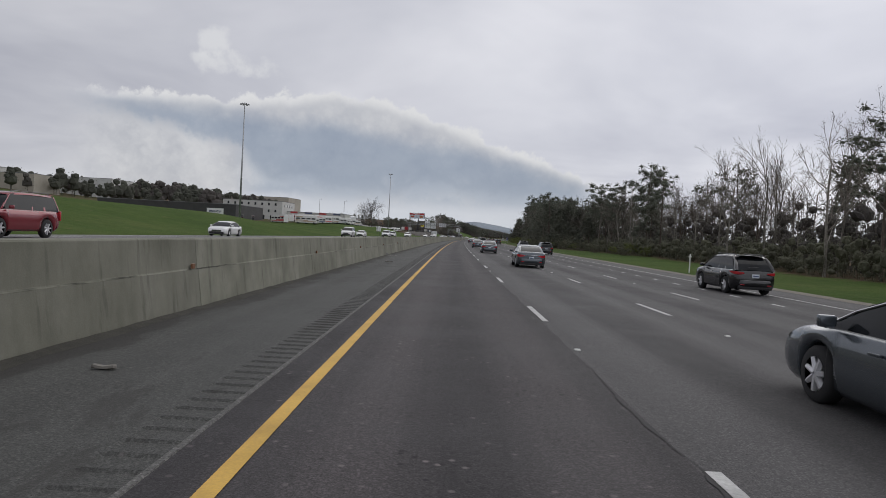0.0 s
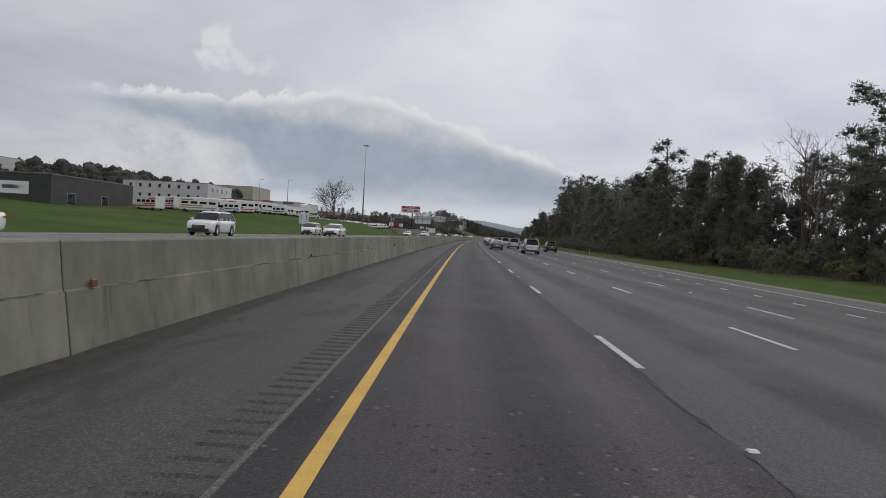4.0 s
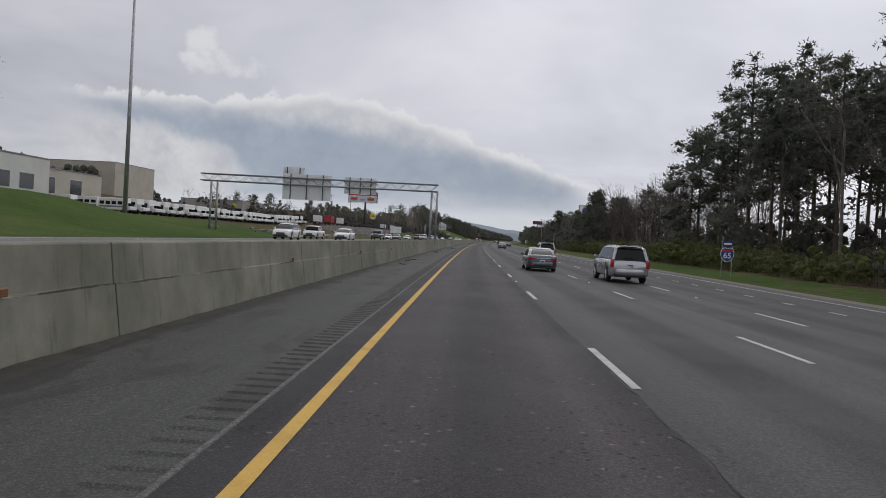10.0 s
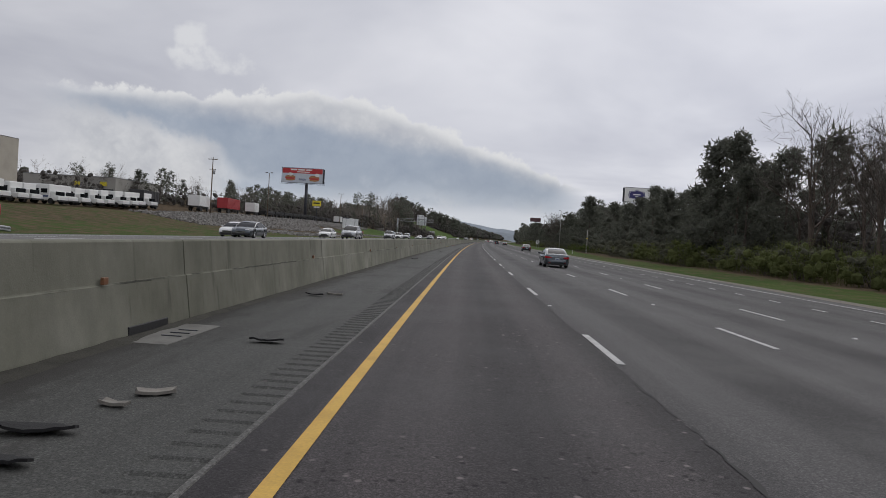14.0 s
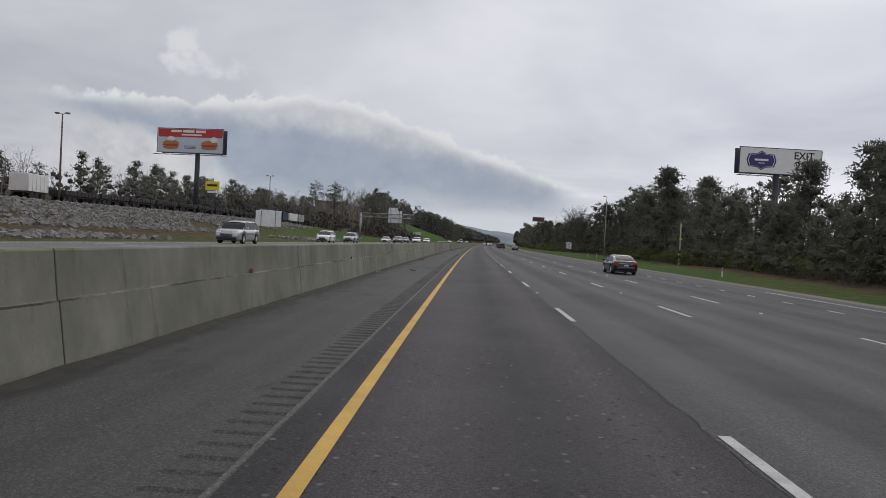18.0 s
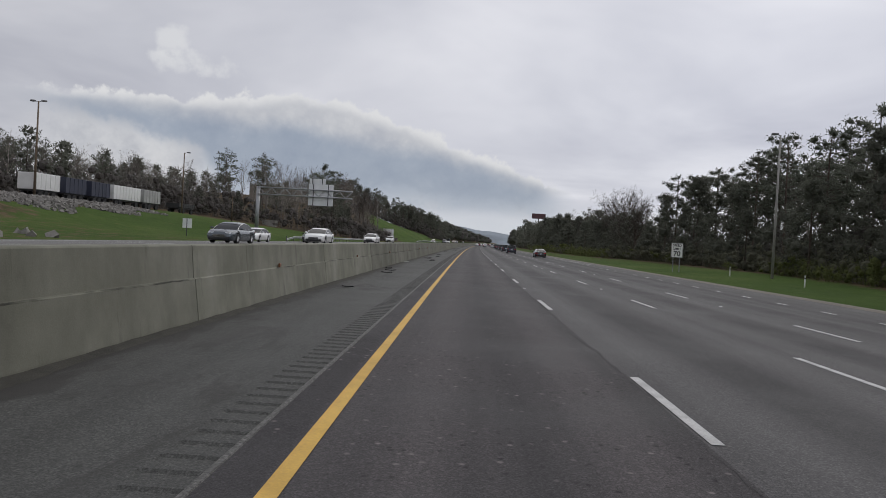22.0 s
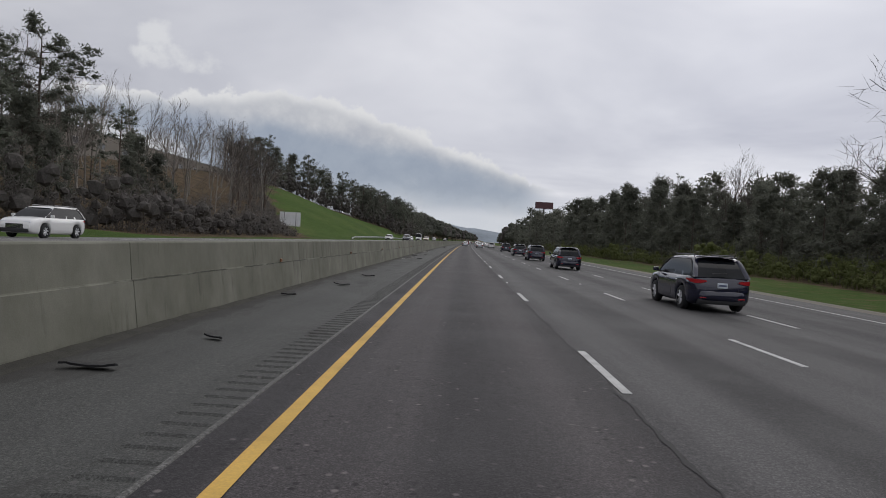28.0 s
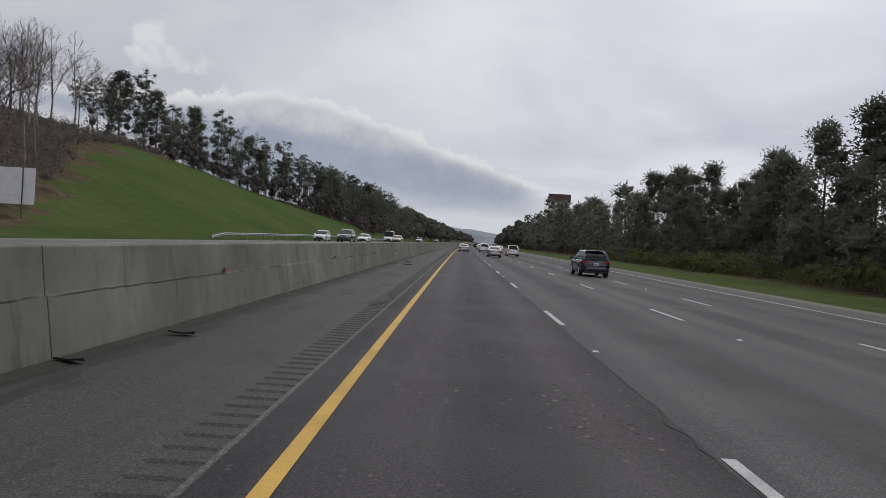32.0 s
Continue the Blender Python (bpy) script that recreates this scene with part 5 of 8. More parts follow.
def high_mast(s, u, z, h):
    root = thing("high_mast_lamp", there(s, u, z), "very tall grey steel mast with a ring of floodlights", "lamp post", "high mast lamps")
    bm = bmesh.new()
    tube(bm, (0, 0, -0.5), (0, 0, h), 0.34, 0.13, 12)
    part("mast", bm, galvanised, root, smooth=True)
    bm = bmesh.new()
    box(bm, (1.1, 1.1, 0.12), (0, 0, 0.0), 0.02)
    for x in (-0.42, 0.42):
        for y in (-0.42, 0.42):
            tube(bm, (x, y, 0), (x, y, 0.25), 0.03, sides=6)
    part("base_plate", bm, galvanised, root)
    bm = bmesh.new()
    n = 16
    for i in range(n):
        a, b = 2 * math.pi * i / n, 2 * math.pi * (i + 1) / n
        tube(bm, (math.cos(a) * 0.75, math.sin(a) * 0.75, h - 0.4), (math.cos(b) * 0.75, math.sin(b) * 0.75, h - 0.4), 0.05, sides=6, cap=False)
    for i in range(4):
        a = math.pi / 2 * i
        tube(bm, (0, 0, h - 0.4), (math.cos(a) * 0.75, math.sin(a) * 0.75, h - 0.4), 0.04, sides=6)
    part("ring", bm, galvanised, root)
    for i in range(6):
        a = 2 * math.pi * i / 6 + 0.2
        bm = bmesh.new()
        c = Vector((math.cos(a), math.sin(a), 0))
        tube(bm, c * 1.15 + Vector((0, 0, h - 0.65)), c * 1.15 + Vector((0, 0, h - 0.2)), 0.34, 0.14, 10)
        tube(bm, c * 0.75 + Vector((0, 0, h - 0.4)), c * 1.1 + Vector((0, 0, h - 0.4)), 0.04, sides=6)
        part("floodlight", bm, steel_dull, root)


high_mast(204, -67.0, land(204, -67), 37.0)
high_mast(418, -50.0, land(418, -50), 36.6)


def lamp_post(s, u, top, arm=0.0, material=None, radius=0.16, tag=False, label="tall grey post with a small lamp at its top", heads=1, crossarm=False):
    z = land(s, u)
    h = top - z
    root = thing("utility_pole" if crossarm else "street_lamp", there(s, u, z), label, "post", "roadside posts")
    bm = bmesh.new()
    tube(bm, (0, 0, -0.6), (0, 0, h), radius, radius * 0.55, 10)
    part("pole", bm, material or pole_grey, root, smooth=True)
    if crossarm:
        for k, zz in enumerate((h - 0.5, h - 2.6)):
            bm = bmesh.new()
            box(bm, (2.2 if k == 0 else 1.4, 0.12, 0.12), (0, 0, zz), 0.01)
            part("crossarm", bm, pole_wood, root)
        for x in (-0.95, -0.4, 0.4, 0.95):
            bm = bmesh.new()
            tube(bm, (x, 0, h - 0.44), (x, 0, h - 0.2), 0.05, 0.03, 8)
            part("insulator", bm, sign_white, root)
        bm = bmesh.new()
        tube(bm, (0.35, 0.1, h - 3.6), (0.35, 0.1, h - 2.8), 0.24, 0.24, 12)
        part("transformer", bm, galvanised, root)
    for k in range(heads if not crossarm else 0):
        a = k * math.pi + (math.pi if u > 0 else 0)
        bm = bmesh.new()
        x = math.cos(a)
        tube(bm, (0, 0, h - 0.1), (x * (0.3 + arm), 0, h + 0.08), 0.045, 0.035, 6)
        part("arm", bm, steel_dull, root)
        bm = bmesh.new()
        box(bm, (0.62, 0.36, 0.2), (x * (0.55 + arm), 0, h + 0.08), 0.05)
        head = part("lamp_head", bm, steel_dull, root)
        bm = bmesh.new()
        box(bm, (0.4, 0.26, 0.03), (x * (0.58 + arm), 0, h - 0.03), 0.01)
        part("lens", bm, lamp_glass, head)
    if tag:
        bm = bmesh.new()
        box(bm, (0.42, 0.03, 0.30), (0, -radius - 0.02, h * 0.62), 0.005)
        part("tag", bm, sign_yellow, root, "small yellow tag")
        bm = bmesh.new()
        tube(bm, (-0.16, -0.1, 0), (-0.16, -0.1, 1.8), 0.07, sides=8)
        part("conduit", bm, sign_white, root)
    return root


lamp_post(152, 39.0, 14.6, radius=0.17)
lamp_post(688, 31.0, 14.4, radius=0.15)
lamp_post(634, 33.2, 6.5, 0, matter("pole_bleached", (0.42, 0.40, 0.36), 0.9, vary=0.2, scale=1.5, fine=20), 0.16, True, "short bleached wooden pole with a yellow tag", heads=0)
lamp_post(359, -65.7, 17.7, 0.5, steel_dull, 0.13, label="slim dark lamp post at the edge of the dealer's yard", heads=1)
lamp_post(394, -88.0, 19.7, 0.5, steel_dull, 0.13, label="slim dark lamp post at the edge of the dealer's yard", heads=1)
lamp_post(613, -57.2, 16.5, 0.2, pole_wood, 0.16, label="wooden lamp post above the rubble bank", heads=2)
lamp_post(703, -56.8, 16.9, 0.2, pole_wood, 0.16, label="wooden lamp post beside the rail yard", heads=2)
lamp_post(744, -55.5, 15.8, 0.3, pole_wood, 0.16, label="wooden lamp post beside the rail yard", heads=1)
lamp_post(570, -55.4, 15.7, 0, pole_wood, 0.16, label="wooden power pole with two crossarms", crossarm=True)
lamp_post(765, -53.5, 9.2, 0, pole_wood, 0.13, label="plain thin wooden pole on the grass bank", heads=0)
lamp_post(742, 66, 14.0, 0, pole_wood, 0.15, label="wooden power pole in front of the pines", crossarm=True)


def truss(root, u0, u1, z0, z1, deep, bays, name="truss"):
    """A box truss across the road between u0 and u1, its four chords and their lacing."""
    for y in (-deep / 2, deep / 2):
        for z in (z0, z1):
            bm = bmesh.new()
            tube(bm, (u0, y, z), (u1, y, z), 0.09, sides=8)
            part("chord", bm, galvanised, root, smooth=True)
    for k in range(bays):
        a, b = u0 + (u1 - u0) * k / bays, u0 + (u1 - u0) * (k + 1) / bays
        bm = bmesh.new()
        for y in (-deep / 2, deep / 2):
            p, q = (z0, z1) if k % 2 else (z1, z0)
            tube(bm, (a, y, p), (b, y, q), 0.035, sides=5, cap=False)
        tube(bm, (a, -deep / 2, z1), (b, deep / 2, z1), 0.03, sides=5, cap=False)
        tube(bm, (a, deep / 2, z0), (b, -deep / 2, z0), 0.03, sides=5, cap=False)
        part("lacing", bm, galvanised, root)


def ribbed_panel(root, u0, u1, z0, z1, y, posts, name="sign_panel"):
    """A sign seen from behind: long ribbed aluminium planks on upright beams."""
    n = max(3, round((z1 - z0) / 0.30))
    h = (z1 - z0) / n
    bm = bmesh.new()
    box(bm, (u1 - u0, 0.008, z1 - z0), ((u0 + u1) / 2, y + 0.012, (z0 + z1) / 2))
    panel = part(name, bm, sign_back, root, "back of a ribbed aluminium road sign")
    bm = bmesh.new()
    ring = [bm.verts.new((0, q, z)) for q, z in ((0.006, 0.002), (-0.055, 0.002), (-0.055, 0.02), (-0.006, 0.022), (-0.006, h - 0.004), (0.006, h - 0.004))]
    top = [bm.verts.new((u1 - u0, v.co.y, v.co.z)) for v in ring]
    for i in range(6):
        j = (i + 1) % 6
        bm.faces.new((ring[i], ring[j], top[j], top[i]))
    bmesh.ops.recalc_face_normals(bm, faces=bm.faces)
    me = mesh_of(bm, "plank", sign_back)
    for k in range(n):
        ob = new("plank", me)
        ob.parent = panel
        ob.location = (u0, y, z0 + h * k)
    for k in range(posts):
        x = u0 + (u1 - u0) * (k + 0.5) / posts if posts != 2 else u0 + (u1 - u0) * (0.2 + 0.6 * k)
        bm = bmesh.new()
        box(bm, (0.12, 0.012, z1 - z0), (x, y - 0.075, (z0 + z1) / 2))
        box(bm, (0.012, 0.12, z1 - z0), (x, y - 0.125, (z0 + z1) / 2))
        box(bm, (0.12, 0.012, z1 - z0), (x, y - 0.18, (z0 + z1) / 2))
        part("upright", bm, dark_steel, panel)


def sign_bridge():
    s = 416.55
    root = thing("sign_gantry", there(s, 0, 0), "galvanised steel sign bridge over the opposite carriageway", "gantry")
    for u, foot in ((-4.93, 1.385), (-5.72, land(s, -5.72)), (-36.0, land(s, -36)), (-36.9, land(s, -36.9))):
        bm = bmesh.new()
        tube(bm, (u, 0, foot), (u, 0, 8.05), 0.148, sides=14)
        part("column", bm, galvanised, root, smooth=True)
        bm = bmesh.new()
        z = max(foot, 1.39) if u > -10 else foot + 0.4
        box(bm, (0.62, 0.62, 0.05), (u, 0, z + 0.03), 0.01)
        for dx in (-0.22, 0.22):
            for dy in (-0.22, 0.22):
                tube(bm, (u + dx, dy, z), (u + dx, dy, z + 0.17), 0.025, sides=6)
        tube(bm, (u, 0, z + 0.30), (u, 0, z + 0.36), 0.25, sides=14)
        part("base_plate", bm, galvanised, root)
    for a, b in ((-4.93, -5.72), (-36.0, -36.9)):
        for k in range(4):
            z0, z1 = 2.1 + k * 1.45, 3.5 + k * 1.45
            bm = bmesh.new()
            p, q = (a, b) if k % 2 else (b, a)
            tube(bm, (p, 0, z0), (q, 0, z1), 0.045, sides=8)
            part("brace", bm, galvanised, root)
    truss(root, -38.3, -4.9, 8.05, 9.0, 1.0, 30)
    ribbed_panel(root, -26.9, -20.0, 6.0, 9.6, 0.62, 3)
    ribbed_panel(root, -26.9, -23.9, 9.62, 10.5, 0.62, 2, "exit_tab")
    ribbed_panel(root, -18.1, -13.6, 7.2, 9.5, 0.62, 3)
    # pedestal of the wall under the columns
    block = thing("wall_pedestal", there(s, 0, 0), "concrete pilaster of the median wall under the gantry", "wall", kind="structure")
    bm = bmesh.new()
    pts = [(-4.76, -0.05), (-4.76, 0.05), (-4.84, 0.76), (-4.90, 1.40), (-6.1, 1.40), (-6.1, -0.3)]
    ring = [[bm.verts.new((u, y, z)) for u, z in pts] for y in (-1.0, 1.0)]
    for i in range(len(pts)):
        j = (i + 1) % len(pts)
        bm.faces.new((ring[0][i], ring[0][j], ring[1][j], ring[1][i]))
    bm.faces.new(ring[0][::-1])
    bm.faces.new(ring[1])
    bmesh.ops.recalc_face_normals(bm, faces=bm.faces)
    part("pilaster", bm, concrete_wall, block)


sign_bridge()


def cantilever_sign():
    s, u = 732.0, -36.9
    z = land(s, u)
    root = thing("cantilever_sign", there(s, 0, 0), "galvanised cantilever sign support with a sign seen from behind", "gantry")
    bm = bmesh.new()
    tube(bm, (u, 0, z - 0.3), (u, 0, 9.35), 0.34, 0.30, 16)
    part("column", bm, galvanised, root, smooth=True)
    bm = bmesh.new()
    box(bm, (1.2, 1.2, 0.5), (u, 0, z + 0.15), 0.03)
    part("footing", bm, concrete_block, root)
    truss(root, u, -20.6, 8.05, 9.25, 0.7, 14)
    ribbed_panel(root, -28.3, -24.0, 6.6, 10.3, 0.48, 2)
    ribbed_panel(root, -28.2, -25.4, 10.32, 11.2, 0.48, 2, "exit_tab")


cantilever_sign()


def post_sign(name, s, u0, u1, z0, z1, label, back=True, posts=2, group="roadside signs"):
    z = land(s, (u0 + u1) / 2)
    root = thing(name, there(s, 0, 0), label, "sign", group)
    w = u1 - u0
    for k in range(posts):
        x = u0 + w * (0.22 + 0.56 * k) if posts == 2 else (u0 + u1) / 2
        bm = bmesh.new()
        box(bm, (0.09, 0.012, z1 - z + 0.3), (x, -0.09 if back else 0.09, (z1 + z - 0.3) / 2))
        box(bm, (0.012, 0.09, z1 - z + 0.3), (x, -0.045 if back else 0.045, (z1 + z - 0.3) / 2))
        part("post", bm, dark_steel if back else galvanised, root)
    bm = bmesh.new()
    box(bm, (w, 0.02, z1 - z0), ((u0 + u1) / 2, 0.0, (z0 + z1) / 2), 0.006)
    plate = part("plate", bm, sign_back if back else sign_white, root)
    if back:
        for k in range(2):
            bm = bmesh.new()
            box(bm, (w * 0.96, 0.03, 0.06), ((u0 + u1) / 2, -0.027, z0 + (z1 - z0) * (0.25 + 0.5 * k)))
            part("stiffener", bm, sign_back, plate)
    return root, plate


post_sign("guide_sign", 665, -47.3, -41.7, 2.9, 6.3, "large guide sign on two posts, seen from behind")
post_sign("guide_sign", 908, -40.2, -35.6, 2.75, 5.8, "large guide sign on two posts, seen from behind")
post_sign("road_sign", 248, -30.9, -29.2, 2.2, 4.0, "white road sign on two slim posts, seen from behind")
post_sign("road_sign", 695, -33.5, -32.4, 1.6, 2.7, "small road sign on a post, seen from behind", posts=1)

root, plate = post_sign("speed_limit_sign", 695, 22.75, 24.05, 1.35, 2.95, "white speed limit sign with black lettering on two posts", back=False)
words("SPEED", 0.36, sign_black, plate, Matrix.Translation((23.4, -0.016, 2.68)))
words("LIMIT", 0.36, sign_black, plate, Matrix.Translation((23.4, -0.016, 2.30)))
words("70", 0.78, sign_black, plate, Matrix.Translation((23.4, -0.016, 1.74)))
bm = bmesh.new()
for dx, dz, w, h in ((0, 0.79, 1.26, 0.03), (0, -0.79, 1.26, 0.03), (-0.615, 0, 0.03, 1.58), (0.615, 0, 0.03, 1.58)):
    box(bm, (w, 0.006, h), (23.4 + dx, -0.013, 2.125 + dz))
part("border", bm, sign_black, plate)


def shield_sign():
    s, u = 385.0, 23.3
    z = land(s, u)
    root = thing("route_sign", there(s, u, z), "blue route shield numbered 65 under a small blue plate", "sign", "roadside signs")
    for x in (-0.45, 0.45):
        bm = bmesh.new()
        box(bm, (0.06, 0.06, 3.3), (x, 0.06, 1.35))
        part("post", bm, galvanised, root)
    outline = [(-0.42, 0.5), (-0.2, 0.58), (0, 0.5), (0.2, 0.58), (0.42, 0.5), (0.55, 0.2), (0.52, -0.15), (0.32, -0.45), (0, -0.62), (-0.32, -0.45), (-0.52, -0.15), (-0.55, 0.2)]
    for k, (mat, nm, dy) in enumerate(((sign_white, "shield_edge", 0.0), (sign_blue, "shield", -0.014))):
        bm = bmesh.new()
        f = 1.12 - 0.1 * k
        a = [bm.verts.new((x * f, dy, 1.95 + y * f)) for x, y in outline]
        b = [bm.verts.new((x * f, dy + 0.012, 1.95 + y * f)) for x, y in outline]
        bm.faces.new(a)
        bm.faces.new(b[::-1])
        for i in range(len(a)):
            j = (i + 1) % len(a)
            bm.faces.new((a[i], b[i], b[j], a[j]))
        bmesh.ops.recalc_face_normals(bm, faces=bm.faces)
        shield = part(nm, bm, mat, root)
    bm = bmesh.new()
    box(bm, (1.0, 0.006, 0.2), (0, -0.018, 2.30))
    part("red_band", bm, sign_red, root, "red band across the shield")
    words("65", 0.72, sign_white, root, Matrix.Translation((0, -0.02, 1.84)))
    bm = bmesh.new()
    box(bm, (0.9, 0.012, 0.4), (0, 0.0, 2.92), 0.005)
    part("plate", bm, sign_blue, root)
    bm = bmesh.new()
    box(bm, (0.66, 0.008, 0.16), (0, -0.011, 2.92))
    part("writing_bar", bm, sign_white, root)


shield_sign()


# ---------------------------------------------------------------- billboards
def billboard(name, s, u0, u1, z0, z1, post_u, label, turn=0.0, face=None, front=True):
    uc, w = (u0 + u1) / 2, u1 - u0
    foot = land(s, post_u)
    root = thing(name, there(s, uc, 0, turn), label, "billboard", "billboards")
    x = post_u - uc
    bm = bmesh.new()
    tube(bm, (x, 0.9, foot - 0.5), (x, 0.9, z1 - 1.0), 0.55, 0.50, 14)
    part("post", bm, dark_steel, root, smooth=True)
    bm = bmesh.new()
    box(bm, (w, 0.10, z1 - z0), (0, 0, (z0 + z1) / 2), 0.02)
    board = part("board", bm, (face or sign_white) if front else dark_steel, root)
    bm = bmesh.new()
    for zz in (z0 - 0.02, z1 + 0.02):
        box(bm, (w + 0.2, 0.18, 0.12), (0, 0, zz), 0.02)
    for xx in (-w / 2 - 0.05, w / 2 + 0.05):
        box(bm, (0.12, 0.18, z1 - z0), (xx, 0, (z0 + z1) / 2), 0.02)
    part("frame", bm, dark_steel, board)
    bm = bmesh.new()
    box(bm, (w, 0.10, z1 - z0), (0, 1.9, (z0 + z1) / 2), 0.02)
    part("rear_board", bm, dark_steel, root)
    for k in range(6):
        bm = bmesh.new()
        xx = -w / 2 + w * (k + 0.5) / 6
        tube(bm, (xx, 0.05, z0 + 0.1), (xx, 1.85, z0 + 0.1), 0.05, sides=6)
        tube(bm, (xx, 0.05, z0 + 0.2), (xx, 1.85, z1 - 0.3), 0.04, sides=6)
        tube(bm, (xx, 0.05, z0 + 0.3), (xx, 0.10, z1 - 0.1), 0.06, sides=6)
        part("brace", bm, dark_steel, root)
    bm = bmesh.new()
    box(bm, (w + 1.6, 0.7, 0.06), (0.3, -0.55, z0 - 0.5), 0.01)
    for k in range(9):
        xx = -w / 2 + w * k / 8
        box(bm, (0.07, 1.4, 0.16), (xx, 0.1, z0 - 0.42))
    part("catwalk", bm, dark_steel, root)
    bm = bmesh.new()
    for xx in (w / 2 + 0.45, w / 2 + 1.05):
        tube(bm, (xx, -0.85, z0 - 0.5), (xx, -0.85, z0 + 0.5), 0.025, sides=5)
    tube(bm, (w / 2 + 0.45, -0.85, z0 + 0.5), (w / 2 + 1.05, -0.85, z0 + 0.5), 0.025, sides=5)
    part("handrail", bm, dark_steel, root)
    return root, board


def blot(bm, cx, cz, rx, rz, y, n=18):
    """A flat rounded patch on a board."""
    a = [bm.verts.new((cx + rx * math.cos(2 * math.pi * i / n), y, cz + rz * math.sin(2 * math.pi * i / n))) for i in range(n)]
    b = [bm.verts.new((v.co.x, y + 0.01, v.co.z)) for v in a]
    bm.faces.new(a)
    for i in range(n):
        j = (i + 1) % n
        bm.faces.new((a[i], b[i], b[j], a[j]))


ad_pale = matter("ad_pale_blue", (0.55, 0.60, 0.66), 0.5, vary=0.08, scale=0.5)
ad_bread = matter("ad_bread", (0.42, 0.20, 0.08), 0.6, vary=0.2, scale=1.5)
root, board = billboard("roadside_billboard", 666, -70.3, -55.3, 18.0, 23.2, -61.4, "billboard with a red and white food advertisement on one post", turn=-4, face=ad_pale)
ww = 15.0
bm = bmesh.new()
box(bm, (ww - 0.3, 0.012, 1.75), (0, -0.062, 22.2))
part("red_field", bm, sign_red, board, "red upper field of the advertisement")
bm = bmesh.new()
for x0, wd, z, h in ((-3.2, 2.4, 22.6, 0.5), (-0.4, 2.6, 22.6, 0.5), (2.4, 2.2, 22.6, 0.5), (0.3, 4.6, 21.85, 0.3)):
    box(bm, (wd, 0.012, h), (x0, -0.074, z))
part("writing_bar", bm, sign_white, board)
for x in (-4.4, 4.4):
    for dz, rx, rz, mat, nm in ((0.0, 1.9, 0.72, ad_bread, "bun"), (-0.40, 2.0, 0.26, sign_red, "filling"), (-0.85, 1.8, 0.45, ad_bread, "bun"), (0.95, 0.85, 0.6, sign_white, "round_patch")):
        bm = bmesh.new()
        blot(bm, x + (1.0 if nm == "round_patch" and x > 0 else 0), 19.95 + dz, rx, rz, -0.085 - (0.01 if nm == "filling" else 0))
        part(nm, bm, mat, board)
bm = bmesh.new()
box(bm, (3.4, 0.012, 0.9), (0, -0.062, 19.2))
part("blue_panel", bm, ad_pale, board)
bm = bmesh.new()
for z in (19.45, 19.2, 18.95):
    box(bm, (2.6, 0.012, 0.12), (0, -0.074, z))
part("writing_bar", bm, sign_purple, board)

root, board = billboard("roadside_billboard", 643, 45.0, 59.4, 16.2, 20.6, 52.0, "white billboard with a blue emblem and black exit lettering", turn=5)
words("EXIT", 1.75, sign_black, board, Matrix.Translation((4.1, -0.062, 19.45)))
words("231", 2.1, sign_black, board, Matrix.Translation((4.1, -0.062, 17.65)))
for k, (f, mat, nm) in enumerate(((1.0, sign_purple, "emblem"), (0.90, sign_white, "emblem_line"), (0.86, sign_purple, "emblem_field"))):
    bm = bmesh.new()
    f *= 1.15
    pts = [(-2.3, 0.0), (-2.0, 0.95), (-0.7, 1.05), (0, 1.5), (0.7, 1.05), (2.0, 0.95), (2.3, 0), (2.0, -0.95), (0.7, -1.05), (0, -1.5), (-0.7, -1.05), (-2.0, -0.95)]
    bm.faces.new([bm.verts.new((-3.4 + x * f, -0.055 - 0.009 * (k + 1), 18.4 + z * f)) for x, z in pts])
    part(nm, bm, mat, board)
bm = bmesh.new()
box(bm, (2.4, 0.012, 0.34), (-3.4, -0.088, 18.5))
box(bm, (1.1, 0.012, 0.14), (-3.4, -0.088, 17.95))
part("writing_bar", bm, sign_white, board)
brown_board = matter("billboard_dark", (0.10, 0.045, 0.05), 0.6, vary=0.2, scale=0.4)
billboard("roadside_billboard", 1225, 43.0, 55.0, 26.6, 31.0, 49.0, "distant dark billboard standing above the wood", face=brown_board)


def yellow_sign():
    root = thing("yellow_pole_sign", there(664, -56.6, land(664, -56.6) + 1.0), "yellow box sign on a tall thin pole", "sign")
    bm = bmesh.new()
    tube(bm, (0, 0.2, -1.4), (0, 0.2, 7.0), 0.14, 0.12, 10)
    part("pole", bm, dark_steel, root)
    bm = bmesh.new()
    box(bm, (3.0, 0.35, 1.9), (0, 0, 5.4), 0.04)
    cab = part("cabinet", bm, sign_yellow, root)
    bm = bmesh.new()
    box(bm, (2.2, 0.02, 0.45), (0, -0.19, 5.5))
    part("writing_bar", bm, sign_black, cab)
    bm = bmesh.new()
    box(bm, (2.0, 0.3, 0.45), (0, 0, 4.1), 0.02)
    part("lower_plate", bm, sign_white, root)


yellow_sign()


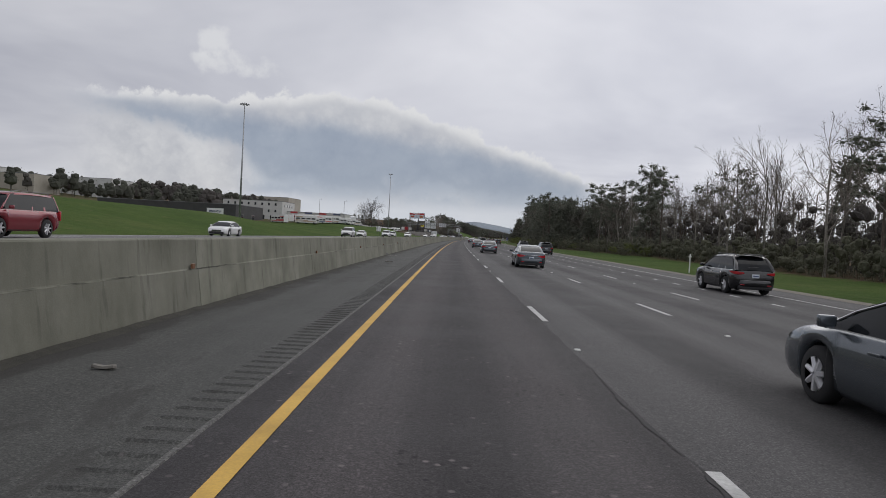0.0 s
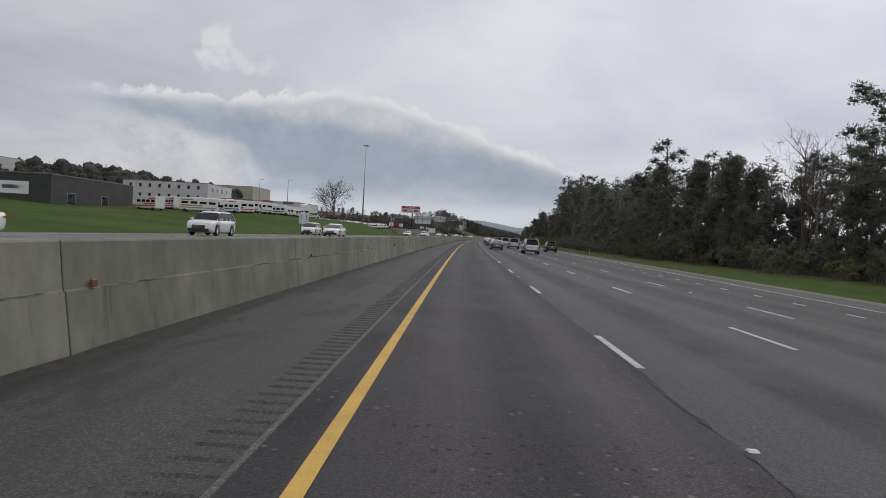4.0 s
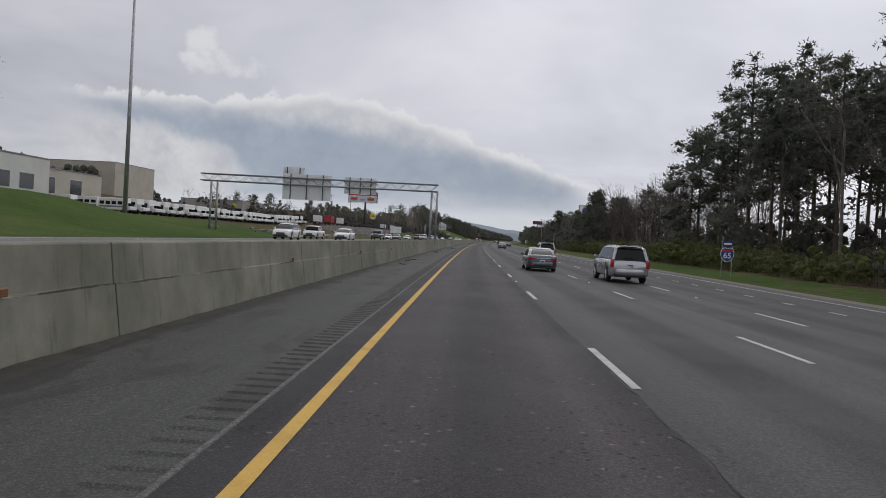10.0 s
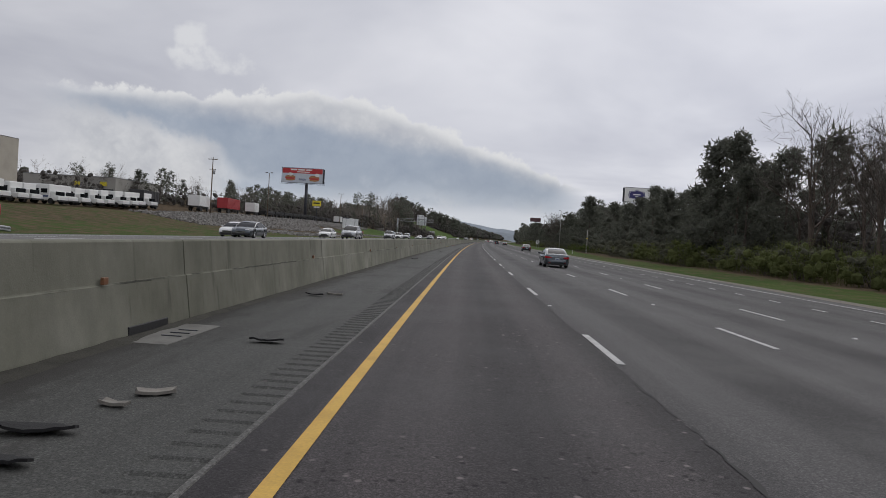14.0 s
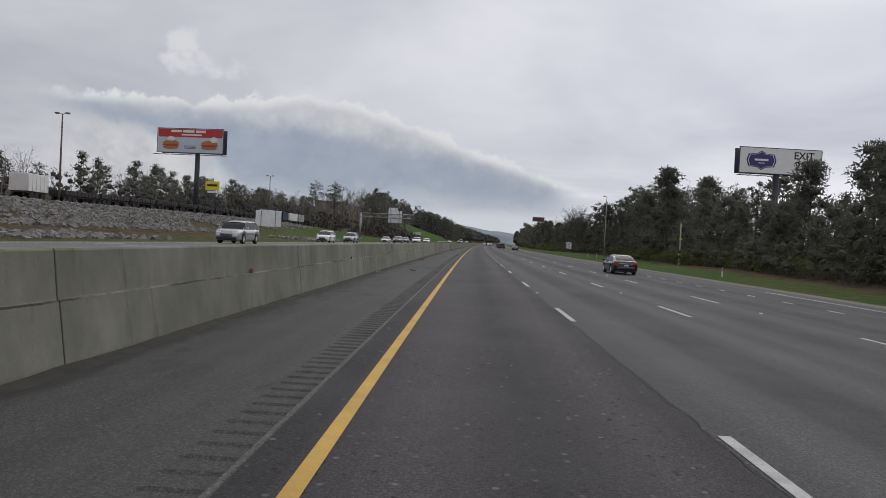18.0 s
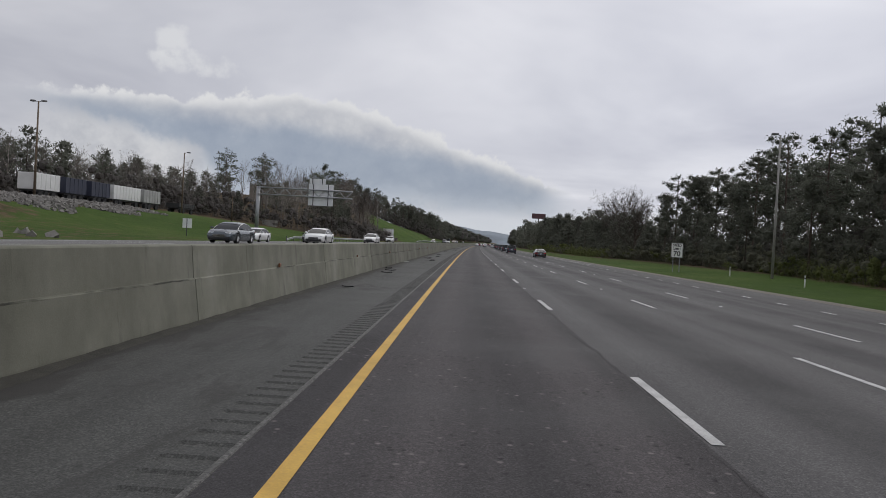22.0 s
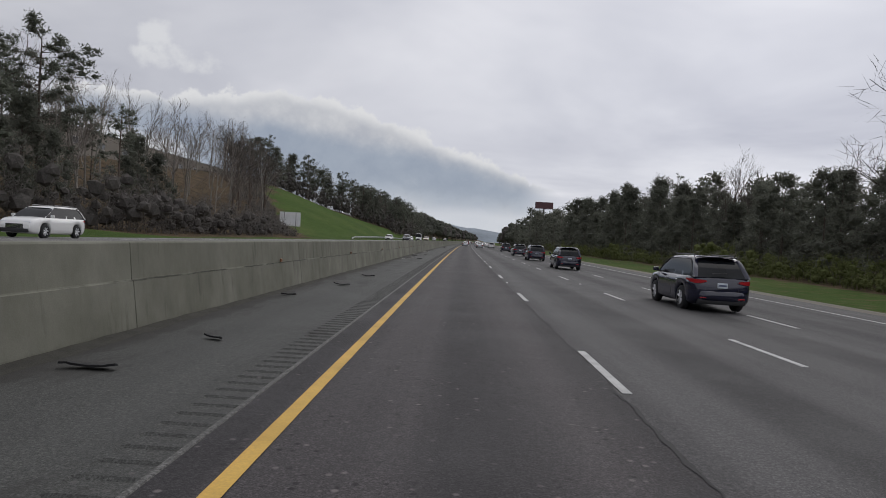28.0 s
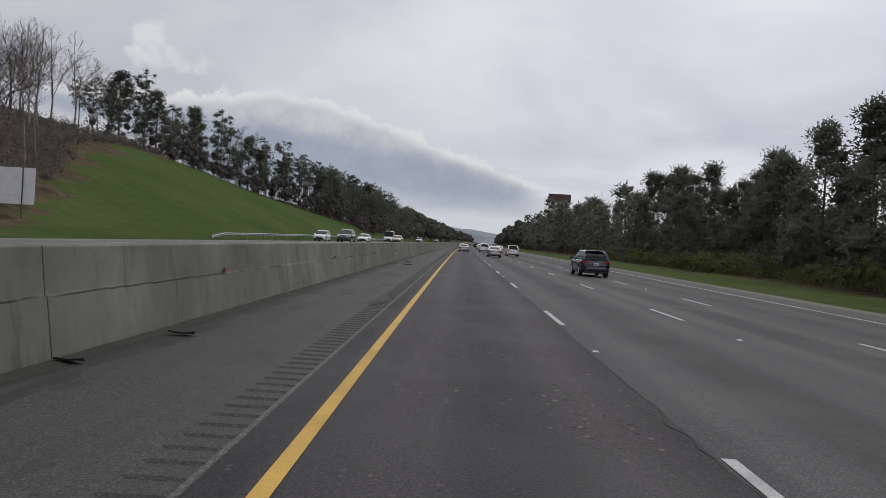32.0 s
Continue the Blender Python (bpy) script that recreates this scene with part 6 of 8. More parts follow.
# ---------------------------------------------------------------- guard rails
def guard_rail(s0, s1, u):
    root = thing("guard_rail", there(s0, u, land(s0, u)), "galvanised steel guard rail on short posts", "guard rail", "guard rails")
    inv = root.matrix_world.inverted()
    n = int((s1 - s0) / 3.8)
    prof = [(-0.04, 0.42), (0.04, 0.47), (0.04, 0.53), (-0.03, 0.58), (0.04, 0.63), (0.04, 0.69), (-0.04, 0.74)]
    for k in range(n):
        a, b = s0 + (s1 - s0) * k / n, s0 + (s1 - s0) * (k + 1) / n
        drop = [0.0, 0.0]
        if k == 0:
            drop[0] = 0.35
        if k == n - 1:
            drop[1] = 0.35
        bm = bmesh.new()
        rows = []
        for s, d in ((a, drop[0]), (b, drop[1])):
            rows.append([bm.verts.new(inv @ at(s, u + x, land(s, u) + z - d)) for x, z in prof])
        for i in range(len(prof) - 1):
            bm.faces.new((rows[0][i], rows[1][i], rows[1][i + 1], rows[0][i + 1]))
        part("rail", bm, galvanised, root)
        bm = bmesh.new()
        box(bm, (0.12, 0.12, 1.1), inv @ at(a + 0.3, u - 0.14, land(a, u) + 0.2))
        part("post", bm, steel_dull, root)


guard_rail(428, 470, -27.0)
guard_rail(716, 790, -27.0)
guard_rail(925, 1090, -27.0)


# ---------------------------------------------------------------- vehicles
def car_paint(name, base, rough=0.24, metal=0.25):
    return matter("paint_" + name, base, rough, metal=metal, vary=0.02, scale=1.5, fine=60, coat=0.6, spec=0.5)


PAINT = {
    "white": car_paint("white", (0.74, 0.74, 0.73), metal=0.0),
    "silver": car_paint("silver", (0.42, 0.43, 0.44), metal=0.5),
    "grey": car_paint("grey", (0.095, 0.11, 0.125), metal=0.6),
    "black": car_paint("black", (0.009, 0.0095, 0.011), rough=0.16, metal=0.0),
    "navy": car_paint("navy", (0.011, 0.012, 0.030), rough=0.16, metal=0.0),
    "red": car_paint("red", (0.20, 0.02, 0.03)),
    "gold": car_paint("gold", (0.38, 0.32, 0.23), metal=0.4),
    "blue": car_paint("blue", (0.03, 0.07, 0.16)),
}
tyre_rubber = matter("tyre_rubber", (0.022, 0.022, 0.023), 0.9, vary=0.2)
rim_alloy = matter("rim_alloy", (0.62, 0.62, 0.64), 0.4, metal=0.45, vary=0.1)
trim_black = matter("trim_black", (0.02, 0.02, 0.021), 0.6, vary=0.2)
chrome = matter("chrome", (0.6, 0.6, 0.6), 0.15, metal=1.0, vary=0.05)
tail_red = matter("tail_lens", (0.42, 0.012, 0.02), 0.2, vary=0.1, coat=0.5)
head_lens = matter("head_lens", (0.75, 0.77, 0.80), 0.1, vary=0.05, coat=0.8)
plate_white = matter("number_plate", (0.62, 0.66, 0.70), 0.5, vary=0.05)
plate_bar = matter("plate_bar", (0.08, 0.10, 0.18), 0.5, vary=0.05)


def car_glass():
    mat = bpy.data.materials.new("car_glass")
    mat.use_nodes = True
    node = wire(mat.node_tree)
    co = node("ShaderNodeTexCoord").outputs["Object"]
    n = node("ShaderNodeTexNoise", {"Vector": co, "Scale": 1.2, "Detail": 2.0}).outputs["Fac"]
    col = node("ShaderNodeValToRGB", {0: n}, ramp=[(0.3, (0.006, 0.007, 0.008)), (0.7, (0.014, 0.016, 0.018))])
    bsdf = node("ShaderNodeBsdfPrincipled", {"Base Color": col.outputs[0], "Roughness": 0.05, "Specular IOR Level": 0.2})
    node("ShaderNodeOutputMaterial", {0: bsdf.outputs[0]})
    return mat


glass_dark = car_glass()

# length, width, height, belt height, ground clearance, wheel radius, front axle, rear axle and the cabin: base rear, roof rear, roof front, base front;
# deck height at the tail and bonnet height at the nose; all along y from the tail (0) to the nose
SHAPES = {
    "sedan": dict(L=4.85, W=1.86, H=1.45, belt=0.93, clear=0.18, r=0.34, ax=(1.02, 3.80), cab=(0.46, 1.58, 2.78, 3.80), deck=0.99, bonnet=0.80, tail=0.96),
    "suv": dict(L=4.90, W=1.93, H=1.74, belt=1.10, clear=0.24, r=0.38, ax=(0.98, 3.82), cab=(0.08, 0.66, 2.85, 3.80), deck=1.10, bonnet=0.98, tail=1.06),
    "bigsuv": dict(L=5.15, W=2.02, H=1.90, belt=1.18, clear=0.30, r=0.41, ax=(1.00, 4.05), cab=(0.05, 0.30, 3.20, 3.90), deck=1.18, bonnet=1.08, tail=1.15),
    "pickup": dict(L=5.80, W=2.02, H=1.90, belt=1.22, clear=0.34, r=0.41, ax=(1.15, 4.75), cab=(2.05, 2.25, 3.75, 4.45), deck=1.22, bonnet=1.13, tail=1.22),
    "van": dict(L=5.90, W=2.02, H=2.60, belt=1.25, clear=0.25, r=0.36, ax=(1.10, 4.75), cab=(0.05, 0.15, 4.30, 5.15), deck=1.25, bonnet=1.08, tail=1.2),
}


def car_stations(d):
    """Side outline of the lower body: y, top height, half width."""
    L, W = d["L"], d["W"] / 2
    a, b, c, e = d["cab"]
    return [
        (0.00, d["tail"] * 0.80, W * (0.76 if d["H"] < 1.8 else 0.86)), (0.06, d["tail"] * 0.97, W * (0.865 if d["H"] < 1.8 else 0.92)), (0.20, d["deck"], W * 0.945), (max(0.36, a), d["deck"] + 0.005, W * 0.985), (max(0.5, a) + 0.4, d["belt"], W),
        (L * 0.35, d["belt"], W), (L * 0.5, d["belt"], W), (L * 0.62, d["belt"], W), (e - 0.15, d["belt"], W), (e + 0.05, d["belt"] - 0.02, W * 0.99),
        (e + (L - e) * 0.45, d["bonnet"] + (d["belt"] - d["bonnet"]) * 0.55, W * 0.97), (L - 0.32, d["bonnet"], W * 0.93), (L - 0.10, d["bonnet"] * 0.90, W * 0.87), (L, d["bonnet"] * 0.70, W * 0.80),
    ]


def car_model(kind, colour):
    """Meshes of one kind of car in one colour; the tail is at y = 0 and the nose at y = L, on z = 0."""
    d = SHAPES[kind]
    L, W, H = d["L"], d["W"] / 2, d["H"]
    a, b, c, e = d["cab"]
    out = []
    paint = PAINT[colour]

    def keep(name, bm, mat, under=None, label="", smooth=False):
        bmesh.ops.recalc_face_normals(bm, faces=bm.faces)
        me = mesh_of(bm, name, mat, True)
        me.set_sharp_from_angle(angle=radians(70 if smooth else 32))
        out.append((name, me, under, label))
        return len(out) - 1

    # lower body: rounded cross sections along a smooth side line, wheel arches cut into the sill
    def smooth_at(pts, k, y):
        xs = [q[0] for q in pts]
        i = max(0, min(len(xs) - 2, sum(1 for x in xs if x <= y) - 1))
        r = (y - xs[i]) / (xs[i + 1] - xs[i])
        p0, p1, p2, p3 = (pts[max(0, min(len(pts) - 1, i + j))][k] for j in (-1, 0, 1, 2))
        return 0.5 * (2 * p1 + (p2 - p0) * r + (2 * p0 - 5 * p1 + 4 * p2 - p3) * r * r + (3 * p1 - p0 - 3 * p2 + p3) * r ** 3)

    bm = bmesh.new()
    st = car_stations(d)
    ys = sorted({round(y, 3) for y in [0.0, 0.02, 0.06, 0.12, 0.2, 0.3, 0.42, L - 0.42, L - 0.3, L - 0.2, L - 0.12, L - 0.06, L - 0.02, L] + [L * k / 16 for k in range(1, 16)] + [ax + k * d["r"] * 1.16 for ax in d["ax"] for k in (-1.01, -0.97, -0.8, -0.55, -0.28, 0, 0.28, 0.55, 0.8, 0.97, 1.01)]})
    rings = []
    for y in ys:
        top, w = smooth_at(st, 1, y), smooth_at(st, 2, y)
        end = min(y, L - y)
        tuck = 0.16 * max(0.0, 1 - end / 0.45) ** 2
        low = d["clear"] + tuck
        for ax in d["ax"]:
            q = abs(y - ax) / (d["r"] * 1.16)
            if q <= 1:
                low = max(low, d["r"] + d["r"] * 1.16 * math.sqrt(max(0.0, 1 - q * q)) - 0.02)
        low = min(low, top - 0.12)
        k = top - low
        half = [(0.0, top + 0.03), (w * 0.45, top + 0.025), (w * 0.78, top + 0.01), (w * 0.905, top - 0.012), (w * 0.955, top - 0.045), (w * 0.985, low + k * 0.72), (w, low + k * 0.52), (w * 0.993, low + k * 0.30), (w * 0.965, low + k * 0.10), (w * 0.90, low)]
        rings.append([bm.verts.new((x, y, z)) for x, z in half] + [bm.verts.new((-x, y, z)) for x, z in half[:0:-1]])
    n = len(rings[0])
    for p, q in zip(rings, rings[1:]):
        for i in range(n):
            j = (i + 1) % n
            bm.faces.new((p[i], p[j], q[j], q[i]))
    bm.faces.new(rings[0])
    bm.faces.new(rings[-1])
    keep("body", bm, paint, smooth=True)
    # cabin: a curved shell of glass under a painted roof, with painted pillars
    lean = 0.80 if kind != "van" else 0.90
    wb, wr = W * 0.90, W * lean * 0.92
    zr, zb = H - 0.07, d["belt"] - 0.02
    shell = [(a, zb), ((a * 2 + b) / 3, zb + (zr - zb) * 0.40), ((a + 2 * b) / 3, zb + (zr - zb) * 0.76), (b, zr - 0.03), (b + 0.25, zr), ((b + c) / 2, zr + 0.015), (c - 0.25, zr - 0.01), (c, zr - 0.05), ((2 * c + e) / 3, zb + (zr - zb) * 0.68), ((c + 2 * e) / 3, zb + (zr - zb) * 0.34), (e, zb)]
    bm = bmesh.new()
    rows = []
    for y, z in shell:
        f = (z - zb) / (zr - zb)
        rows.append([bm.verts.new((sx * (wb + (wr - wb) * f * g) * fx, y, zb + (z - zb) * g)) for sx, g, fx in ((-1, 0, 1), (-1, 0.5, 1.012), (-1, 1, 1), (-1, 1.0, 0.5), (1, 1.0, 0.5), (1, 1, 1), (1, 0.5, 1.012), (1, 0, 1))])
    for p, q in zip(rows, rows[1:]):
        for i in range(7):
            bm.faces.new((p[i], q[i], q[i + 1], p[i + 1]))
    keep("glazing", bm, glass_dark, label="dark tinted car glazing")
    bm = bmesh.new()
    rows = []
    for y, dz, f in ((b - 0.10, -0.075, 0.93), (b - 0.02, -0.02, 0.97), (b + 0.16, 0.022, 0.995), (b + (c - b) * 0.35, 0.05, 1.02), (b + (c - b) * 0.65, 0.05, 1.02), (c - 0.20, 0.015, 0.99), (c + 0.02, -0.035, 0.955), (c + 0.08, -0.075, 0.93)):
        rows.append([bm.verts.new((x * wr * f, y, zr + dz + q)) for x, q in ((-1.035, -0.085), (-1.01, -0.03), (-0.94, 0.0), (-0.6, 0.02), (0, 0.028), (0.6, 0.02), (0.94, 0.0), (1.01, -0.03), (1.035, -0.085))])
    for p, q in zip(rows, rows[1:]):
        for i in range(8):
            bm.faces.new((p[i], p[i + 1], q[i + 1], q[i]))
    keep("roof", bm, paint, smooth=True)
    for side in (-1, 1):
        marks = [((a + 0.02, zb), (b - 0.02, zr), 0.10), ((e - 0.02, zb), (c + 0.02, zr), 0.07), (((a + e) / 2, zb), ((b + c) / 2, zr), 0.08)]
        if kind != "pickup":
            marks.append((((a * 2.6 + e) / 3.6, zb), ((b * 2.6 + c) / 3.6, zr), 0.12))
        for (y0, z0), (y1, z1), wide in marks:
            bm = bmesh.new()
            p = [Vector((side * (wb + 0.006), y0, z0)), Vector((side * (wr + 0.016), y1, z1 - 0.06))]
            vs = [bm.verts.new(q + Vector((o, k, 0))) for q in p for o in (0.0, -side * 0.04) for k in (-wide / 2, wide / 2)]
            for f in ((0, 1, 5, 4), (2, 3, 7, 6), (0, 2, 6, 4), (1, 3, 7, 5), (4, 5, 7, 6), (0, 1, 3, 2)):
                bm.faces.new([vs[i] for i in f])
            keep("pillar", bm, paint)
    if kind != "pickup":  # painted frame on both sides of the rear window
        for side in (-1, 1):
            bm = bmesh.new()
            rows = []
            for y, z in shell[:4]:
                x = wb + (wr - wb) * (z - zb) / (zr - zb)
                rows.append([bm.verts.new((side * (x + o), y + q, z + h)) for o, q, h in ((0.012, 0.05, 0.0), (0.010, -0.014, 0.006), (-0.13, -0.018, 0.010), (-0.14, 0.0, 0.0))])
            for p, q in zip(rows, rows[1:]):
                for i in range(3):
                    bm.faces.new((p[i], p[i + 1], q[i + 1], q[i]))
            keep("rear_pillar", bm, paint, smooth=True)
    if kind == "van":  # blind sides
        for side in (-1, 1):
            bm = bmesh.new()
            vs = [bm.verts.new(v) for v in ((side * (wb + 0.01), a + 0.05, zb), (side * (wb + 0.01), 3.3, zb), (side * (wr + 0.03), 3.3, zr), (side * (wr + 0.03), b + 0.05, zr))]
            bm.faces.new(vs)
            keep("side_panel", bm, paint)
    # wheels
    for ax in d["ax"]:
        for side in (-1, 1):
            r = d["r"]
            bm = bmesh.new()
            prof = [(r * 0.62, 0.0), (r * 0.9, 0.0), (r, 0.04), (r, 0.19), (r * 0.9, 0.23), (r * 0.62, 0.23)]
            k = 20
            rings = []
            for i in range(k):
                t = 2 * math.pi * i / k
                rings.append([bm.verts.new((side * (W - 0.01 - o), ax + q * math.cos(t), r + q * math.sin(t))) for q, o in prof])
            for i in range(k):
                p, q = rings[i], rings[(i + 1) % k]
                for j in range(len(prof) - 1):
                    bm.faces.new((p[j], p[j + 1], q[j + 1], q[j]))
            w = keep("wheel", bm, tyre_rubber, smooth=True)
            bm = bmesh.new()
            tube(bm, (side * (W - 0.10), ax, r), (side * (W - 0.13), ax, r), r * 0.63, sides=20)
            for i in range(7):
                t = 2 * math.pi * i / 7 + 0.3
                v = Vector((0, math.cos(t), math.sin(t)))
                tube(bm, Vector((side * (W - 0.04), ax, r)) + v * 0.03, Vector((side * (W - 0.03), ax, r)) + v * r * 0.60, 0.045, 0.035, 5)
            tube(bm, (side * (W - 0.10), ax, r), (side * (W - 0.02), ax, r), 0.06, sides=8)
            keep("rim", bm, rim_alloy, w)
    # lights, plates, bumpers, mirrors, handles
    tall = kind in ("bigsuv", "pickup", "van")
    for side in (-1, 1):
        bm = bmesh.new()
        if kind in ("sedan", "suv"):  # a lens that wraps round the corner of the body
            zm, hi = (0.79, 0.15) if kind == "sedan" else (0.90, 0.12)
            path = [(W * (0.44 if kind == "sedan" else 0.50), -0.016, 0.25), (W * 0.60, -0.018, 0.7), (W * 0.73, -0.016, 0.95)]
            path += [(smooth_at(st, 2, y) * 0.99 + 0.016, y - 0.012, f) for y, f in ((0.02, 1.0), (0.06, 1.0), (0.11, 0.95), (0.18, 0.85), (0.28, 0.66), (0.38, 0.45), (0.48, 0.12))]
            rows = [[bm.verts.new((side * x, y, d["tail"] * zm + hi * 0.5 * f * q + 0.02 * (1 - f) + y * 0.10)) for q in (-1, -0.2, 1)] for x, y, f in path]
            for p, q in zip(rows, rows[1:]):
                for i in range(2):
                    bm.faces.new((p[i], p[i + 1], q[i + 1], q[i]))
        elif tall:
            box(bm, (0.17, 0.10, 0.42), (side * (W - 0.12), 0.03, d["tail"] * 0.86), 0.02)
        keep("tail_lamp", bm, tail_red, label="red tail lamp")
        bm = bmesh.new()
        box(bm, (0.40, 0.24, 0.15), (side * (W - 0.38), L - 0.19, d["bonnet"] * 0.82), 0.04)
        keep("headlamp", bm, head_lens, label="clear headlamp")
        bm = bmesh.new()
        box(bm, (0.20, 0.10, 0.14), (side * (W + 0.08), e - 0.35, d["belt"] + 0.08), 0.03)
        keep("mirror", bm, paint)
        for y in ((a + e) / 2 - 0.55, (a + e) / 2 + 0.55):
            bm = bmesh.new()
            box(bm, (0.03, 0.20, 0.035), (side * (W + 0.005), y, d["belt"] - 0.17), 0.008)
            keep("door_handle", bm, paint if kind == "sedan" else chrome)
        for y in (((a + e) / 2, a + 0.85, e - 0.25) if kind != "van" else (3.4, 4.6)):
            bm = bmesh.new()
            k = d["belt"] - d["clear"]
            rows = [[bm.verts.new((side * (W * x + 0.003), y + o, d["clear"] + k * f)) for o in (-0.006, 0.006)] for f, x in ((0.12, 0.967), (0.30, 0.993), (0.52, 1.0), (0.72, 0.985), (0.90, 0.965))]
            for p, q in zip(rows, rows[1:]):
                bm.faces.new((p[0], p[1], q[1], q[0]))
            keep("door_gap", bm, trim_black)
    bm = bmesh.new()
    rows = []
    for k in range(-6, 7):
        f = k / 6
        y = -0.07 + 0.62 * max(0.0, abs(f) - 0.55) ** 2 / 0.2025 * 0.55
        rows.append([bm.verts.new((f * W * 0.968, y + dy, d["clear"] + z)) for z, dy in ((0.11, 0.09), (0.15, 0.02), (0.26, 0.0), (0.38, 0.015), (0.43, 0.05), (0.45, 0.14))])
    for p, q in zip(rows, rows[1:]):
        for k in range(5):
            bm.faces.new((p[k], p[k + 1], q[k + 1], q[k]))
    keep("rear_bumper", bm, paint if kind != "pickup" else chrome, smooth=True)
    bm = bmesh.new()
    box(bm, (W * 1.50, 0.16, 0.16), (0, 0.045, d["clear"] + 0.10), 0.03)
    keep("rear_skirt", bm, trim_black)
    if kind in ("sedan", "suv"):
        for side in (-1, 1):  # reflectors low in the bumper
            bm = bmesh.new()
            box(bm, (0.20, 0.012, 0.035), (side * W * 0.60, -0.055, d["clear"] + 0.22), 0.004)
            keep("bumper_reflector", bm, tail_red, label="small red reflector")
        bm = bmesh.new()
        for x, z, w, h in ((0, 0.0, W * 1.02, 0.007), (-W * 0.51, 0.11, 0.007, 0.22), (W * 0.51, 0.11, 0.007, 0.22)):
            box(bm, (w, 0.006, h), (x, -0.006, d["tail"] * 0.53 + z))
        keep("boot_seam", bm, trim_black)
    bm = bmesh.new()
    box(bm, (W * 1.50, 0.12, 0.20), (0, L - 0.02, d["clear"] + 0.16), 0.04)
    keep("front_bumper", bm, trim_black)
    bm = bmesh.new()
    box(bm, (W * 0.95, 0.06, d["bonnet"] * 0.26), (0, L - 0.02, d["bonnet"] * 0.62), 0.03)
    g = keep("grille", bm, trim_black)
    bm = bmesh.new()
    for k in (-1, 0, 1):
        box(bm, (W * 0.88, 0.02, 0.018), (0, L + 0.014, d["bonnet"] * 0.62 + k * 0.06))
    keep("grille_bar", bm, chrome, g)
    zp = d["tail"] * (0.80 if kind in ("suv", "bigsuv") else 0.66)
    bm = bmesh.new()
    box(bm, (0.31, 0.02, 0.16), (0, -0.02, zp), 0.005)
    pl = keep("number_plate", bm, plate_white)
    bm = bmesh.new()
    box(bm, (0.24, 0.01, 0.05), (0, -0.032, zp))
    keep("plate_bar", bm, plate_bar, pl)
    if kind in ("sedan", "suv"):
        for side in (-1, 1):  # bright line over the side windows
            bm = bmesh.new()
            arc = [(a + 0.10, zb + 0.03), ((a + 2 * b) / 3 + 0.12, zb + (zr - zb) * 0.74), (b + 0.10, zr - 0.05), ((b + c) / 2, zr - 0.02), (c - 0.05, zr - 0.06), ((c + e) / 2, zb + (zr - zb) * 0.5), (e - 0.08, zb + 0.03)]
            for (y0, z0), (y1, z1) in zip(arc, arc[1:]):
                f0, f1 = (z0 - zb) / (zr - zb), (z1 - zb) / (zr - zb)
                tube(bm, (side * (wb + (wr - wb) * f0 + 0.012), y0, z0), (side * (wb + (wr - wb) * f1 + 0.012), y1, z1), 0.013, sides=5)
            keep("window_trim", bm, chrome if kind == "sedan" else trim_black)
    if kind == "sedan":
        for side in (-1, 1):
            bm = bmesh.new()
            tube(bm, (side * 0.55, -0.03, d["clear"] + 0.07), (side * 0.55, 0.12, d["clear"] + 0.07), 0.04, sides=8)
            keep("exhaust_pipe", bm, chrome)
        bm = bmesh.new()
        box(bm, (W * 1.1, 0.03, 0.03), (0, -0.015, d["tail"] * 0.84), 0.008)
        keep("boot_trim", bm, chrome)
    if kind in ("suv", "bigsuv"):
        for side in (-1, 1):
            bm = bmesh.new()
            tube(bm, (side * wr * 0.85, b + 0.15, H + 0.03), (side * wr * 0.85, c - 0.2, H + 0.03), 0.022, sides=6)
            for y in (b + 0.2, (b + c) / 2, c - 0.25):
                tube(bm, (side * wr * 0.85, y, H - 0.05), (side * wr * 0.85, y, H + 0.03), 0.018, sides=5)
            keep("roof_rail", bm, steel_dull)
        bm = bmesh.new()
        box(bm, (wr * 1.7, 0.24, 0.04), (0, b - 0.06, H - 0.03), 0.015)
        keep("spoiler", bm, paint)
        bm = bmesh.new()
        tube(bm, (-0.3, a - 0.02, d["belt"] + 0.10), (0.15, a - 0.0, d["belt"] + 0.13), 0.015, sides=5)
        keep("wiper", bm, trim_black)
    if kind == "pickup":
        bm = bmesh.new()
        box(bm, (W * 1.66, 1.75, 0.04), (0, 1.05, d["deck"] + 0.03), 0.01)
        keep("bed_cover", bm, trim_black)
        bm = bmesh.new()
        box(bm, (W * 1.5, 0.02, 0.5), (0, -0.01, d["tail"] * 0.72), 0.01)
        keep("tailgate", bm, paint)
    return out


MODELS = {}
KINDNAME = {"sedan": ("sedan_car", "saloon car", "car"), "suv": ("suv_car", "sport utility car", "car"), "bigsuv": ("suv_car", "large sport utility car", "car"), "pickup": ("pickup_truck", "crew cab pickup truck", "pickup"), "van": ("cargo_van", "cargo van", "van")}


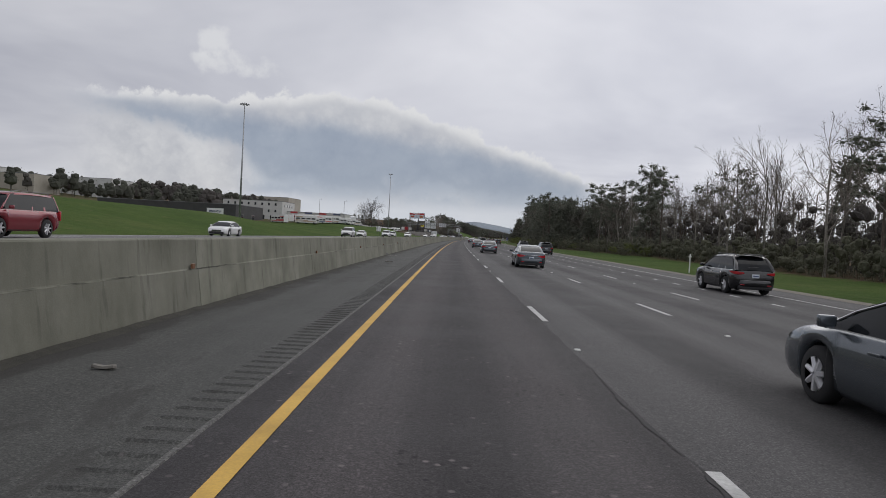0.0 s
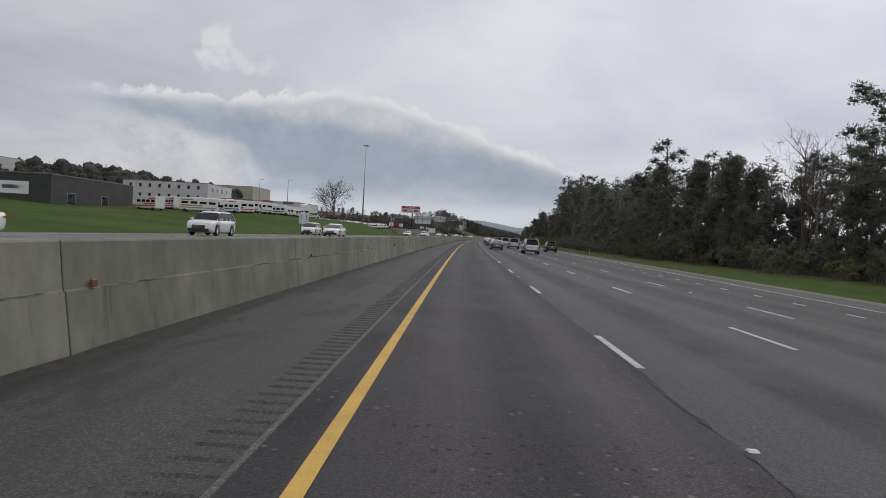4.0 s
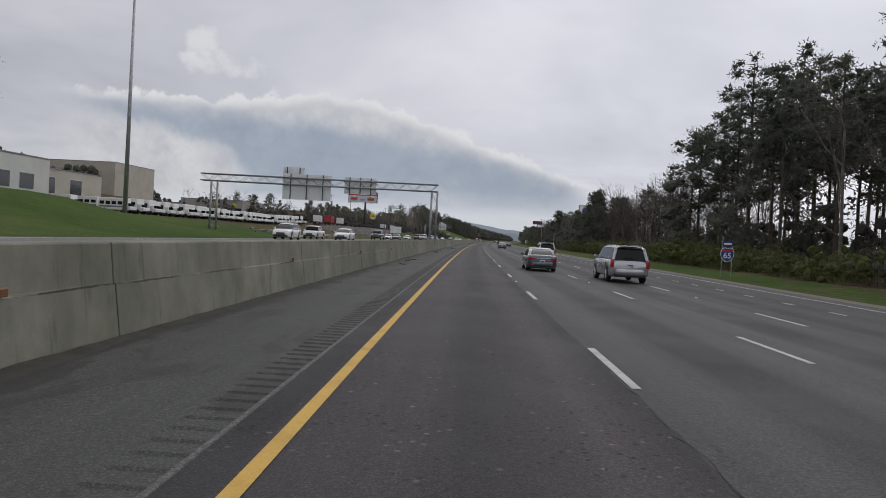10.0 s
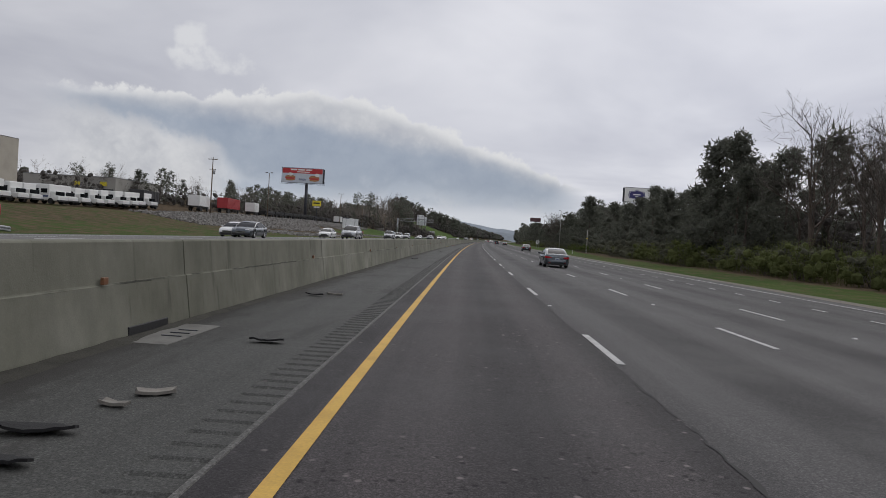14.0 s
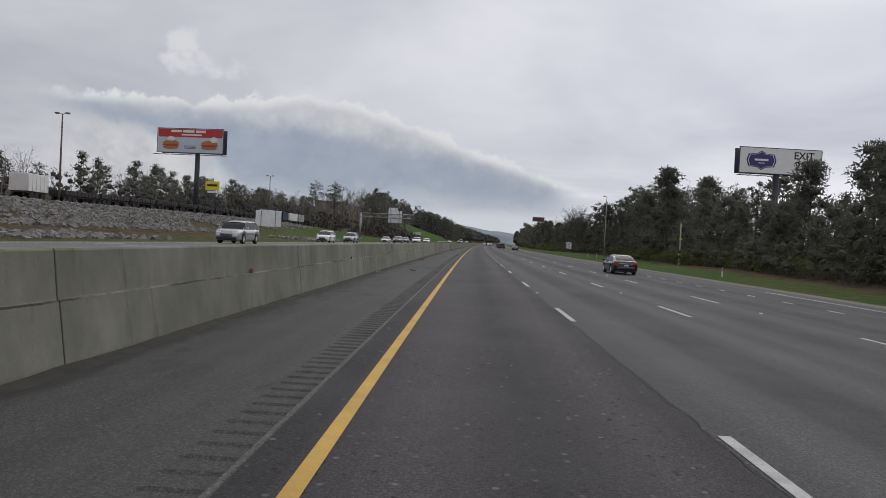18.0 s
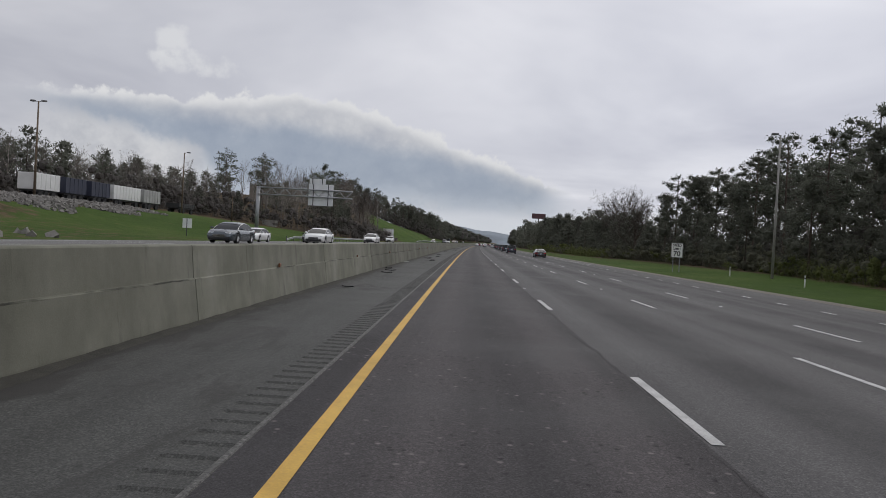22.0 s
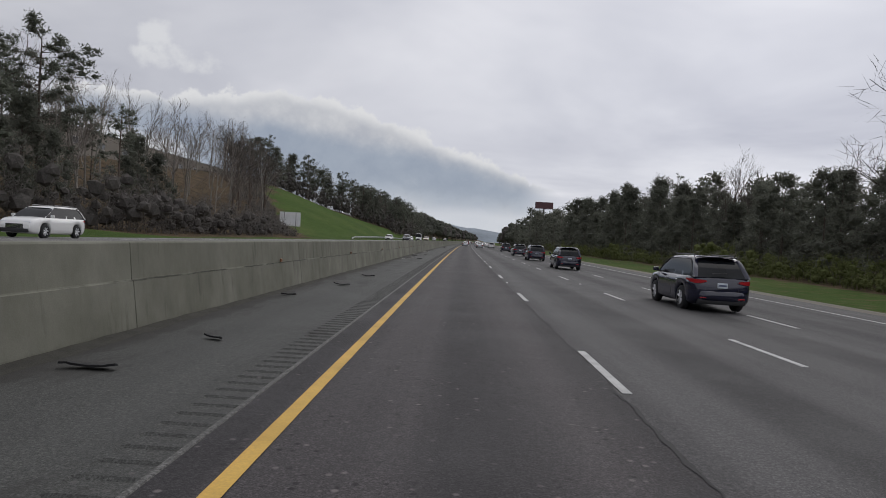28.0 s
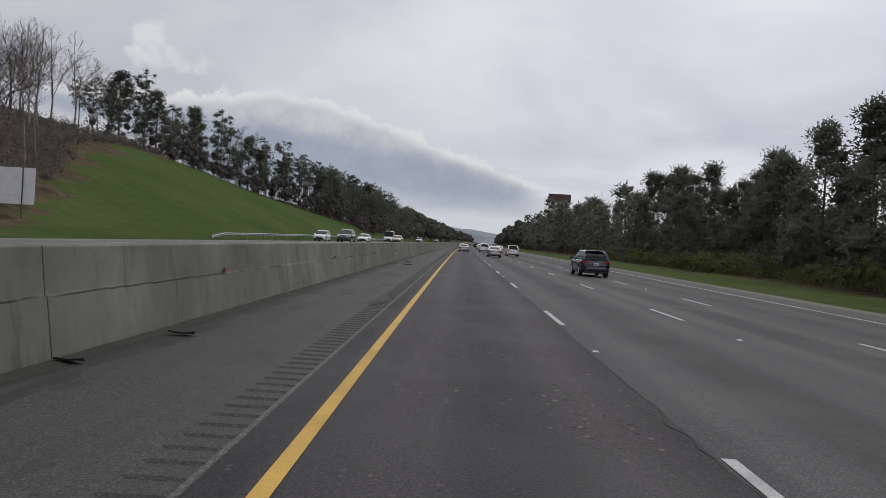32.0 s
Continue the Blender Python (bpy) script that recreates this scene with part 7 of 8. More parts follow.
def put_car(kind, colour, s, u, z, towards=False, label="", turn=0.0):
    """A car whose tail (or nose, when it comes towards us) stands at s."""
    if (kind, colour) not in MODELS:
        MODELS[kind, colour] = car_model(kind, colour)
    name, words_, cat = KINDNAME[kind]
    m = there(s, u, z, 180.0 + turn if towards else turn)
    if towards:
        m = m @ Matrix.Translation((0, -SHAPES[kind]["L"], 0))
    root = thing(name, m, label or f"{colour} {words_} on the {'opposite' if towards else 'near'} carriageway", cat, "cars on the opposite carriageway" if towards else "cars on the near carriageway")
    made = []
    for nm, me, under, lab in MODELS[kind, colour]:
        if s > 960 and nm in ("door_gap", "door_handle", "plate_bar", "grille_bar", "mirror", "rear_skirt", "window_trim", "exhaust_pipe", "wiper", "spoiler", "pillar", "boot_seam", "bumper_reflector"):
            made.append(None)
            continue
        if towards and nm in ("door_gap", "door_handle", "plate_bar", "number_plate", "rear_skirt", "wiper", "boot_trim", "exhaust_pipe", "boot_seam", "bumper_reflector"):
            made.append(None)
            continue
        ob = new(nm, me)
        ob.parent = made[under] if under is not None else root
        made.append(ob)
        if lab:
            tagged(ob, lab)
    return root


def surface(u):
    """The height of the near paving."""
    return blend((2.2, 5.85, 9.2, 12.0, EDGE), (0.0, -0.04, -0.10, -0.15, -0.24), u)


NEAR = [("sedan", "grey", 4.6, 5.5), ("sedan", "grey", 43.0, 5.3), ("sedan", "grey", 78.7, 4.5), ("sedan", "grey", 114.9, 4.2), ("sedan", "grey", 223.5, 4.2), ("sedan", "grey", 257.5, 4.3), ("sedan", "grey", 291.0, 4.4), ("sedan", "grey", 322.5, 4.4), ("sedan", "grey", 364.8, 4.7), ("sedan", "grey", 481.8, 6.6),
        ("suv", "black", 29.6, 13.4), ("suv", "black", 95.8, 13.4), ("suv", "black", 129.8, 13.5), ("suv", "black", 240.0, 14.0),
        ("bigsuv", "silver", 210.4, 8.0), ("bigsuv", "silver", 248.3, 8.2), ("bigsuv", "silver", 284.9, 8.3), ("bigsuv", "silver", 320.5, 8.3), ("bigsuv", "silver", 357.5, 8.3), ("bigsuv", "silver", 398.0, 8.6),
        ("sedan", "black", 573.8, 11.4), ("sedan", "black", 728.0, 11.5),
        ("suv", "navy", 756.0, 8.3), ("suv", "navy", 783.3, 8.3), ("suv", "navy", 813.8, 8.5), ("suv", "navy", 836.5, 8.5), ("suv", "navy", 858.8, 8.5), ("suv", "navy", 897.0, 8.8),
        ("sedan", "silver", 940, 4.3), ("suv", "white", 958, 8.0), ("sedan", "silver", 972, 0.3), ("suv", "white", 985, 4.3), ("sedan", "white", 1001, 8.0),
        ("suv", "red", 1046, 0.4), ("sedan", "white", 1030, 4.4), ("sedan", "silver", 1060, 7.9), ("suv", "black", 1092, 4.3), ("sedan", "white", 1120, 0.4), ("suv", "grey", 1165, 4.2), ("sedan", "black", 1210, 0.3), ("suv", "white", 1260, 7.8), ("sedan", "red", 1320, 4.2)]
for kind, colour, s, u in NEAR:
    put_car(kind, colour, s, u, surface(u))
FAR = [("bigsuv", "red", 25, -18.2), ("sedan", "white", 62, -21.6), ("suv", "white", 115.5, -18.5), ("sedan", "white", 152, -21.6), ("suv", "white", 172, -18.2), ("sedan", "white", 200, -15.0), ("suv", "white", 215, -21.2),
       ("sedan", "white", 302, -16.8), ("sedan", "white", 312, -13.2), ("suv", "white", 391, -19.2), ("sedan", "white", 402, -15.2), ("pickup", "white", 414, -22.0),
       ("pickup", "grey", 450, -18.4), ("sedan", "grey", 487.5, -19.4), ("sedan", "white", 492, -22.2), ("suv", "silver", 514, -15.2), ("sedan", "white", 529, -21.6), ("pickup", "black", 540, -19.6),
       ("suv", "silver", 571, -17.8), ("suv", "white", 617, -21.4), ("suv", "silver", 635, -21.2), ("sedan", "grey", 661, -16.2), ("sedan", "white", 677, -13.8), ("sedan", "white", 684, -22.0), ("sedan", "black", 694.6, -18.5), ("sedan", "white", 714.6, -14.6),
       ("suv", "white", 795.6, -22.2), ("suv", "white", 954.7, -21.8), ("sedan", "white", 964, -16.6), ("suv", "grey", 938.6, -15.2), ("sedan", "gold", 982, -12.8),
       ("van", "white", 1004, -17), ("sedan", "white", 1040, -20), ("suv", "silver", 1090, -16.5), ("sedan", "white", 1140, -19.8), ("suv", "black", 1200, -16.4), ("sedan", "white", 1270, -20)]
for kind, colour, s, u in FAR:
    put_car(kind, colour, s, u, far_z(u), True)


# ---------------------------------------------------------------- the trading estate beyond the far carriageway
wall_white = matter("render_white", (0.54, 0.54, 0.515), 0.85, vary=0.12, scale=0.3, fine=6)
wall_dark = matter("cladding_dark", (0.052, 0.05, 0.05), 0.7, vary=0.25, scale=0.4, fine=6)
wall_tan = matter("cladding_tan", (0.40, 0.37, 0.31), 0.8, vary=0.12, scale=0.2, fine=5)
wall_grey = matter("cladding_grey", (0.33, 0.32, 0.29), 0.8, vary=0.15, scale=0.2, fine=5)
roof_grey = matter("flat_roof", (0.22, 0.22, 0.22), 0.9, vary=0.2, scale=0.3, fine=6)
pane_dark = matter("window_pane", (0.025, 0.03, 0.035), 0.12, vary=0.1, coat=0.3)
frame_pale = matter("window_frame", (0.5, 0.5, 0.48), 0.6, vary=0.1)


def building(s0, s1, u0, u1, z0, z1, mat, label, front=(), side=(), parapet=True, name="warehouse"):
    """A flat-roofed building; front: windows on the face towards us, side: on the face towards the road, each (across, height, wide, high, material, name)."""
    sc, uc = (s0 + s1) / 2, (u0 + u1) / 2
    L, W = s1 - s0, abs(u1 - u0)
    root = thing(name, there(sc, uc, z0), label, "building", "buildings of the trading estate")
    H = z1 - z0
    for nm, size, c in (("wall", (W, 0.3, H + 8), (0, -L / 2 + 0.15, H / 2 - 4)), ("wall", (W, 0.3, H + 8), (0, L / 2 - 0.15, H / 2 - 4)), ("wall", (0.3, L - 0.6, H + 8), (W / 2 - 0.15, 0, H / 2 - 4)), ("wall", (0.3, L - 0.6, H + 8), (-W / 2 + 0.15, 0, H / 2 - 4))):
        bm = bmesh.new()
        box(bm, size, c)
        part(nm, bm, mat, root)
    bm = bmesh.new()
    box(bm, (W - 0.62, L - 0.62, 0.3), (0, 0, H - 0.5))
    part("roof", bm, roof_grey, root)
    if parapet:
        bm = bmesh.new()
        for size, c in (((W + 0.2, 0.45, 0.25), (0, -L / 2 + 0.12, H + 0.1)), ((0.45, L - 0.5, 0.25), (W / 2 - 0.12, 0.1, H + 0.1))):
            box(bm, size, c, 0.03)
        part("coping", bm, roof_grey if mat != wall_dark else steel_dull, root)
    for face, items in (("f", front), ("s", side)):
        for x, z, w, h, m, nm in items:
            bm = bmesh.new()
            if face == "f":
                box(bm, (w + 0.16, 0.06, h + 0.16), (x, -L / 2 - 0.02, z))
            else:
                box(bm, (0.06, w + 0.16, h + 0.16), (W / 2 + 0.02, x, z))
            fr = part(nm, bm, frame_pale if m == pane_dark else m, root)
            if m == pane_dark:
                bm = bmesh.new()
                if face == "f":
                    box(bm, (w, 0.03, h), (x, -L / 2 - 0.05, z))
                else:
                    box(bm, (0.03, w, h), (W / 2 + 0.05, x, z))
                part("pane", bm, pane_dark, fr)
    return root


P = pane_dark
building(270, 305, -150, -92, 3.4, 10.0, wall_dark, "long low dark metal building with a white sign", front=[(20.5, 3.4, 6.8, 2.6, sign_white, "signboard"), (20.5, 3.5, 5.0, 0.7, plate_bar, "writing_bar"), (-22, 1.4, 2.2, 2.4, P, "window"), (-14, 1.4, 2.2, 2.4, P, "window"), (5, 1.4, 3.2, 2.6, P, "door")], side=[(-10, 1.6, 3.0, 2.6, P, "door"), (4, 1.6, 3.0, 2.6, P, "door")])
building(402, 428, -150, -113, 5.5, 17.4, wall_white, "white two-storey dealer building with rows of small windows", front=[(-15 + k * 4.2, z, 1.1, 1.5, P, "window") for k in range(8) for z in (6.0, 10.0)] + [(-8 + k * 7, 2.0, 3.6, 2.8, P, "window") for k in range(4)], side=[(-8 + k * 5, 9.5, 1.4, 1.6, P, "window") for k in range(4)])
building(412, 440, -113, -76, 4.6, 11.8, wall_white, "long white dealer showroom with a dark window band", front=[(-17 + k * 4.9, 3.4, 3.4, 2.4, P, "window") for k in range(8)] + [(-14 + k * 9, 7.0, 4.4, 1.0, (sign_red, plate_bar)[k % 2], "sign_strip") for k in range(4)], side=[(-10 + k * 6, 3.0, 3.6, 2.6, P, "window") for k in range(4)])
building(445, 470, -118, -84, 4.6, 11.2, wall_tan, "cream shed with a shallow roof behind parked coaches", front=[(6, 4.2, 9, 1.0, plate_bar, "sign_strip")], side=[(-6, 3.2, 4, 3.6, P, "window"), (3, 3.2, 4, 3.6, P, "window")])
building(640, 672, -147, -116, 6.8, 14.4, wall_grey, "grey metal warehouse with two small yellow signs", front=[(2.5, 5.3, 2.2, 1.2, sign_yellow, "sign_plate"), (11.5, 5.5, 2.2, 1.2, sign_yellow, "sign_plate"), (12, 2.2, 6, 3.4, P, "loading_door")], side=[(-8, 2.2, 4.5, 3.6, P, "loading_door"), (2, 2.2, 4.5, 3.6, P, "loading_door")])
building(660, 700, -290, -193, 21.0, 32.0, wall_tan, "large cream warehouse on the rise", front=[(20, 6.5, 22, 1.2, wall_grey, "sign_strip")])
building(560, 590, -250, -205, 18.0, 27.0, wall_tan, "cream warehouse on the rise with a dark roof line", front=[(-4, 5.2, 20, 1.3, wall_grey, "sign_strip")])
building(600, 630, -330, -268, 23.5, 34.5, wall_grey, "grey warehouse on the hill", front=[(-20 + 10 * k, 4, 4, 2, P, "window") for k in range(5)])
building(470, 500, -330, -262, 20, 30.5, wall_white, "white warehouse on the hill", front=[(-26 + 8 * k, 3.5, 3, 1.6, P, "window") for k in range(7)])
building(380, 410, -345, -285, 20, 29.5, wall_white, "white warehouse on the hill", front=[(-22 + 8 * k, 3.5, 3, 1.6, P, "window") for k in range(6)])
building(310, 330, -255, -205, 15, 21.0, wall_tan, "low cream building on the slope", front=[(-18 + 6 * k, 3, 2.4, 1.4, P, "window") for k in range(6)])
building(700, 720, -190, -150, 8, 14, wall_grey, "grey building beyond the rail yard")
building(885, 985, -92, -79, 13.0, 20.2, matter("cladding_brown", (0.20, 0.178, 0.15), 0.85, vary=0.15, scale=0.3, fine=5), "long beige building along the top of the cutting", side=[(-40 + 10 * k, 4.6, 2.4, 1.2, P, "window") for k in range(9)])


def silo(s, u):
    root = thing("silo", there(s, u, land(s, u)), "pale metal silo with a shallow cone roof", "silo")
    bm = bmesh.new()
    tube(bm, (0, 0, -0.3), (0, 0, 4.9), 1.7, 1.7, 24)
    part("drum", bm, sign_back, root, smooth=False)
    bm = bmesh.new()
    tube(bm, (0, 0, 4.9), (0, 0, 5.5), 1.8, 0.3, 24)
    part("cone_roof", bm, sign_back, root)
    for z in (1.2, 2.5, 3.8):
        bm = bmesh.new()
        tube(bm, (0, 0, z), (0, 0, z + 0.07), 1.73, 1.73, 24, cap=False)
        part("hoop", bm, galvanised, root)


silo(378, -64.5)
rv_white = matter("coach_white", (0.70, 0.70, 0.68), 0.4, vary=0.08, scale=0.8, fine=10, coat=0.3)
rv_tan = matter("coach_stripe_tan", (0.36, 0.22, 0.12), 0.4, vary=0.1)
stripes = [sign_red, rv_tan, plate_bar, steel_dull]


def coach_model(L, W, H, stripe, nose):
    """A parked shuttle coach or motor home: white box body, windows, wheels, stripe."""
    out = []

    def keep(name, bm, mat, under=None):
        out.append((name, mesh_of(bm, name, mat), under))
        return len(out) - 1

    bm = bmesh.new()
    box(bm, (W, L - nose, H - 0.5), (0, (L - nose) / 2, 0.5 + (H - 0.5) / 2), 0.12)
    keep("body", bm, rv_white)
    bm = bmesh.new()
    box(bm, (W + 0.012, (L - nose) * 0.94, 0.28), (0, (L - nose) / 2, 1.12))
    if H > 3.2:
        box(bm, (W + 0.014, (L - nose) * 0.55, 0.34), (0, (L - nose) * 0.32, 1.62))
        box(bm, (W + 0.013, (L - nose) * 0.3, 0.3), (0, (L - nose) * 0.2, H - 0.55))
    keep("stripe", bm, stripe)
    if nose:
        bm = bmesh.new()
        box(bm, (W * 0.86, nose + 0.3, 0.75), (0, L - nose / 2 - 0.15, 0.85), 0.1)
        box(bm, (W * 0.84, nose * 0.6, 0.7), (0, L - nose * 0.72, 1.5), 0.1)
        keep("cab", bm, rv_white)
        bm = bmesh.new()
        box(bm, (W * 0.74, 0.05, 0.56), (0, L - nose * 0.40, 1.58), 0.02)
        keep("windscreen", bm, glass_dark)
    else:
        bm = bmesh.new()
        box(bm, (W * 0.88, 0.06, H * 0.36), (0, L + 0.01, H * 0.62), 0.02)
        keep("windscreen", bm, glass_dark)
    n = 4
    for side in (-1, 1):
        for k in range(n):
            y = (L - nose) * (k + 0.6) / (n + 0.2)
            bm = bmesh.new()
            box(bm, (0.02, (L - nose) / n * 0.7, 0.62), (side * (W / 2 + 0.006), y, H * 0.66), 0.004)
            keep("window", bm, glass_dark)
        for y in (1.3, L - 1.2):
            bm = bmesh.new()
            tube(bm, (side * (W / 2 - 0.26), y, 0.42), (side * (W / 2 - 0.0), y, 0.42), 0.42, sides=14)
            keep("wheel", bm, tyre_rubber)
        bm = bmesh.new()
        box(bm, (0.26, 0.06, 0.18), (side * W * 0.32, L + 0.01, 0.92), 0.03)
        keep("headlamp", bm, head_lens)
    bm = bmesh.new()
    box(bm, (W * 0.96, 0.2, 0.24), (0, L - 0.02, 0.52), 0.03)
    keep("bumper", bm, trim_black)
    return out


COACHES = [coach_model(6.6, 2.3, 2.75, stripes[3], 1.3), coach_model(7.4, 2.4, 2.9, stripes[2], 1.4), coach_model(8.6, 2.5, 3.5, stripes[0], 0.0), coach_model(9.4, 2.5, 3.6, stripes[1], 0.0), coach_model(6.9, 2.3, 2.8, stripes[1], 1.5)]


def park(which, s, u, turn, name="shuttle_coach", label="white shuttle coach parked in a long row", z=None):
    root = thing(name, there(s, u, land(s, u) if z is None else z, turn), label, "coach" if name == "shuttle_coach" else "motor home", "vehicles parked in the yard")
    made = []
    for nm, me, under in COACHES[which]:
        ob = new(nm, me)
        ob.parent = root if under is None else made[under]
        made.append(ob)


rng = random.Random(21)
for k in range(32):  # front row, noses towards the road
    s = 448 + k * 3.55
    park(4 if s > 546 else rng.randrange(2), s, blend((440, 500, 571), (-71, -69, -68), s) + rng.uniform(-0.5, 0.5), -90 - 6 + rng.uniform(-4, 4), label="white shuttle coach parked in a long row" if s <= 546 else "white coach with a tan stripe parked in a long row")
for k in range(12):
    park(rng.randrange(2), 452 + k * 9.4, -84 + rng.uniform(-1, 1), -90 + rng.uniform(-5, 5))
for k in range(15):
    s = 312 + k * 5.4
    park(2 + k % 2, s + rng.uniform(-1, 1), -69 - rng.uniform(0, 3), rng.choice((-40, -75, -30, 50)) + rng.uniform(-8, 8), "motor_home", ("white motor home with red stripes in the dealer's yard", "white motor home with tan stripes in the dealer's yard")[k % 2])
for k in range(7):
    park(2 + k % 2, 322 + k * 11.0, -82 - rng.uniform(0, 3), rng.choice((0, 90, -90)) + rng.uniform(-10, 10), "motor_home", ("white motor home with red stripes in the dealer's yard", "white motor home with tan stripes in the dealer's yard")[k % 2])


for k in range(9):
    s = 300 + k * 9.5
    park((0, 1, 4)[k % 3], s + rng.uniform(-1.5, 1.5), -63.5 - rng.uniform(0, 2.5), rng.choice((-70, -100, 60, 110, -35)) + rng.uniform(-8, 8), "motor_home", "small white motor home parked among others in the dealer's yard")
for k in range(4):
    park(2 + k % 2, 288 + k * 6.5, -74 - rng.uniform(0, 4), rng.choice((-40, -75, 50)) + rng.uniform(-8, 8), "motor_home", ("white motor home with red stripes in the dealer's yard", "white motor home with tan stripes in the dealer's yard")[k % 2])


def trailer(s, u, z, L, W, H, mat, label, turn=0, name="freight_trailer", cab=False):
    root = thing(name, there(s, u, z, turn), label, "trailer", "freight vehicles")
    bm = bmesh.new()
    box(bm, (W, L, H), (0, 0, 1.15 + H / 2), 0.04)
    body = part("box_body", bm, mat, root)
    n = int(L / 0.9)
    for side in (-1, 1):
        bm = bmesh.new()
        for k in range(n + 1):
            box(bm, (0.05, 0.09, H * 0.96), (side * (W / 2 + 0.02), -L / 2 + 0.05 + (L - 0.1) * k / n, 1.15 + H / 2))
        part("side_ribs", bm, mat, body)
    bm = bmesh.new()
    box(bm, (W * 0.8, L * 0.98, 0.22), (0, 0, 1.03))
    part("chassis", bm, trim_black, root)
    for y in (-L / 2 + 1.0, -L / 2 + 2.2, L / 2 - 1.2):
        for side in (-1, 1):
            bm = bmesh.new()
            tube(bm, (side * (W / 2 - 0.35), y, 0.5), (side * (W / 2 - 0.02), y, 0.5), 0.5, sides=16)
            part("wheel", bm, tyre_rubber, root)
    if cab:
        bm = bmesh.new()
        box(bm, (2.3, 1.9, 2.3), (0, L / 2 + 1.2, 1.85), 0.12)
        c = part("cab", bm, rv_white, root)
        bm = bmesh.new()
        box(bm, (2.0, 0.06, 0.8), (0, L / 2 + 2.16, 2.4), 0.02)
        part("windscreen", bm, glass_dark, c)


red_box = matter("trailer_red", (0.36, 0.03, 0.035), 0.5, vary=0.15, scale=0.6, fine=8)
trailer(600, -63.0, land(600, -63), 12, 2.5, 2.6, red_box, "red covered freight trailer at the top of the bank", turn=6)
trailer(613, -61.5, land(613, -61), 5, 2.5, 2.4, rv_white, "short white box trailer behind the red one", turn=6)
trailer(583, -63.5, land(583, -63), 8.5, 2.5, 2.4, rv_white, "white tipper lorry parked above the rubble bank", turn=8, cab=True)
trailer(560, -64.5, land(560, -64), 9, 2.5, 2.4, trim_black, "black open freight trailer parked above the bank", turn=8)

box_navy = matter("container_navy", (0.03, 0.035, 0.06), 0.6, vary=0.2, scale=0.6, fine=8)
box_grey = matter("container_grey", (0.34, 0.34, 0.33), 0.6, vary=0.2, scale=0.6, fine=8)
for k, (L, mat, lab) in enumerate(((5.0, rv_white, "white freight container on a low flat wagon"), (5.0, box_navy, "dark blue freight container on a low flat wagon"), (5.0, box_navy, "dark blue freight container on a low flat wagon"), (8.5, rv_white, "white freight container on a low flat wagon"), (6.0, box_grey, "grey freight container on a low flat wagon"))):
    s = (706, 712, 718, 725.5, 733.5)[k]
    trailer(s, -58.2 + 0.2 * k, land(s, -58.2) - 0.2, L, 2.5, 2.2, mat, lab, name="freight_wagon")
for k in range(9):
    s = 622 + k * 9.2
    trailer(s, -60.5, land(s, -60.5) - 0.1, 8.6, 2.5, 0.7, trim_black, "empty black flat wagon in the rail yard", name="freight_wagon")
trailer(748, -57.5, land(748, -57.5) - 0.1, 7, 2.5, 0.8, trim_black, "empty black flat wagon in the rail yard", name="freight_wagon")

rock_grey = matter("rubble_stone", (0.20, 0.19, 0.175), 0.95, vary=0.35, scale=0.8, fine=9, bump=0.02)


def rubble():
    """The bank of broken stone below the rail yard: countless angular blocks."""
    rng = random.Random(31)
    vs, fs = [], []
    cube = [(-1, -1, -1), (1, -1, -1), (1, 1, -1), (-1, 1, -1), (-1, -1, 1), (1, -1, 1), (1, 1, 1), (-1, 1, 1)]
    for _ in range(9000):
        s = rng.uniform(540, 724)
        k = rng.random()
        u = -41 - 16 * k ** 0.8
        if s < 580 and u > -44 or s > 632 and u > -49 + 2 * math.sin(s * 0.4):
            continue
        c = at(s, u, land(s, u) + 0.05)
        r = rng.uniform(0.12, 0.36)
        m = Euler((rng.uniform(0, 6), rng.uniform(0, 6), rng.uniform(0, 6))).to_matrix()
        b = len(vs)
        for p in cube:
            q = Vector((p[0] * rng.uniform(0.5, 1.1), p[1] * rng.uniform(0.5, 1.1), p[2] * rng.uniform(0.4, 0.9))) * r
            vs.append(c + m @ q)
        for f in ((0, 3, 2, 1), (4, 5, 6, 7), (0, 1, 5, 4), (1, 2, 6, 5), (2, 3, 7, 6), (3, 0, 4, 7)):
            fs.append(tuple(b + i for i in f))
    tagged(quads("rubble_bank", vs, fs, rock_grey), "bank of grey broken stone below the rail yard", "rubble", kind="stuff")
    # pale stone aprons near the carriageway
    for s, u, n in ((443, -33, 160), (555, -33.5, 260), (575, -31, 200), (652, -33, 220)):
        vs, fs = [], []
        for _ in range(n):
            c0, c1 = s + rng.gauss(0, 5), u + rng.gauss(0, 2.2)
            if c1 > -28.2:
                continue
            c = at(c0, c1, land(c0, c1) + 0.05)
            r = rng.uniform(0.15, 0.4)
            m = Euler((rng.uniform(0, 6), rng.uniform(0, 6), rng.uniform(0, 6))).to_matrix()
            b = len(vs)
            for p in cube:
                vs.append(c + m @ (Vector((p[0] * rng.uniform(0.5, 1.1), p[1] * rng.uniform(0.5, 1.1), p[2] * rng.uniform(0.4, 0.9))) * r))
            for f in ((0, 3, 2, 1), (4, 5, 6, 7), (0, 1, 5, 4), (1, 2, 6, 5), (2, 3, 7, 6), (3, 0, 4, 7)):
                fs.append(tuple(b + i for i in f))
        tagged(quads("rubble_patch", vs, fs, rock_grey), "patch of pale broken stone on the verge", "rubble", kind="stuff")


rubble()
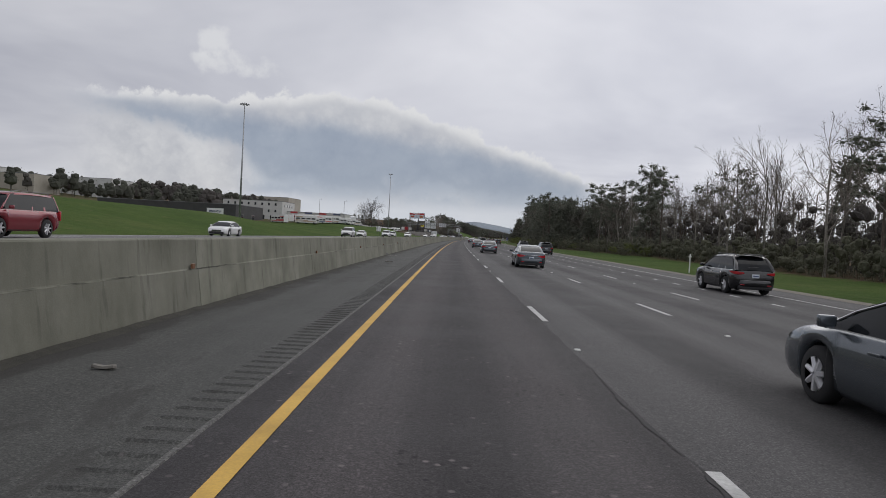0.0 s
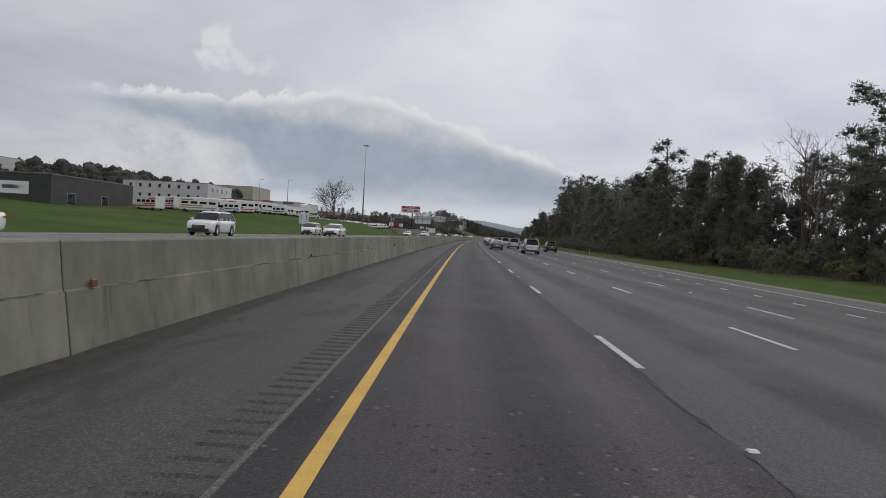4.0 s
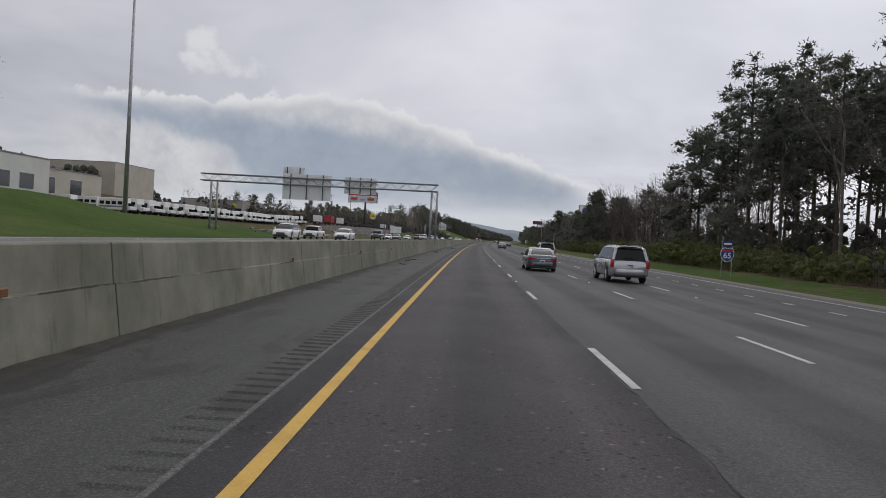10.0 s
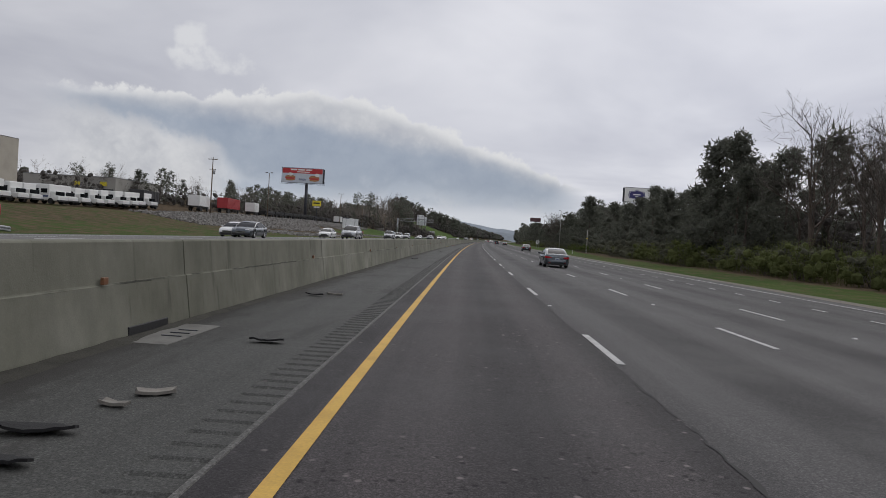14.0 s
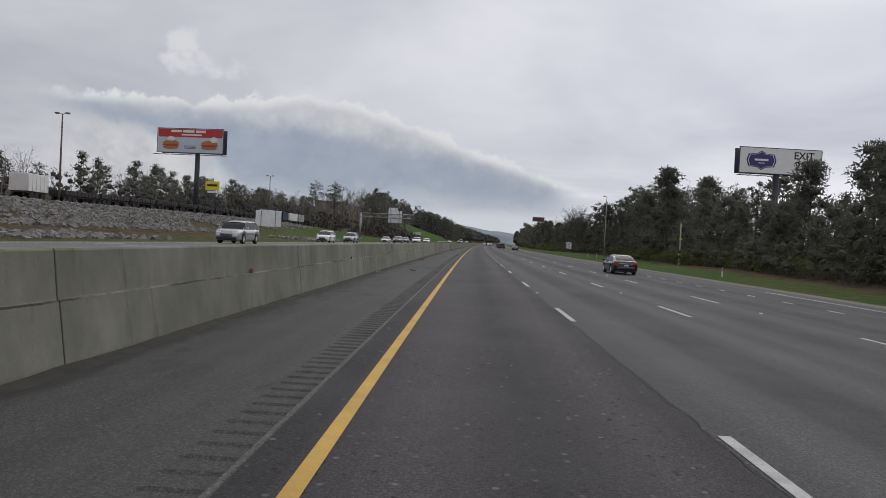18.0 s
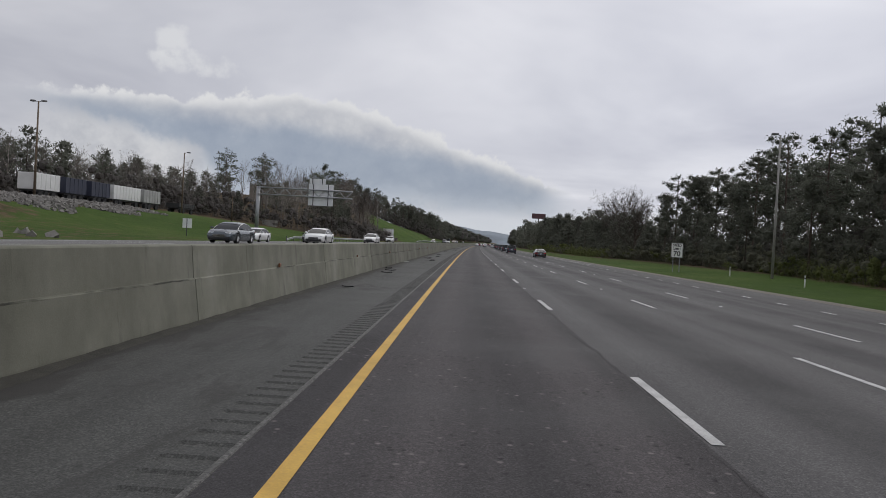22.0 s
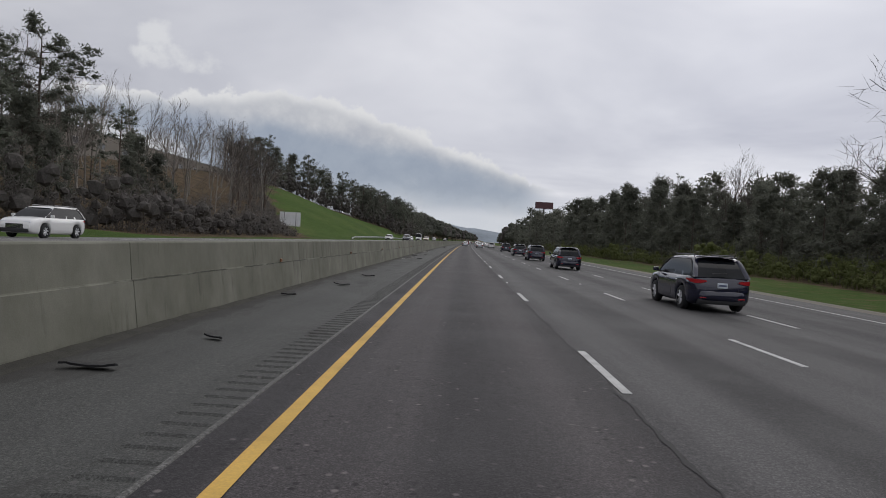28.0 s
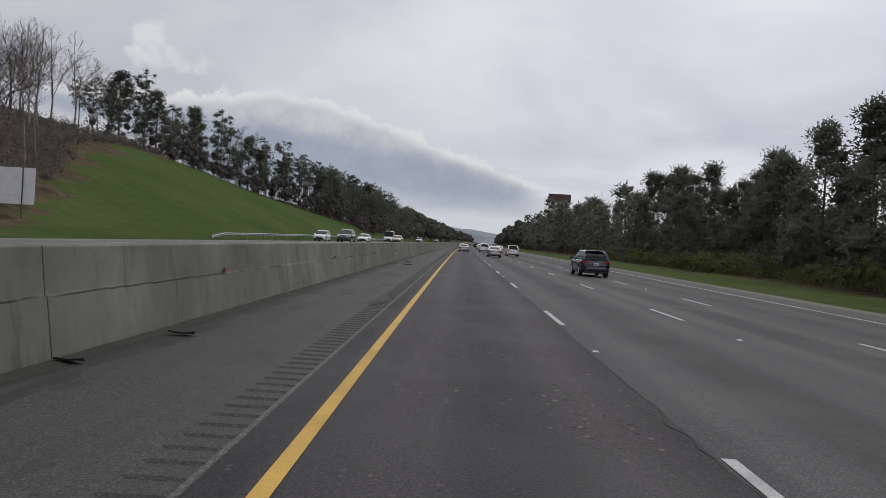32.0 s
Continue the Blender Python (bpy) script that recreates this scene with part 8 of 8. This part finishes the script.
# concrete culvert head on the grass bank, and the dead trunks below the wood
root = thing("culvert_head", there(802, -56.5, land(802, -56.5)), "low concrete culvert head in the grass bank", "culvert")
bm = bmesh.new()
box(bm, (3.8, 2.0, 1.6), (0, 0, 0.6), 0.05)
part("block", bm, concrete_block, root)
bm = bmesh.new()
box(bm, (4.2, 2.3, 0.2), (0, 0, 1.5), 0.03)
part("cap", bm, concrete_block, root)
for s, u, a in ((858, -50.4, 12), (857, -57.5, -28), (848, -46, 8), (871, -48, 5)):
    root = thing("dead_trunk", there(s, u, land(s, u)), "pale broken dead trunk at the edge of the wood", "tree", "dead trunks")
    bm = bmesh.new()
    e = Vector((math.sin(radians(a)) * 5, 0, 5.0))
    tube(bm, (0, 0, -0.2), e * 0.6, 0.14, 0.10, 7)
    tube(bm, e * 0.6, e + Vector((0.2, 0, 0)), 0.10, 0.04, 7)
    part("trunk", bm, bark_pale, root)
    bm = bmesh.new()
    tube(bm, e * 0.62, e * 0.62 + Vector((0.7, 0.2, 0.6)), 0.05, 0.02, 5)
    part("branch", bm, bark_pale, root)

# ---------------------------------------------------------------- what lies on the shoulder
rubber_shred = matter("tyre_shred", (0.016, 0.016, 0.017), 0.9, vary=0.3, scale=4, fine=30, bump=0.01)
board_grey = matter("weathered_board", (0.24, 0.225, 0.20), 0.9, vary=0.25, scale=3, fine=30)
litter_white = matter("litter_white", (0.6, 0.6, 0.58), 0.7, vary=0.15)
litter_red = matter("litter_red", (0.55, 0.06, 0.03), 0.6, vary=0.15)


def shred(s, u, L, turn, seed):
    """A curled strip of tyre tread."""
    rng = random.Random(seed)
    root = thing("tyre_shred", there(s, u, 0.0, turn), "curled black strip of tyre tread on the shoulder", "debris", "debris on the shoulder")
    bm = bmesh.new()
    n = 9
    rows = []
    for k in range(n + 1):
        t = k / n
        x = (t - 0.5) * L
        y = 0.10 * L * math.sin(t * 3.0 + rng.uniform(-0.2, 0.2)) * rng.uniform(0.7, 1.2)
        z = 0.015 + 0.17 * L * abs(t - 0.5) ** 1.5 * rng.uniform(0.5, 1.4)
        w = min(0.085, 0.15 * L) * (0.5 + math.sin(math.pi * min(0.97, max(0.08, t)))) * rng.uniform(0.7, 1.1)
        rows.append([bm.verts.new((x, y + a * w, z + b)) for a, b in ((-1, 0.02), (1, 0.0), (1, 0.022), (0, 0.035), (-1, 0.045))])
    for p, q in zip(rows, rows[1:]):
        for i in range(5):
            j = (i + 1) % 5
            bm.faces.new((p[i], q[i], q[j], p[j]))
    bm.faces.new(rows[0])
    bm.faces.new(rows[-1][::-1])
    bmesh.ops.recalc_face_normals(bm, faces=bm.faces)
    part("tread", bm, rubber_shred, root)


SHREDS = [(303.5, -4.3, 0.9, 5), (300, -4.0, 0.35, 40), (363, -3.7, 0.55, 3), (369, -4.0, 0.6, -6), (372, -3.9, 0.9, 8), (398, -3.6, 0.6, 5), (402, -3.9, 0.9, -10), (404.5, -3.4, 0.5, 12), (407, -4.1, 0.7, 0), (413.4, -4.0, 0.62, 8), (421.3, -3.2, 0.5, 10), (426.9, -4.1, 0.5, 4), (430.8, -3.6, 0.8, -4), (435.8, -3.1, 0.7, 2), (436.5, -3.3, 0.95, 8),
          (441.2, -2.9, 0.75, 6), (448.6, -3.9, 0.7, -5), (559.5, -3.2, 0.5, 0), (604, -3.7, 0.5, 60), (601, -4.2, 0.4, 20), (640, -3.9, 0.6, -6), (650.5, -3.9, 0.8, 10), (653, -4.0, 0.9, 3), (655.5, -4.4, 0.6, -12), (673.5, -3.0, 0.7, 18), (676, -3.1, 0.45, -5), (680.5, -3.8, 0.9, -3), (684, -3.9, 0.8, 4), (689, -3.3, 0.6, 2),
          (770, -3.9, 0.95, 2), (772.5, -3.4, 0.5, -30), (780, -4.2, 0.6, 4), (784.5, -3.6, 0.8, -2), (790, -3.5, 0.8, 3), (826, -4.2, 0.7, 0), (863.5, -4.3, 0.62, -3), (861, -4.6, 0.5, 5), (896.5, -3.4, 0.9, 2), (902, -3.8, 0.7, -5), (700, -3.7, 0.6, 4), (725, -3.9, 0.7, -6), (747.1, -3.4, 0.32, 3), (746.2, -2.8, 0.34, 20), (817.0, -3.1, 0.6, 4), (831, -3.4, 0.4, 0), (210, -4.5, 0.6, 3), (130, -4.3, 0.6, -4), (480, -3.9, 0.7, 3), (512, -3.6, 0.6, -8)]
for i, (s, u, L, turn) in enumerate(SHREDS):
    shred(s, u, L * 0.66, turn, 100 + i)
for s, u, w, d, turn, mat, nm, lab in ((40.2, -3.45, 0.40, 0.42, 8, board_grey, "flat_board", "flat grey board lying on the shoulder"), (7.9, -3.62, 0.26, 0.08, 4, board_grey, "flat_board", "narrow pale board lying on the shoulder"), (101.7, -4.1, 0.24, 0.2, 20, board_grey, "metal_scrap", "crumpled grey scrap of metal by the wall"), (579.0, -4.2, 0.26, 0.12, 0, PAINT["blue"], "crushed_can", "crushed blue can lying on the shoulder"), (586.5, -4.55, 0.4, 0.1, 4, litter_red, "red_fragment", "orange-red plastic fragment by the wall"),
                                       (561, -1.95, 0.2, 0.12, 0, litter_white, "paper_scrap", "scrap of white paper on the rumble strip"), (668, -4.6, 0.35, 0.3, 15, litter_white, "plastic_bag", "white plastic bag at the foot of the wall"), (575.5, -4.5, 0.3, 0.1, 10, litter_red, "red_fragment", "red plastic fragment on the shoulder"),
                                       (556.0, -4.60, 0.14, 0.12, 0, sign_yellow, "yellow_wrapper", "yellow wrapper at the foot of the wall"), (832, -4.5, 0.5, 0.3, 10, litter_white, "plastic_bag", "white plastic litter at the foot of the wall"), (437.9, -3.0, 0.34, 0.16, 24, board_grey, "flat_board", "pale splintered board on the shoulder"), (437.4, -3.15, 0.26, 0.10, -14, board_grey, "flat_board", "splintered board lying on the shoulder"), (449.2, -3.5, 0.4, 0.10, -4, board_grey, "flat_board", "thin grey board lying on the shoulder"),
                                       (815.5, -4.35, 0.30, 0.22, 10, litter_white, "paper_scrap", "torn white paper by the wall"), (819.7, -4.2, 0.26, 0.3, 40, board_grey, "metal_scrap", "crumpled grey scrap by the wall"), (820.8, -4.0, 0.22, 0.12, 0, litter_white, "paper_scrap", "torn white paper by the wall"),
                                       (848.9, -4.5, 0.34, 0.26, 12, litter_white, "plastic_bag", "white plastic litter at the foot of the wall"), (847.2, -4.6, 0.16, 0.8, 8, board_grey, "flat_board", "grey board lying along the foot of the wall"), (849.6, -4.3, 0.3, 0.14, -20, board_grey, "flat_board", "short grey board by the wall"), (846.0, -4.62, 0.14, 0.6, -5, board_grey, "flat_board", "grey board lying along the foot of the wall")):
    root = thing(nm, there(s, u, 0.0, turn), lab, "debris", "debris on the shoulder")
    bm = bmesh.new()
    vs = [bm.verts.new((x * w * (0.5 + 0.06 * math.sin(x * 7 + y * 3 + s)), y * d * (0.5 + 0.05 * math.cos(x * 5 + s)), 0.012 + z * 0.03 + 0.02 * abs(x * y))) for z in (0, 1) for y in (-1, 0, 1) for x in (-1, 0, 1)]
    for k in (0, 9):
        for i in range(2):
            for j in range(2):
                a = k + i * 3 + j
                bm.faces.new((vs[a], vs[a + 1], vs[a + 4], vs[a + 3]))
    edge = [0, 1, 2, 5, 8, 7, 6, 3]
    for i in range(8):
        a, b = edge[i], edge[(i + 1) % 8]
        bm.faces.new((vs[a], vs[b], vs[b + 9], vs[a + 9]))
    bmesh.ops.recalc_face_normals(bm, faces=bm.faces)
    part("sheet", bm, mat, root)


def drain(s):
    """A storm drain: a black block for the dark opening in the foot of the wall and a pale concrete apron."""
    root = thing("storm_drain", there(s, 0, 0), "storm drain at the foot of the wall, its dark opening a black block, with a pale apron", "drain", "storm drains", "structure")
    bm = bmesh.new()
    box(bm, (0.7, 2.0, 0.02), (-4.42, 0, 0.0), 0.004)
    part("apron", bm, matter("drain_apron", (0.165, 0.162, 0.15), 0.9, vary=0.3, scale=2, fine=20), root)
    # the wall is not cut: black colour stands for the shade inside the opening
    bm = bmesh.new()
    box(bm, (0.06, 1.25, 0.13), (-4.822, 0, 0.085), 0.01)
    part("slot", bm, sign_black, root)
    bm = bmesh.new()
    for y in (-0.3, 0.0, 0.3):
        box(bm, (0.3, 0.03, 0.012), (-4.32, y, 0.018))
    part("grate", bm, dark_steel, root)


for s in (52.5, 121.0, 234.7, 441.5, 609.7):
    drain(s)
# reflectors on the wall and raised markers along the lane line
bm = bmesh.new()
box(bm, (0.05, 0.13, 0.10), (0, 0, 0), 0.012)
me = mesh_of(bm, "wall_reflector", matter("reflector_amber", (0.22, 0.10, 0.05), 0.4, vary=0.3))
for k in range(76):
    s = 13.65 + 12.19 * k
    root = new("wall_reflector", me)
    root.matrix_world = there(s, -4.875, 0.845)
    tagged(root, "small weathered amber reflector fixed to the wall", "reflector", "wall reflectors")
bm = bmesh.new()
vs = [bm.verts.new(v) for v in ((-0.05, -0.05, 0), (0.05, -0.05, 0), (0.05, 0.05, 0), (-0.05, 0.05, 0), (-0.04, -0.025, 0.018), (0.04, -0.025, 0.018), (0.04, 0.025, 0.018), (-0.04, 0.025, 0.018))]
for f in ((0, 3, 2, 1), (4, 5, 6, 7), (0, 1, 5, 4), (1, 2, 6, 5), (2, 3, 7, 6), (3, 0, 4, 7)):
    bm.faces.new([vs[i] for i in f])
me = mesh_of(bm, "road_stud", litter_white)
for u, off, z in ((2.30, 6.1, 0.004), (5.95, 9.2, -0.038), (9.15, 3.7, -0.096)):
    for k in range(0, 38):
        root = new("road_stud", me)
        root.matrix_world = there(5 + off + 24.38 * k, u, z)
        tagged(root, "white raised road stud between the lane dashes", "road stud", "road studs")
# small marker posts on the wooded verge
for s, u, h in ((58, 20.5, 1.6), (250, 22.0, 0.9), (330, 20.5, 0.9), (672, 26.5, 0.9), (690, 27.5, 1.0), (585, 22.5, 0.9)):
    root = thing("marker_post", there(s, u, land(s, u)), "short white marker post on the grass verge", "post", "marker posts")
    bm = bmesh.new()
    box(bm, (0.10, 0.04, h + 0.2), (0, 0, h / 2 - 0.1), 0.01)
    part("stake", bm, sign_white, root)
    bm = bmesh.new()
    box(bm, (0.30 if h > 1.2 else 0.11, 0.02, 0.10), (0, -0.025, h - 0.22), 0.004)
    part("cross_plate", bm, sign_white if h > 1.2 else sign_black, root)
